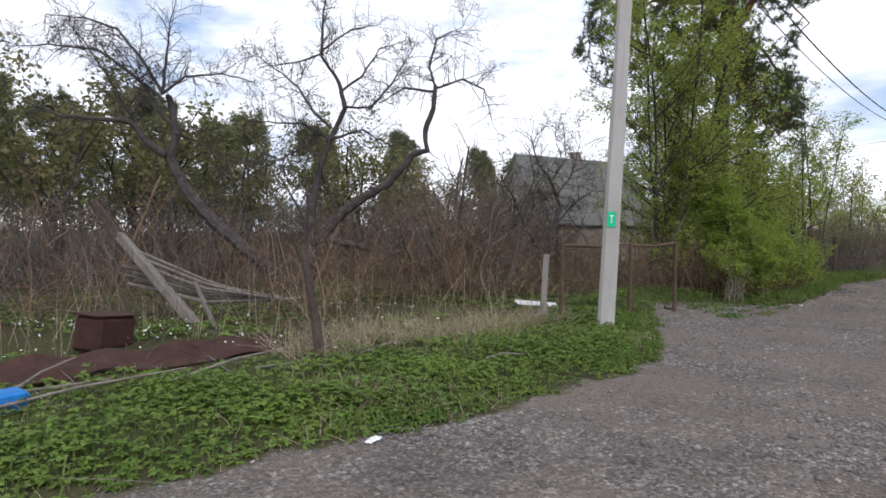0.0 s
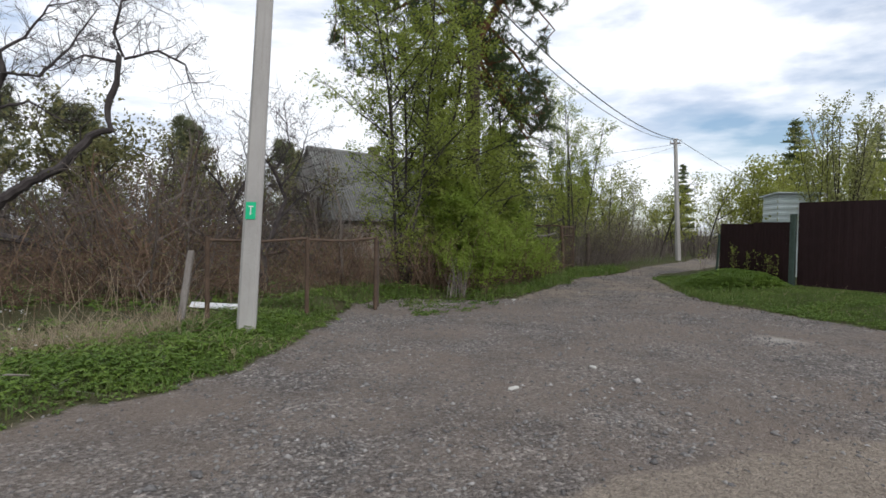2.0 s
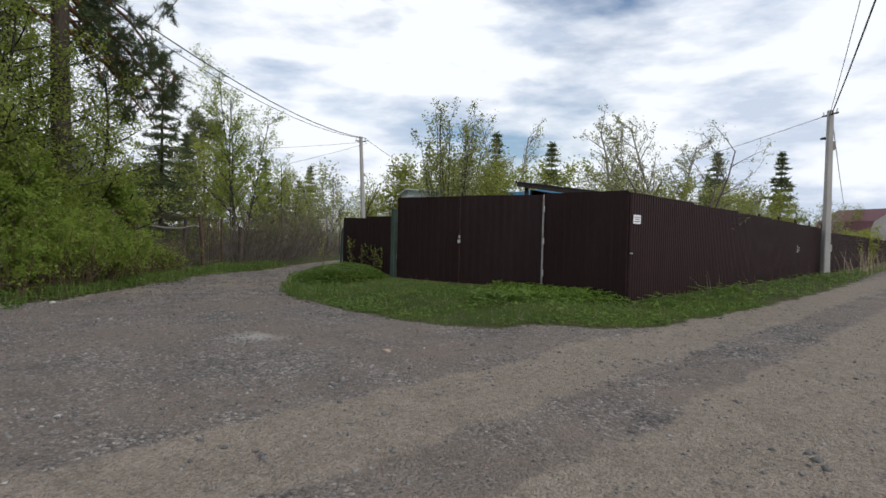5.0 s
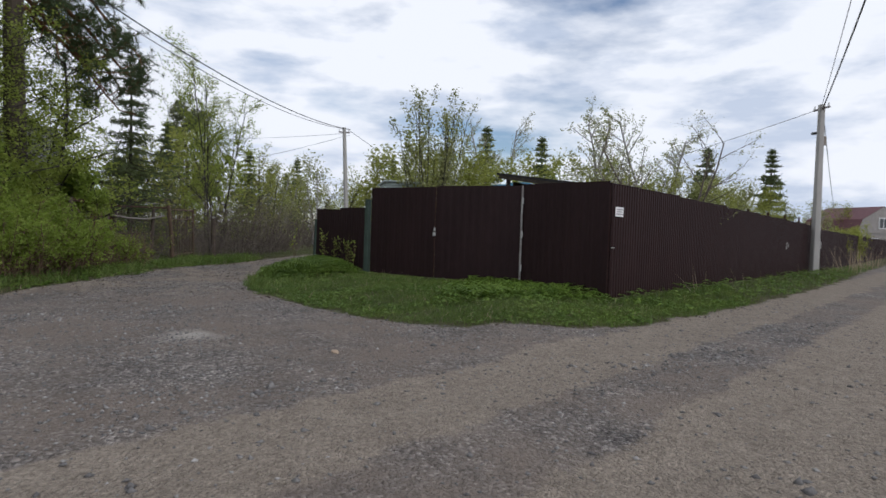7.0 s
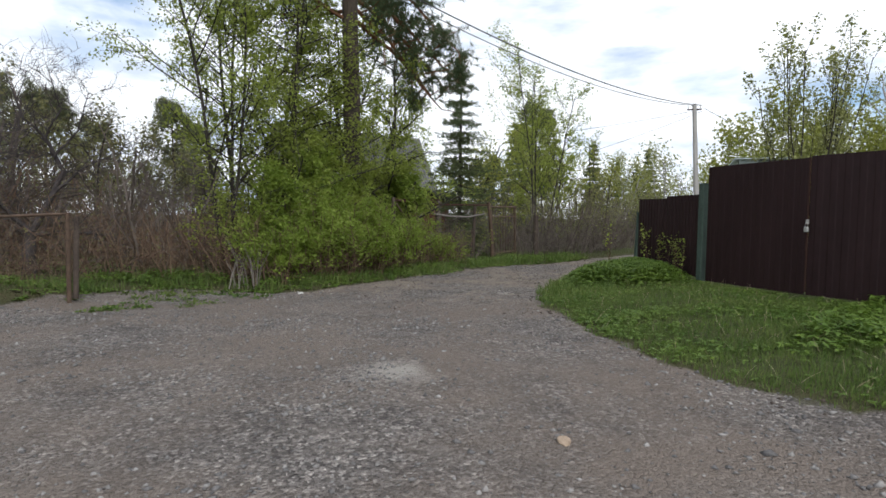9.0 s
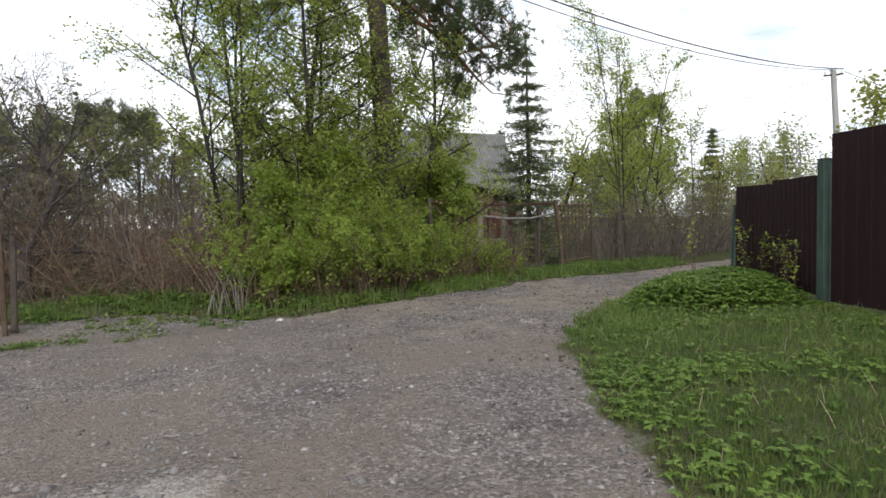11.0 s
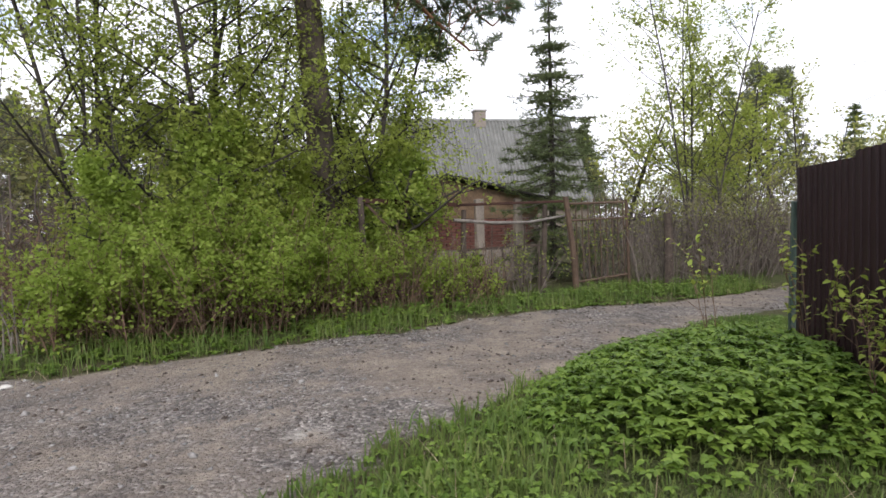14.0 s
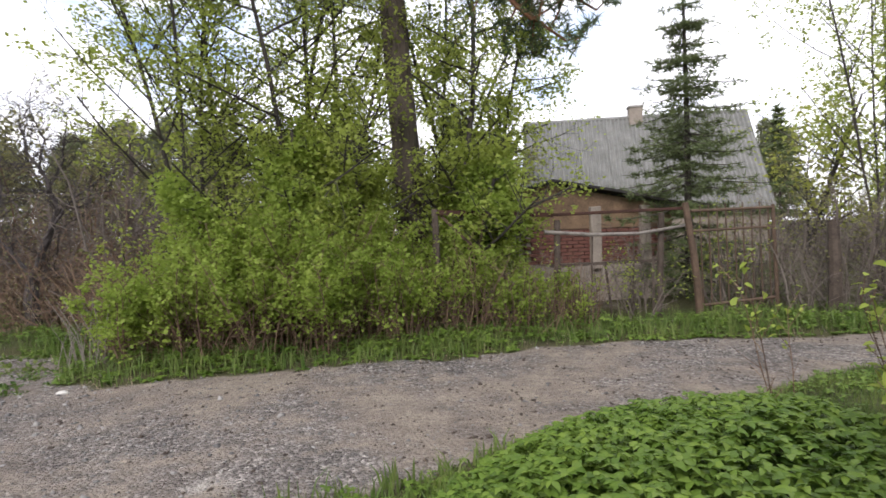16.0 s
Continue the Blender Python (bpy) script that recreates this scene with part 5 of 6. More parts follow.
apple_tree(5.85, 13.48, 0.801, -0.599, "bare old apple tree with a crooked dark trunk", [
    ([(-0.05, -0.09), (0.08, 0.67), (0.12, 1.31), (0.08, 2.5)], 0.2, 0.11),
    ([(0.1, 1.96), (0.32, 3.26), (0.54, 3.85), (0.92, 4.66), (0.75, 5.31), (0.32, 5.95), (0.32, 6.71), (0.4, 7.46)], 0.11, 0.02),
    ([(0.22, 1.31), (0.92, 2.07), (1.46, 2.45), (2.1, 2.82), (2.59, 3.45), (2.97, 3.58), (2.91, 4.01), (3.13, 4.55), (3.18, 5.14)], 0.14, 0.06),
    ([(0.38, 1.44), (1.35, 1.23), (1.67, 1.1), (1.96, 0.61)], 0.11, 0.05),
    ([(3.18, 5.14), (3.02, 5.63), (3.18, 6.28), (3.83, 6.55)], 0.045, 0.01),
    ([(3.18, 5.14), (3.83, 5.36), (4.37, 5.14), (4.58, 4.39)], 0.045, 0.01),
    ([(3.13, 5.04), (2.43, 5.14), (1.78, 4.77)], 0.04, 0.01),
    ([(0.54, 3.85), (1.35, 4.12), (2.1, 3.74)], 0.045, 0.012),
    ([(0.38, 3.36), (-0.05, 3.69), (-0.7, 3.36), (-1.24, 3.58)], 0.045, 0.012),
    ([(0.54, 3.85), (-0.05, 4.23), (-0.7, 4.23), (-1.4, 4.23)], 0.04, 0.01),
    ([(0.92, 4.66), (1.56, 4.66), (2.1, 5.31), (2.64, 6.28)], 0.045, 0.01),
    ([(0.86, 5.04), (1.35, 5.41), (1.78, 6.06), (2.43, 6.28)], 0.035, 0.01),
    ([(0.59, 4.12), (0.16, 4.55), (-0.27, 5.2), (-1.24, 5.95)], 0.04, 0.01),
    ([(0.32, 5.95), (-0.16, 5.74), (-1.13, 5.57)], 0.03, 0.008),
    ([(0.32, 6.01), (1.02, 6.6), (1.78, 6.81)], 0.03, 0.008),
])
apple_tree(11.1, 10.5, 0.98, -0.2, "bare low-forking apple tree in the thicket", [
    ([(0.0, -0.1), (-0.05, 0.5), (0.0, 1.0)], 0.15, 0.11),
    ([(0.0, 0.95), (0.35, 1.7), (0.6, 2.3), (0.3, 3.0), (-0.1, 3.4), (-0.3, 4.1)], 0.085, 0.012),
    ([(0.05, 0.95), (0.6, 1.0), (1.3, 0.95), (1.7, 0.7)], 0.06, 0.015),
    ([(0.0, 1.0), (-0.6, 1.7), (-1.0, 2.4), (-1.5, 3.0)], 0.06, 0.012),
    ([(0.3, 1.7), (1.0, 2.4), (1.7, 2.8)], 0.04, 0.01),
    ([(0.45, 2.6), (0.9, 3.2), (1.1, 4.0)], 0.03, 0.008),
    ([(0.3, 3.0), (0.6, 3.6), (0.4, 4.4)], 0.025, 0.008),
    ([(-0.8, 2.0), (-0.4, 2.9), (-0.7, 3.7)], 0.03, 0.008),
])
# smaller bare fruit trees farther in the garden
SP = dict(thin=0.005, depth=3, kids=(7, 5, 4), spread=0.5, shrink=0.42, wiggle=0.16, up=0.05, sides=6)
for k, (x, y, h) in enumerate([(11.2, 14.0, 4.6), (14.2, 16.5, 4.4), (-3.0, 14.0, 4.8), (8.6, 17.5, 4.6), (-6.5, 11.5, 4.4), (16.8, 15.0, 4.2)]):
    rnd = random.Random(40 + k)
    b, tips = Buf(), []
    for q in range(3):
        grow(b, tips, Vector((x, y, -0.1)), Vector((rnd.uniform(-0.4, 0.4), rnd.uniform(-0.4, 0.4), 1)).normalized(), h * rnd.uniform(0.7, 1), 0.06, 0, SP, rnd)
    tree("bare_fruit_tree", x, y, "bare grey fruit tree with fine spring twigs", b, M_TWIG, group="bare garden trees")

# the tall pine
rnd = random.Random(5)
b = Buf()
trunk_pts = [Vector(p) for p in [(18.62, 9.75, -0.1), (18.58, 9.72, 2.0), (18.45, 9.66, 4.2), (18.35, 9.6, 6.2), (18.25, 9.5, 8.0), (18.5, 9.4, 10.0), (18.7, 9.4, 12.5), (18.6, 9.4, 15.0)]]
b.tube(trunk_pts[:5], 0.27, 0.21, 12)
pine = thing("pine_tree", Matrix(), "tall pine with thick brown trunk and dark needles", "tree")
part("trunk", b.mesh("trunk", M_PINEBARK), pine)
b, tips = Buf(), []
b.tube(trunk_pts[4:], 0.21, 0.05, 10)
b.tube([Vector(p) for p in [(18.27, 9.5, 7.6), (18.8, 8.9, 9.0), (19.1, 8.3, 10.6), (19.2, 8.1, 12.5)]], 0.15, 0.05, 8)
PN = dict(depth=2, kids=(6, 5), spread=0.6, shrink=0.42, wiggle=0.16, up=0.03, sides=5)
for k in range(30):
    z = rnd.uniform(6.6, 14.6)
    a = rnd.uniform(0, 6.28)
    p = Vector((18.4 + (z - 8) * 0.03, 9.5 - (z - 8) * 0.05, z))
    grow(b, tips, p, Vector((math.cos(a), math.sin(a), rnd.uniform(-0.15, 0.35))).normalized(), rnd.uniform(1.8, 3.4) * (1.25 - z / 25), 0.06, 0, PN, rnd)
for end, ln in (((21.8, 9.0, 5.6), 8), ((21.2, 8.2, 8.6), 7), ((15.8, 12.4, 7.8), 8), ((16.0, 9.6, 9.0), 7), ((15.0, 11.6, 8.8), 7), ((16.6, 12.6, 6.6), 7), ((20.6, 10.8, 7.0), 6), ((21.3, 9.1, 4.7), 7), ((20.7, 8.9, 5.0), 7), ((21.9, 9.4, 5.3), 7), ((20.9, 9.7, 5.7), 6), ((21.6, 8.7, 6.4), 6), ((15.4, 12.9, 7.9), 7), ((14.9, 12.4, 8.6), 7)):
    e = Vector(end)
    limb(b, tips, [(18.3, 9.5, min(9.0, e.z + 2.2)), tuple(Vector((18.3, 9.5, e.z + 1.9)).lerp(e, 0.5) + Vector((0, 0, 0.35))), end], 0.07, 0.02, dict(depth=2, kids=(0, 7), spread=0.6, shrink=0.5, wiggle=0.2, up=-0.02, sides=4), rnd, 0.06, 1.0)
part("upper_limb", b.mesh("upper_limb", M_PINEORANGE), pine, "orange-brown upper limbs")
T = vec_array(tips)
V, F = needle_tris(T, 0.19, 0.02, 17)
part("crown", mesh_np("crown", V, F, M_NEEDLE), pine)

# leafy trees round the pine
LT = dict(tip=2, thin=0.004, depth=3, kids=(16, 7, 5), spread=0.70, shrink=0.36, wiggle=0.12, up=0.025, sides=6, low=0.12)
for k, (x, y, st, h, lm) in enumerate([(16.5, 9.7, 2, 7.4, M_LEAF), (17.3, 10.8, 2, 8.8, M_LEAF), (19.3, 10.7, 2, 6.8, M_LEAF), (18.7, 11.6, 2, 8.2, M_LEAF), (17.3, 9.2, 1, 5.6, M_LEAF), (19.4, 9.3, 1, 6.0, M_LEAF), (16.9, 8.9, 2, 3.4, M_BUSHLEAF), (19.7, 9.3, 2, 3.2, M_LEAF), (15.7, 8.6, 2, 3.0, M_BUSHLEAF), (17.7, 8.7, 2, 2.7, M_LEAF), (19.3, 9.1, 2, 3.0, M_BUSHLEAF)]):
    leafy_tree(x, y, st, h, LT, 0.08, 4, lm, M_BARK, "young leafy tree in fresh green round the pine", 100 + k, "leafy_tree", 0.065, 0.12, 0.085)
# airy tree with fine leaves at the side
leafy_tree(15.0, 9.5, 4, 8.4, dict(tip=2, thin=0.0035, depth=3, kids=(16, 8, 5), spread=0.55, shrink=0.36, wiggle=0.09, up=0.03, sides=6, low=0.25), 0.07, 4, M_LEAF, M_BARK, "slender airy tree with fine half-open leaves", 130, "slender_tree", 0.05, 0.2, 0.06)
# right of the shed: tall multi-stemmed young tree
leafy_tree(27.75, 10.5, 4, 7.9, dict(tip=2, thin=0.004, depth=3, kids=(13, 7, 4), spread=0.5, shrink=0.34, wiggle=0.08, up=0.05, sides=6, low=0.25), 0.078, 3, M_LEAF, M_BARK, "slender multi-stemmed tree with light green leaves", 131, "slender_tree", 0.034, 0.12, 0.08)
leafy_tree(30.4, 12.0, 2, 5.6, dict(depth=3, kids=(13, 7, 4), spread=0.6, shrink=0.36, wiggle=0.08, up=0.05, sides=5, low=0.08), 0.10, 2, M_LEAF, M_BARK, "dense young tree in mid green leaf", 132, "leafy_tree", 0.05)
leafy_tree(31.0, 9.9, 2, 4.8, dict(depth=3, kids=(9, 4, 3), spread=0.45, shrink=0.3, wiggle=0.07, up=0.07, sides=5, low=0.2), 0.09, 1, M_LEAF_Y, M_BARK, "thin young tree with yellowish leaves", 133, "slender_tree", 0.035)

# behind the brown fence
WL = dict(depth=2, kids=(11, 4), spread=0.30, shrink=0.30, wiggle=0.06, up=0.09, sides=5, low=0.2)
leafy_tree(24.2, 0.1, 13, 5.1, WL, 0.08, 3, M_BIRCHLEAF, M_BARK, "upright willow shrub with pale half-open leaves", 140, "willow_shrub", 0.02, 0.17)
for k, (x, y, h, lm) in enumerate([(27.2, 3.2, 4.6, M_LEAF_Y), (30.4, -1.2, 5.0, M_LEAF_Y), (33, 0.4, 5.2, M_BIRCHLEAF), (36, -3, 5.4, M_LEAF_Y), (34.4, -6.3, 4.6, M_LEAF_Y), (39, -5.5, 5.6, M_BIRCHLEAF), (42, -8.6, 5.0, M_LEAF_Y), (36, -10.8, 3.8, M_LEAF_Y), (46, -12.2, 5.0, M_LEAF_Y), (52, -14.5, 5.6, M_BIRCHLEAF), (33, -9.6, 3.6, M_BIRCHLEAF), (26.6, 1.6, 4.7, M_LEAF_Y), (27.6, -0.6, 4.5, M_LEAF_Y), (29.6, 1.0, 4.8, M_LEAF_Y), (31.5, -2.5, 4.6, M_LEAF_Y), (34, 2.5, 5.0, M_LEAF_Y), (37.0, -8.5, 4.6, M_LEAF_Y), (42, -12.5, 4.4, M_BIRCHLEAF), (48, -15.5, 5.2, M_LEAF_Y), (45.5, -19.6, 2.2, M_LEAF_Y), (49.5, -21.6, 2.0, M_LEAF_Y), (54, -23.5, 2.4, M_LEAF_Y), (58, -25.5, 2.6, M_LEAF_Y), (46, -8.0, 6.0, M_BIRCHLEAF)]):
    leafy_tree(x, y, 4, h * 0.93, dict(tip=2, depth=2, kids=(12, 5), spread=0.45, shrink=0.36, wiggle=0.09, up=0.06, sides=3, low=0.08), 0.12, 5, lm, M_BARK, "yellow-green garden shrub behind the fence", 150 + k, "garden_shrub", 0.02, 0.3, 0.12)
# birches and a bare spreading tree
BR = dict(depth=3, kids=(15, 6, 4), spread=0.45, shrink=0.34, wiggle=0.09, up=-0.005, sides=6, low=0.3)
for k, (x, y, h) in enumerate([(35.0, -5.0, 7.6), (37.5, -8.2, 7.8), (48, 2.0, 9.0)]):
    leafy_tree(x, y, 2, h, BR, 0.10, 1, M_BIRCHLEAF, M_BIRCH, "birch with a thin veil of pale spring leaves", 170 + k, "birch_tree", 0.09, 0.12)
leafy_tree(25.4, -7.2, 4, 5.2, dict(depth=3, kids=(8, 5, 3), spread=0.5, shrink=0.42, wiggle=0.12, up=0.03, sides=5, low=0.3), 0.06, 1, M_BIRCHLEAF, M_TWIG, "spreading fruit tree just coming into leaf", 180, "fruit_tree", 0.045, 0.55)


# ---- spruces ----
def spruce_meshes(h, seed, whorls, dense):
    rnd = random.Random(seed)
    b = Buf()
    b.tube([Vector((0, 0, -0.1)), Vector((0.02, 0, h * 0.5)), Vector((0, 0, h))], 0.035 + h * 0.009, 0.012, 7)
    P = []
    for w in range(whorls):
        f = min(0.99, (w + rnd.uniform(0.0, 1.0)) / whorls)
        z = h * (0.06 + 0.92 * f)
        R = (h * 0.27 * (1 - f) ** 0.9 + 0.08) * rnd.uniform(0.65, 1.25)
        n = 7 if f < 0.8 else 5
        for k in range(n):
            a = 6.28 * k / n + rnd.uniform(-0.3, 0.3) + w
            L = R * rnd.uniform(0.65, 1.2)
            pts = [Vector((math.cos(a) * L * g, math.sin(a) * L * g, z - L * 0.35 * g + L * 0.22 * g * g)) for g in (0, 0.35, 0.7, 1.0)]
            b.tube(pts, 0.012 + h * 0.001, 0.005, 3)
            m = max(4, int(L * dense))
            for j in range(m):
                g = rnd.uniform(0.12, 1.0)
                c = pts[0].lerp(pts[3], g)
                c.z = z - L * 0.35 * g + L * 0.22 * g * g
                side = rnd.choice((-1, 1)) * rnd.uniform(0.0, 0.30) * L * (1.15 - g)
                P.append((c.x - math.sin(a) * side, c.y + math.cos(a) * side, c.z - abs(side) * 0.35))
    for z in np.linspace(h * 0.86, h, 10):
        P.append((0, 0, z))
    return b, np.array(P)


b, P = spruce_meshes(7.4, 3, 30, 20)
V, F = needle_tris(P + rng.normal(0, 0.04, P.shape), 0.15, 0.02, 9, flat=0.7)
near = thing("spruce_tree", pose(24.2, 11.35, 0.0), "narrow dark young spruce beside the old shed", "tree")
part("trunk", b.mesh("trunk", M_BARK), near)
part("crown", mesh_np("crown", V, F, M_SPRUCE), near)
b, P = spruce_meshes(10.0, 4, 22, 7)
V, F = needle_tris(P, 0.48, 0.16, 5, flat=0.4)
far_tree = thing("spruce_tree", pose(79, 0.9, 0), "dark conical spruce far behind the fence", "tree", "far spruces")
part("trunk", b.mesh("trunk", M_BARK), far_tree)
part("crown", mesh_np("crown", V, F, M_SPRUCE), far_tree)
far_tree.scale = (1.3, 1.3, 1.32)
for x, y, s in ((92.5, 10.2, 1.7), (62, -15.0, 0.94), (105.9, -32.4, 1.55), (71.3, 30.0, 0.95), (74, 33, 0.8), (60, 27, 0.7), (84, 22, 1.1), (76, -7, 1.0), (95, -20, 1.1), (50, 23, 0.75), (45, 27, 0.9), (38, 32, 0.8)):
    o = copy_thing(far_tree, pose(x, y, 0, 0, 0, x * 37))
    o.scale = (s, s, s)


# ---- woods in the background ----
def wood_pine(seed, h):
    rnd = random.Random(seed)
    b, tips = Buf(), []
    b.tube([Vector((0, 0, -0.1)), Vector((0.1, 0, h * 0.5)), Vector((0, 0.1, h))], 0.15, 0.03, 6)
    for k in range(40):
        z = h * rnd.uniform(0.22, 1.0)
        a = rnd.uniform(0, 6.28)
        grow(b, tips, Vector((0, 0, z)), Vector((math.cos(a), math.sin(a), 0.25)).normalized(), h * 0.24 * (1.35 - z / h), 0.04, 1, dict(depth=2, kids=(0, 6), spread=0.6, shrink=0.5, wiggle=0.15, up=0.03, sides=4), rnd)
    return b, vec_array(tips)


kinds = []
for s in range(3):
    h = 9.0
    b, T = wood_pine(200 + s, h)
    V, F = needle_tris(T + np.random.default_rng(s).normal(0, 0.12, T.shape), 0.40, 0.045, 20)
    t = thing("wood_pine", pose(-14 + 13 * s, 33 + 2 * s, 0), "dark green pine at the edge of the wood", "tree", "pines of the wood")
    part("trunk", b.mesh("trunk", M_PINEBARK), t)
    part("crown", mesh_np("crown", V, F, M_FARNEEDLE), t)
    kinds.append(t)
rnd = random.Random(77)
spots = [(-22, 30), (-18, 36), (-10, 30), (-5, 36), (-1, 31), (3, 37), (6, 32), (10, 35), (14, 31), (17, 36), (20, 31), (-27, 26), (-30, 33), (23, 36), (-13, 26), (9, 42), (28, 33), (33, 38), (-3, 43), (40, 36), (47, 33), (54, 38), (-7, 33), (-3, 29), (1.5, 34), (4.5, 30), (8, 29), (-16, 31), (-20, 33), (-25, 29)]
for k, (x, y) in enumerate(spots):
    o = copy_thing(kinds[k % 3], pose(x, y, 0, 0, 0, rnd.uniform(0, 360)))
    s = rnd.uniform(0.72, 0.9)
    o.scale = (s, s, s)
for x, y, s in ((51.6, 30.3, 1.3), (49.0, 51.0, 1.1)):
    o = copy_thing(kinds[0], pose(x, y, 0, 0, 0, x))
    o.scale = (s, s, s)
kinds = []
for s, (lm, wm, cat) in enumerate([(M_FARWOOD, M_BARK, "olive"), (M_LEAF_Y, M_BARK, "yellow-green"), (M_BIRCHLEAF, M_BIRCH, "pale green")]):
    rnd2 = random.Random(300 + s)
    b, tips = Buf(), []
    for q in range(2):
        grow(b, tips, Vector((0, 0, -0.1)), Vector((rnd2.uniform(-0.3, 0.3), rnd2.uniform(-0.2, 0.2), 1)).normalized(), 6.2 * rnd2.uniform(0.8, 1), 0.07, 0, dict(tip=2, thin=0.006, depth=3, kids=(7, 4, 3), spread=0.55, shrink=0.44, wiggle=0.12, up=0.05, sides=4, low=0.15), rnd2)
    leaf = leaf_quads(np.repeat(vec_array(tips), 4, 0), 0.17, 0.2, 1.6, 0.22)
    t = thing("wood_tree", pose((12, 36, 44)[s], (22, 15, 14)[s], 0), cat + " deciduous tree at the edge of the wood", "tree", "trees of the wood")
    part("trunk", b.mesh("trunk", wm), t)
    part("crown", mesh_np("crown", leaf[0], leaf[1], lm), t)
    kinds.append(t)
spots = [(-8, 22, 0), (-14, 20, 0), (-2, 24, 0), (4, 23, 0), (33, 13.5, 1), (39, 14, 2), (42, 18, 0), (48, 17, 1), (53, 20, 1), (35, 18, 0), (30, 17, 1), (46, 11.5, 1), (52, 13, 2), (58, 16, 1), (64, 20, 1), (-20, 24, 0), (62, 8, 1), (54, 3, 1), (58, -4, 2), (60, -11, 1), (66, -20, 1), (72, -27, 2), (86, -34, 1), (96, -48, 1), (90, -26, 1), (72, 14, 2), (80, 4, 1), (-12, 15, 0), (70, -36, 1), (26, 28, 0), (20, 27, 0)]
spots += [(-26 + 3.4 * k, 23.5 + 2.2 * math.sin(k * 2.1), 0) for k in range(16)] + [(-28 + 4.2 * k, 28.5 + 2 * math.sin(k * 1.3), 0) for k in range(15)]
spots += [(95, -40, 1), (100, -46, 1), (92, -52, 1), (104, -38, 1), (88, -29, 1), (82, -24, 1), (110, -55, 1), (99, -33, 1)]
spots += [(44, 8.8, 1), (47.5, 6.2, 1), (51, 9.0, 2), (45.5, 3.4, 1), (41.5, 11, 1), (50, 3.5, 1), (55, 7, 1), (43.2, 5.6, 1)]
spots += [(34 + 4 * k, 23 + 3 * math.sin(k * 1.7), k % 2) for k in range(8)]
for k, (x, y, s) in enumerate(spots):
    o = copy_thing(kinds[s], pose(x, y, 0, 0, 0, rnd.uniform(0, 360)))
    q = rnd.uniform(0.7, 1.0) * (1.25 if x > 80 else 0.75 if s == 1 and y < 0 else 1.2 if x < 15 else 1)
    o.scale = (q, q, q)


# brushwood belt: bare brown bushes in front of the wood
kinds_b = []
for s in range(3):
    rnd2 = random.Random(340 + s)
    b, tips = Buf(), []
    for q in range(5):
        a = rnd2.uniform(0, 6.28)
        grow(b, tips, Vector((math.cos(a) * 0.5, math.sin(a) * 0.5, -0.1)), Vector((math.cos(a) * 0.6, math.sin(a) * 0.6, 1)).normalized(), 3.4 * rnd2.uniform(0.7, 1), 0.028, 0, dict(tip=2, thin=0.006, depth=2, kids=(9, 5), spread=0.72, shrink=0.42, wiggle=0.24, up=0.0, sides=3, low=0.08), rnd2)
    t = thing("brushwood_bush", pose((0.5, 9.8, 13.4)[s], (18.2, 16.8, 13.6)[s], 0), "tall bare brown bush in the wild garden", "bush", "bare bushes")
    part("stem_tangle", b.mesh("stem_tangle", (M_TWIG, M_CANE, M_TWIG)[s]), t)
    if s < 2:
        lf = leaf_quads(vec_array(tips)[::3], 0.07, 0.2, 1.5, 0.08)
        part("foliage", mesh_np("foliage", lf[0], lf[1], M_FARWOOD), t)
    kinds_b.append(t)
for k in range(64):
    x, y = -16 + (k % 16) * 2.5 + rnd.uniform(-0.9, 0.9), 14.5 + (k // 16) * 2.3 + rnd.uniform(-0.8, 0.8)
    if (x > 15.5 and y < 26 and x < 33) or (2 < x < 8 and y < 15.6):
        continue
    o = copy_thing(kinds_b[k % 3], pose(x, y, 0, 0, 0, rnd.uniform(0, 360)))
    q = rnd.uniform(0.75, 1.15)
    o.scale = (q, q, q)
small = [(4.0 + 10.5 * ((k * 0.618) % 1), 8.6 + 4.2 * ((k * 0.377) % 1)) for k in range(26)] + [(25.3 + 0.75 * k, 9.0 + 0.9 * math.sin(k * 2.2) ** 2 + 0.12 * k) for k in range(13)]
for x, y in small + [(4.2, 10.6), (8.2, 10.2), (10.8, 9.4), (12.4, 9.8), (13.0, 10.6), (9.2, 12.4), (14.2, 11.8), (15.3, 12.0), (11.4, 11.9), (2.6, 12.0), (0.2, 11.2), (-1.5, 10.4), (-4, 10.8), (7.4, 11.4), (12.0, 13.2), (11.6, 10.8), (12.8, 12.2), (9.6, 11.2), (10.6, 12.8), (14.8, 12.6), (-2.5, 11.5), (-5, 13.2), (-0.6, 12.6), (13.9, 10.9), (16.2, 13.2), (-8, 12), (1.0, 13.2)]:
    if 10 < x < 14 and y < 9.6:
        continue
    o = copy_thing(kinds_b[1 if x < 20 else 2], pose(x, y, 0, 0, 0, rnd.uniform(0, 360)))
    q = rnd.uniform(0.45, 0.75)
    o.scale = (q, q, q)
for k in range(34):
    x, y = 8.4 + 6.4 * ((k * 0.618) % 1), 9.9 + 3.6 * ((k * 0.377) % 1)
    if 0.93 < y / x < 1.16 or 1.08 < (y + 1.5) / (x - 3) < 1.45 or x > 13.8:
        continue
    o = copy_thing(kinds_b[k % 3], pose(x, y, 0, 0, 0, rnd.uniform(0, 360)))
    q = rnd.uniform(0.95, 1.3)
    o.scale = (q, q, q)


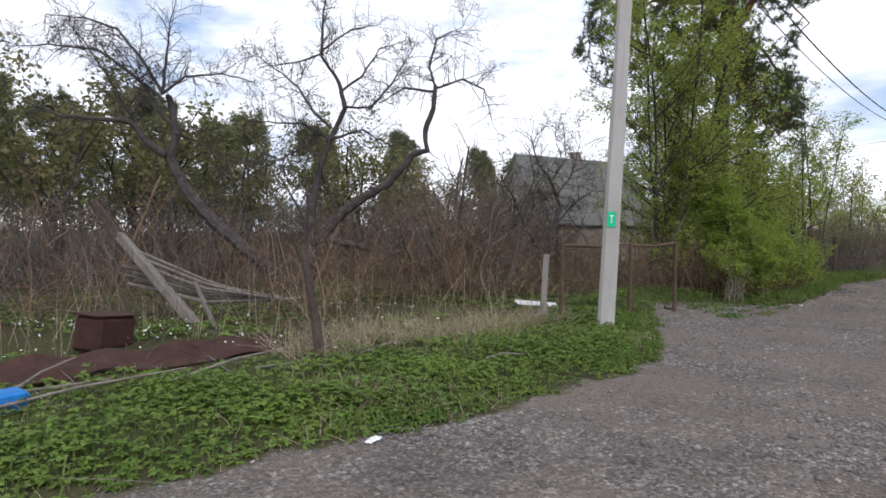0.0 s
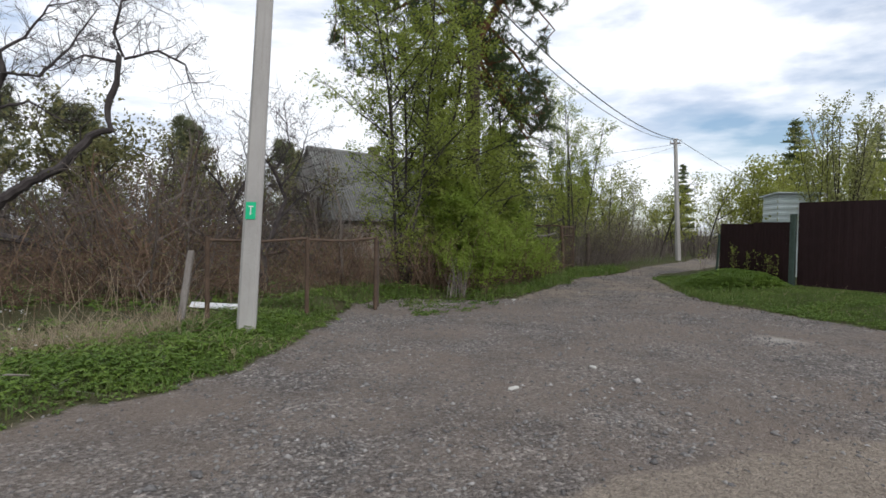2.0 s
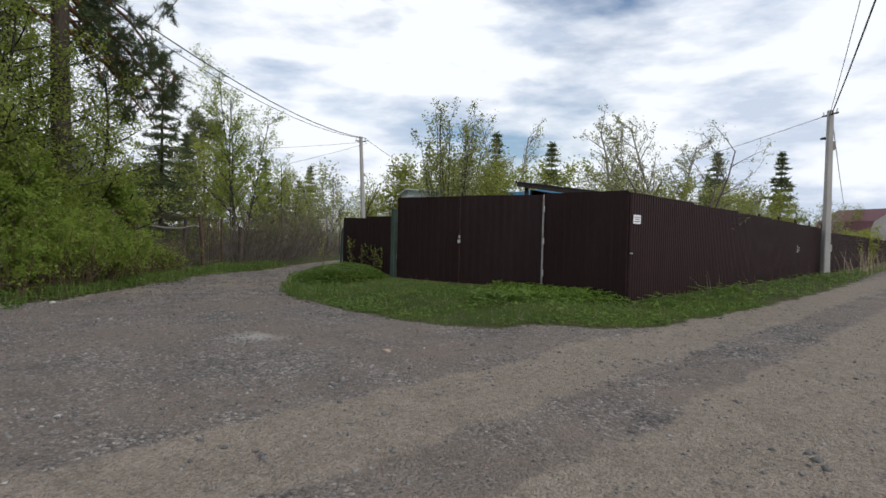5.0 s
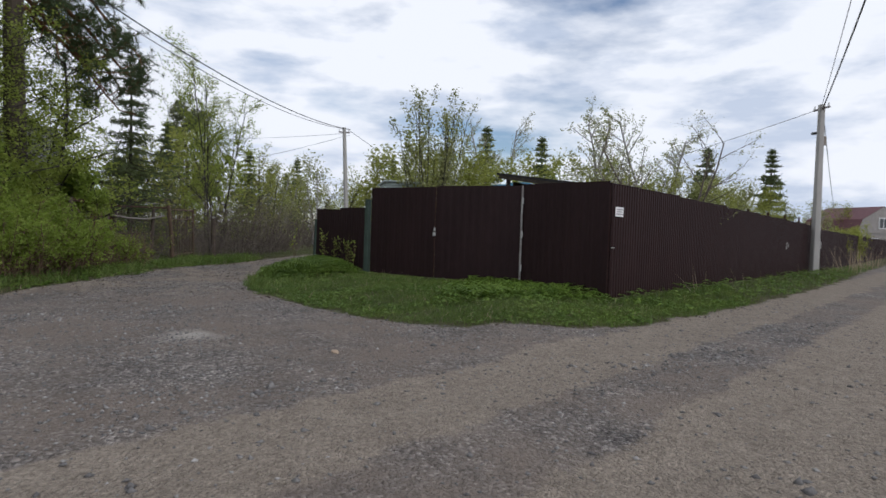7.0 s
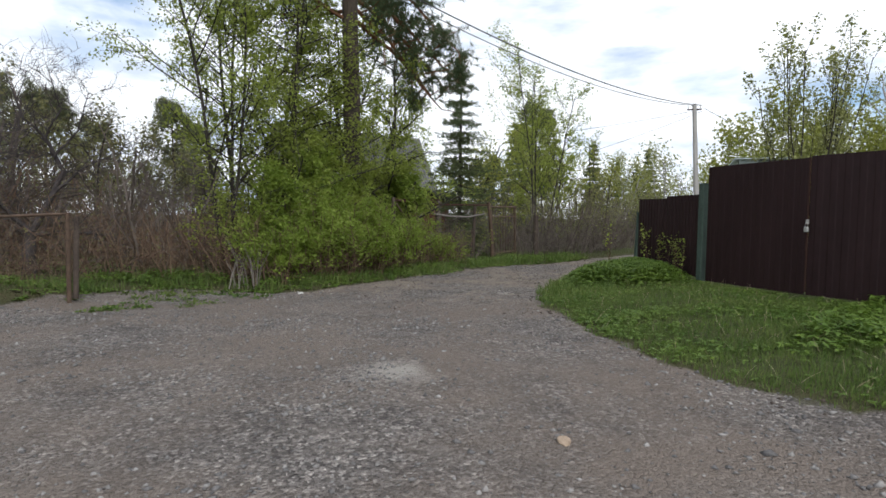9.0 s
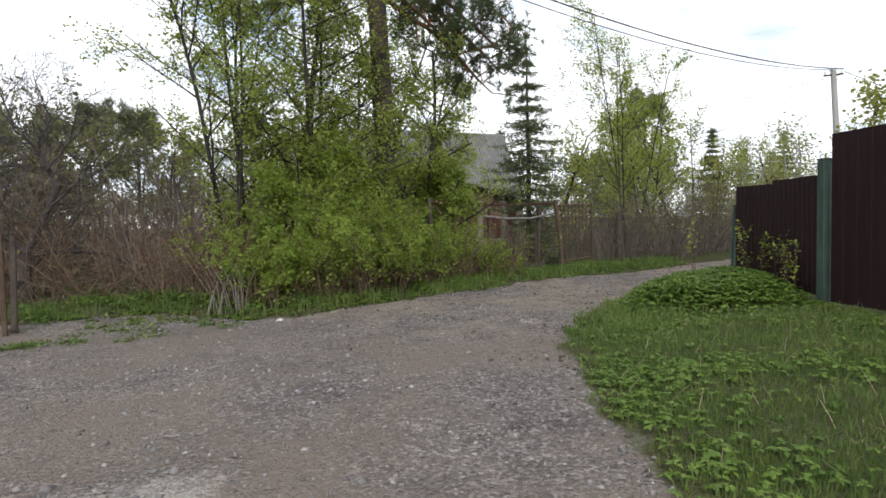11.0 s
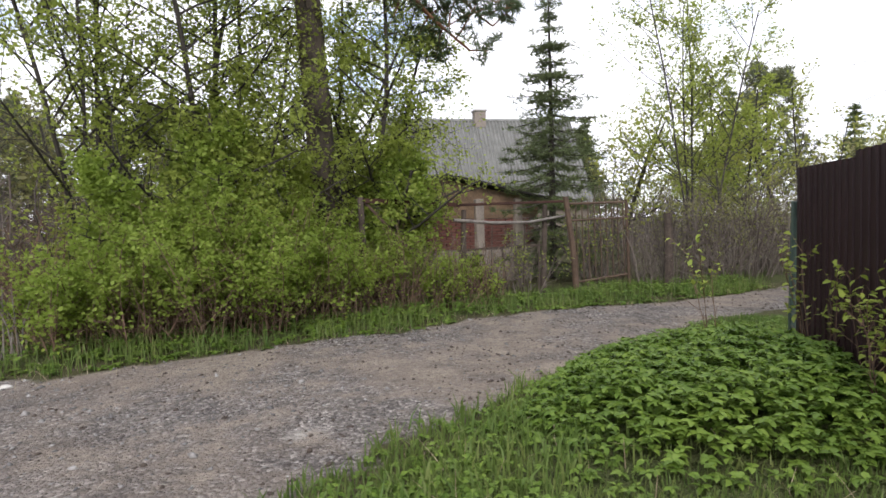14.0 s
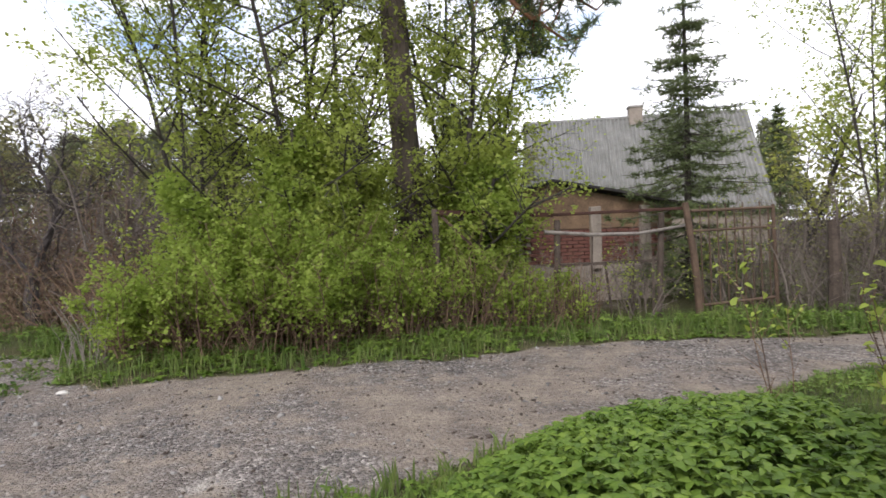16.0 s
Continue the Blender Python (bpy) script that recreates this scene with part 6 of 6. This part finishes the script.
# ---- shrubs and thickets ----
def shrub(x, y, h, w, stems, leaf_n, leaf_size, leaf_m, stem_m, label, seed, name="shrub"):
    rnd = random.Random(seed)
    b, tips = Buf(), []
    for k in range(stems):
        a = rnd.uniform(0, 6.28)
        p = Vector((x + math.cos(a) * w * 0.4 * rnd.random(), y + math.sin(a) * w * 0.4 * rnd.random(), 0))
        p.z = hz(p.x, p.y) - 0.03
        d = (Vector((0, 0, 1)) + Vector((math.cos(a), math.sin(a), 0)) * rnd.uniform(0, 0.55)).normalized()
        grow(b, tips, p, d, h * rnd.uniform(0.6, 1.05), 0.012, 0, dict(tip=2, depth=2, kids=(7, 4), spread=0.6, shrink=0.38, wiggle=0.19, up=0.01, sides=4, low=0.05), rnd)
    t = thing(name, Matrix(), label, "shrub")
    part("stem_tangle", b.mesh("stem_tangle", stem_m), t)
    if leaf_n:
        g = np.random.default_rng(seed)
        T = vec_array(tips)
        T = T[(T[:, 2] - hz(x, y)) / h + g.normal(0, 0.14, len(T)) > 0.36]
        leaf = leaf_quads(np.repeat(T, leaf_n, 0), leaf_size, 0.3, 1.45, 0.045, g)
        part("foliage", mesh_np("foliage", leaf[0], leaf[1], leaf_m), t)
    return t


for k, (x, y, h) in enumerate([(15.0, 7.1, 1.05), (15.8, 7.0, 1.4), (16.6, 7.2, 1.65), (17.5, 7.3, 1.5), (18.4, 7.5, 1.3), (19.2, 7.8, 1.3), (20.1, 8.1, 0.95), (15.6, 7.8, 1.9), (16.8, 8.1, 2.1), (18.0, 8.4, 1.8), (19.3, 8.5, 1.8), (21.1, 8.4, 0.8), (17.4, 8.0, 2.0), (16.2, 7.7, 2.0)]):
    shrub(x, y, h, 1.1, 24 if x < 19 else 12, 5 if x < 19 else 3, 0.06, M_BUSHLEAF, M_CANE, "dense leafy shrub in fresh green at the lane edge", 400 + k, "leafy_shrub")
for k, (x, y, h) in enumerate([(14.6, 9.1, 2.0), (15.2, 9.2, 2.6), (16.0, 9.0, 2.4), (15.8, 10.0, 2.8)]):
    shrub(x, y, h, 1.3, 13, 3, 0.07, M_LEAF, M_BARK, "tall half-open leafy shrub behind the lane edge", 415 + k, "leafy_shrub")
for k, (x, y, h) in enumerate([(13.5, 9.2, 1.5), (14.1, 8.7, 1.7), (14.6, 8.1, 1.6), (12.8, 9.8, 1.5)]):
    shrub(x, y, h, 1.0, 18, 0, 0.05, M_LEAF, M_CANE, "tangled bare brown shrub", 430 + k, "bare_shrub")
for k, (x, y, h) in enumerate([(25.9, 9.0, 2.3), (26.8, 8.6, 2.2), (27.8, 8.9, 2.5), (28.8, 9.2, 2.4), (29.9, 9.4, 2.6), (31.2, 9.8, 2.5), (32.6, 10.2, 2.7), (34.2, 10.6, 2.6), (36, 11.2, 2.8), (24.9, 9.9, 2.2), (40, 12, 3.0)]):
    shrub(x, y, h, 1.3, 17, 1, 0.055, M_FARWOOD, M_TWIG, "grey-brown twiggy shrub at the lane end", 450 + k, "bare_shrub")
for k, (x, y, h) in enumerate([(20.4, 8.6, 1.3), (21.5, 8.75, 1.1), (22.3, 8.9, 1.3), (22.6, 9.6, 1.9), (24.0, 9.3, 1.7), (25.0, 8.8, 1.6)]):
    shrub(x, y, h, 0.7, 9, 1 if k % 2 == 0 else 0, 0.05, M_LEAF, M_TWIG, "wiry half-bare shrub in front of the old shed", 480 + k, "wiry_shrub")
clump = thing("dead_stem_clump", Matrix(), "clump of pale bent dead stems", "dead stems")
rnd = random.Random(9)
for k in range(22):
    a = rnd.uniform(0, 6.28)
    p = Vector((14.35 + rnd.gauss(0, 0.2), 7.0 + rnd.gauss(0, 0.12), hz(14.35, 7.0) - 0.02))
    L = rnd.uniform(0.6, 1.1)
    part("stem", pole_mesh("stem", [p, p + Vector((math.cos(a) * 0.08, math.sin(a) * 0.08, L * 0.5)), p + Vector((math.cos(a) * 0.3 * L, math.sin(a) * 0.25, L * 0.9))], 0.009, 0.004, M_LOG, 5), clump)


def cane_field(name, n, x0, x1, y0, y1, keep, hmin, hmax, mat, label, seed, lean=0.18, r=0.006):
    """Many thin bent stems joined into one mesh."""
    g = np.random.default_rng(seed)
    x, y = scatter(n, x0, x1, y0, y1, keep, g)
    m = len(x)
    h = g.uniform(hmin, hmax, m)
    a, bend = g.uniform(0, 6.28, m), np.abs(g.normal(0, lean, m)) * h
    z = height(x, y) - 0.03
    rr = r * g.uniform(0.6, 1.5, m)
    rings = []
    for f, sc in ((0, 1.0), (0.5, 0.8), (1.0, 0.35)):
        k1 = 0.7 * f + 0.3 * f * f
        cx, cy, cz = x + np.cos(a) * bend * k1, y + np.sin(a) * bend * k1, z + h * f * (1 - 0.12 * f * np.minimum(bend, 1))
        for k in range(3):
            q = 2.094 * k
            rings.append(np.stack([cx + np.cos(q) * rr * sc, cy + np.sin(q) * rr * sc, cz], -1))
    V = np.stack(rings, 1).reshape(-1, 3)
    base = []
    for s in (0, 3):
        for k in range(3):
            base.append((s + k, s + (k + 1) % 3, s + 3 + (k + 1) % 3, s + 3 + k))
    F = (np.array(base)[None] + (np.arange(m) * 9)[:, None, None]).reshape(-1, 4)
    return tagged(new(name, mesh_np(name, V, F, mat)), label, "thicket", kind="stuff")


def clear(x, y):
    return ((y > 7.6 + 0.5 * np.sin(x * 1.3)) & ~((x > 13.0) & (y < 9.0) & (x < 24.5)) & ~((x > 10.2) & (y < 9.6) & (x < 14.0))).astype(float)


cane_field("cane_thicket", 800, 3.5, 17, 8.6, 20, lambda x, y: clear(x, y) * (0.6 + 0.4 * np.clip(wave(x, y, 0.8, 1.0), -1, 1)), 0.5, 2.2, M_CANE, "thicket of reddish-brown bare canes in the garden", 21, 0.9)
cane_field("cane_thicket", 1500, -14, 4, 9.0, 22, lambda x, y: clear(x, y) * (0.5 + 0.5 * np.clip(wave(x, y, 0.8, 1.0), -1, 1)), 0.5, 2.6, M_TWIG, "thicket of grey-brown bare stems", 22, 0.7, 0.008)
cane_field("cane_thicket", 500, 24, 44, 8.2, 14, lambda x, y: (north_depth(x, y) > 0.3) * 0.8, 0.5, 1.9, M_TWIG, "brushwood of bare stems at the lane end", 23, 1.0)
cane_field("dry_grass", 5000, 2.6, 9.2, 5.9, 8.0, lambda x, y: np.exp(-((y - 6.8) / 0.5) ** 2) * (x < 7.4), 0.12, 0.45, M_STRAW, "pale dry grass stalks at the garden edge", 24, 1.3, 0.004)
cane_field("dry_grass", 800, -4, 16, 7.0, 12.0, lambda x, y: clear(x, y) * 0.8, 0.3, 1.1, M_STRAW, "sparse pale dead stalks in the thicket", 25, 0.5, 0.004)
cane_field("wood_undergrowth", 6500, -30, 40, 17, 31, lambda x, y: ((x < 21) | (x > 33) | (y > 26)) * 1.0, 0.8, 3.6, M_TWIG, "dense dark undergrowth before the wood", 28, 0.6, 0.022)
cane_field("wood_undergrowth", 2600, 41, 70, -4, 16, lambda x, y: 0.8 + 0 * x, 0.8, 2.6, M_TWIG, "brushwood beyond the lane end", 29, 0.3, 0.02)
cane_field("bush_underwood", 1800, 14.3, 21.5, 6.2, 8.6, lambda x, y: (north_depth(x, y) > 0.6) * 1.0, 0.5, 1.3, M_CANE, "dark reddish stems under the leafy shrubs", 26, 0.45)


# ---- ground plants ----
def weed_patch(name, n, box, keep, size, lift, mat, label, seed, cluster=5, hexagon=False):
    """Low leafy weeds: rosettes of drooping leaves."""
    g = np.random.default_rng(seed)
    x, y = scatter(n, *box, keep, g)
    m = len(x)
    lz = lift(x, y) * g.uniform(0.35, 1.0, m)
    z = height(x, y) + lz
    C = np.repeat(np.stack([x, y, z], -1), cluster, 0)
    k = m * cluster
    a = np.tile(np.arange(cluster) * 6.283 / cluster, m) + np.repeat(g.uniform(0, 6.28, m), cluster) + g.normal(0, 0.25, k)
    tilt = g.uniform(-0.35, 0.35, k)
    L = (size * g.uniform(0.6, 1.25, k))[:, None]
    d = np.stack([np.cos(a) * np.cos(tilt), np.sin(a) * np.cos(tilt), np.sin(tilt)], -1)
    s = np.stack([-np.sin(a), np.cos(a), g.normal(0, 0.2, k)], -1)
    up = np.cross(d, s)
    if hexagon:
        V, F = leaf_hex(C, d, s, up, L)
        return tagged(new(name, mesh_np(name, V, F, mat)), label, "weeds", kind="stuff")
    V = np.stack([C, C + d * L * 0.45 + s * L * 0.30 + up * L * 0.08, C + d * L + up * -0.12 * L, C + d * L * 0.45 - s * L * 0.30 + up * L * 0.08], 1).reshape(-1, 3)
    return tagged(new(name, mesh_np(name, V, np.arange(4 * k).reshape(-1, 4), mat)), label, "weeds", kind="stuff")


def grass_patch(name, n, box, keep, h0, h1, mat, label, seed, width=0.006):
    g = np.random.default_rng(seed)
    x, y = scatter(n, *box, keep, g)
    m = len(x)
    z = height(x, y) - 0.01
    h = g.uniform(h0, h1, m)
    a, b_ = g.uniform(0, 6.28, m), np.abs(g.normal(0, 0.45, m)) * h
    q = g.uniform(0, 6.28, m)
    w = width * g.uniform(0.7, 1.4, m)
    P = np.stack([x, y, z], -1)
    S = np.stack([np.cos(q) * w, np.sin(q) * w, 0 * w], -1)
    M1 = P + np.stack([np.cos(a) * b_ * 0.3, np.sin(a) * b_ * 0.3, h * 0.6], -1)
    T = P + np.stack([np.cos(a) * b_, np.sin(a) * b_, h], -1)
    V = np.stack([P - S, P + S, M1 + S * 0.7, M1 - S * 0.7, T], 1).reshape(-1, 3)
    F = (np.array([(0, 1, 2), (0, 2, 3), (3, 2, 4)])[None] + (np.arange(m) * 5)[:, None, None]).reshape(-1, 3)
    return tagged(new(name, mesh_np(name, V, F, mat)), label, "grass", kind="stuff")


def verge(x, y):
    d = north_depth(x, y)
    return ((d > 0.02) & (x < 9.6)) * np.clip(1.0 - smooth(1.3, 2.6, d), 0, 1) * np.clip(0.75 + 0.45 * wave(x, y, 1.6, 0.7), 0.4, 1) * (0.3 + 0.7 * smooth(0.0, 0.35, d))


weed_patch("verge_weeds", 36000, (-4, 9.8, 3.4, 8.2), lambda x, y: verge(x, y) * np.maximum(np.clip(0.55 + 0.75 * wave(x, y, 1.3, 4.4), 0.12, 1), smooth(1.3, 0.7, north_depth(x, y)) * 0.85), 0.052, lambda x, y: 0.03 + 0.10 * smooth(0.1, 0.8, north_depth(x, y)), M_WEED, "low leafy green weeds on the verge", 31)
grass_patch("verge_grass", 60000, (-4, 10, 3.4, 8.5), verge, 0.04, 0.13, M_GRASS, "short grass on the verge", 32)


def garden(x, y):
    d = north_depth(x, y)
    return ((d > 1.2) & (y < 15)) * np.clip(0.3 + 0.7 * wave(x, y, 0.9, 2.7), 0, 1)


weed_patch("garden_weeds", 9000, (-7, 13.5, 5.5, 15), garden, 0.09, lambda x, y: 0.10 + 0 * x, M_WEED, "patchy green weeds among the canes", 33)


def bush_edge(x, y):
    d = north_depth(x, y)
    return (d > 0.03) * (x > 9.6) * np.clip(1 - smooth(0.9, 1.5, d), 0, 1) * np.clip(0.7 + 0.5 * wave(x, y, 1.9, 0.2), 0.1, 1)


grass_patch("lane_grass", 34000, (9.6, 27, 4.2, 9.5), bush_edge, 0.10, 0.32, M_GRASS, "fresh green grass along the shrubs", 34)
weed_patch("lane_weeds", 9000, (9.6, 27, 4.2, 9.5), bush_edge, 0.09, lambda x, y: 0.04 + 0.12 * smooth(0.1, 0.6, north_depth(x, y)), M_WEED, "leafy weeds along the shrubs", 35)


def mound(x, y):
    """Where the tall leafy weeds stand beside the low fence."""
    u, v = (x - 20.4) * 0.60 + (y - 2.25) * 0.80, (x - 20.4) * 0.80 - (y - 2.25) * 0.60
    return smooth(1.0, 0.5, np.sqrt((u / 1.8) ** 2 + (v / 1.5) ** 2))


def fence_side(x, y):
    """1 on the yard side of the brown fence."""
    s = np.ones(np.shape(x))
    line = np.interp(y, [-5.4, -3.53, -1.42, 0.62, 1.0, 2.98, 4.5], [18.42, 19.53, 19.95, 20.71, 20.92, 21.98, 30])
    return np.where((y > -5.42) & (x > line - 0.03), 0.0, s)


def road_side(x, y):
    f = -0.56 * (x - 18.44) - 5.42
    return np.where((y <= -5.42) & (y > f - 0.03), 0.0, 1.0)


def lawn(x, y):
    d = east_depth(x, y)
    return (d > 0.02) * fence_side(x, y) * road_side(x, y) * (0.25 + 0.75 * smooth(0, 0.4, d)) * np.clip(0.75 + 0.4 * wave(x, y, 2.1, 1.2), 0.15, 1)


grass_patch("lawn_grass", 290000, (14.2, 24, -8.5, 5.4), lambda x, y: lawn(x, y) * (1 - 0.8 * mound(x, y)), 0.03, 0.10, M_GRASS, "short uneven lawn grass before the brown gates", 36, 0.0042)
weed_patch("lawn_weeds", 36000, (14.2, 24, -8.5, 5.4), lambda x, y: lawn(x, y) * np.clip(0.45 + 0.6 * wave(x, y, 1.1, 3.0), 0.05, 1), 0.05, lambda x, y: 0.06 + 0 * x, M_WEED, "small leafy weeds in the lawn", 37)
weed_patch("mound_weeds", 32000, (17.5, 24, -0.5, 5.6), lambda x, y: mound(x, y) * fence_side(x, y) * (east_depth(x, y) > 0.0), 0.054, lambda x, y: 0.04 + 0.30 * mound(x, y), M_WEED, "mound of tall leafy ground elder by the low fence", 38, 6, True)
grass_patch("mound_grass", 2600, (17.2, 19.8, 1.4, 4.0), lambda x, y: (east_depth(x, y) > 0.0) * (1 - mound(x, y)), 0.06, 0.2, M_GRASS, "taller grass tufts beside the weed mound", 39, 0.008)
weed_patch("fence_weeds", 6500, (14.6, 20, -7.4, -2.2), lambda x, y: lawn(x, y) * smooth(1.0, 2.2, east_depth(x, y)), 0.075, lambda x, y: 0.05 + 0.14 * smooth(1.0, 2.2, east_depth(x, y)), M_WEED, "nettles and weeds at the fence corner", 40)


def road_verge(x, y):
    d = east_depth(x, y)
    return (d > 0.02) * (y < -5.5) * road_side(x, y) * (0.4 + 0.6 * smooth(0, 0.4, d))


grass_patch("road_verge_grass", 16000, (15.5, 46, -22, -5.5), road_verge, 0.08, 0.26, M_GRASS, "grass strip along the brown fence", 41, 0.009)
weed_patch("road_verge_weeds", 6000, (15.5, 46, -22, -5.5), road_verge, 0.10, lambda x, y: 0.08 + 0.12 * smooth(0.2, 1.0, east_depth(x, y)), M_WEED, "leafy weeds along the brown fence", 42)
cane_field("dry_grass", 500, 16, 42, -20, -5, lambda x, y: road_verge(x, y) * smooth(0.4, 1.0, east_depth(x, y)), 0.25, 0.7, M_STRAW, "dead grass stalks at the fence foot", 43, 0.5, 0.004)
cane_field("dry_grass", 1600, 14.2, 21, -6, 4, lambda x, y: lawn(x, y) * 0.6, 0.06, 0.2, M_STRAW, "dead straw in the lawn", 44, 1.2, 0.003)

# shoots with yellowish leaves against the low fence
for k, (x, y, h, q) in enumerate([(21.62, 2.25, 1.15, 3), (21.5, 2.0, 1.0, 2), (21.3, 1.6, 1.1, 2), (21.02, 1.35, 0.9, 2), (20.85, 1.15, 0.8, 2), (21.39, 3.1, 1.25, 2), (21.6, 3.25, 1.0, 1)]):
    rnd = random.Random(500 + k)
    b, tips = Buf(), []
    for j in range(q):
        grow(b, tips, Vector((x - 0.08, y + 0.03 * j, hz(x, y))), Vector((rnd.uniform(-0.2, 0.1), rnd.uniform(-0.15, 0.2), 1)).normalized(), h * rnd.uniform(0.75, 1), 0.005, 1, dict(depth=2, kids=(0, 9), spread=0.45, shrink=0.2, wiggle=0.10, up=0.04, sides=4), rnd)
    t = thing("shoot", Matrix(), "thin shoots with yellow-green leaves by the low fence", "shoot", "shoots by the fence")
    part("stem_tangle", b.mesh("stem_tangle", M_CANE), t)
    g = np.random.default_rng(k)
    T = vec_array(tips)
    T = T[T[:, 2] > hz(x, y) + h * (0.55 if y > 2.8 else 0.35)]
    d = g.normal(0, 1, T.shape) * np.array([1, 1, 0.5])
    d /= np.linalg.norm(d, axis=1)[:, None]
    sd = np.cross(d, np.array([0, 0, 1.0]) + g.normal(0, 0.3, T.shape))
    sd /= np.linalg.norm(sd, axis=1)[:, None]
    V, F = leaf_hex(T, d, sd, np.cross(sd, d), g.uniform(0.04, 0.078, (len(T), 1)), 0.30)
    part("foliage", mesh_np("foliage", V, F, M_SHOOT), t)
cane_field("dry_grass", 900, 36, 52, -25, -14, lambda x, y: (road_verge(x, y) > 0) * 0.8, 0.5, 1.5, M_STRAW, "rank dry weeds by the far fence", 45, 0.3, 0.008)

# small white spring flowers in the wild garden
fx, fy = scatter(1500, -4, 6, 6.2, 12.5, lambda x, y: np.clip(0.4 + 0.6 * wave(x, y, 1.1, 0.5), 0, 1))
g = np.random.default_rng(62)
V, F = leaf_quads(np.stack([fx, fy, height(fx, fy) + 0.15], -1), 0.035, 0.9, 1.1, 0.02, g)
tagged(new("white_flowers", mesh_np("white_flowers", V, F, M_WHITE)), "scattered small white spring flowers in the garden grass", "flowers", kind="stuff")

# tufts of weeds creeping onto the gravel
tx, ty = scatter(70, 11.2, 14.6, 5.6, 8.0, lambda x, y: (north_depth(x, y) < 0.2) * 0.8)
g = np.random.default_rng(61)
px = np.repeat(tx, 30) + g.normal(0, 0.09, len(tx) * 30)
py = np.repeat(ty, 30) + g.normal(0, 0.07, len(ty) * 30)
P = np.stack([px, py, height(px, py) + 0.01], -1)
V, F = leaf_quads(P, 0.07, 0.5, 1.8, 0.01, g)
tagged(new("gravel_tufts", mesh_np("gravel_tufts", V, F, M_GRASS)), "small green tufts growing through the gravel", "weeds", kind="stuff")

# trodden straw patches in the lawn
cane_field("dry_grass", 9000, 14.4, 21, -5.5, 4, lambda x, y: lawn(x, y) * smooth(0.55, 1.1, wave(x, y, 1.7, 5.0)) * (1 - mound(x, y)), 0.03, 0.12, M_STRAW, "flattened pale straw in the lawn", 46, 2.0, 0.0028)
cane_field("dry_grass", 5000, 12.5, 27, 4.2, 9, lambda x, y: np.exp(-((north_depth(x, y) - 0.12) / 0.2) ** 2) * 0.6, 0.04, 0.16, M_STRAW, "dead grass along the lane edge", 47, 1.6, 0.003)
cane_field("dry_grass", 3500, -4, 9.6, 3.5, 7, lambda x, y: np.exp(-((north_depth(x, y) - 0.1) / 0.15) ** 2) * 0.6, 0.03, 0.12, M_STRAW, "dead grass along the verge edge", 48, 1.6, 0.003)
cane_field("dry_grass", 9000, -4, 9.4, 3.6, 7.2, lambda x, y: verge(x, y) * smooth(0.0, 0.8, -wave(x, y, 1.3, 4.4)), 0.05, 0.22, M_STRAW, "flattened straw among the verge weeds", 49, 1.8, 0.0035)
cane_field("fallen_twigs", 420, -3, 9.5, 4.4, 9.5, lambda x, y: (north_depth(x, y) > 0.5) * 0.8, 0.10, 0.25, M_LOG, "fallen grey twigs and bramble ends on the verge", 50, 5.0, 0.006)
cane_field("fallen_twigs", 260, 10, 26, 4.5, 9.5, lambda x, y: np.exp(-((north_depth(x, y) - 0.35) / 0.4) ** 2), 0.06, 0.16, M_LOG, "fallen twigs along the lane edge", 51, 5.0, 0.005)
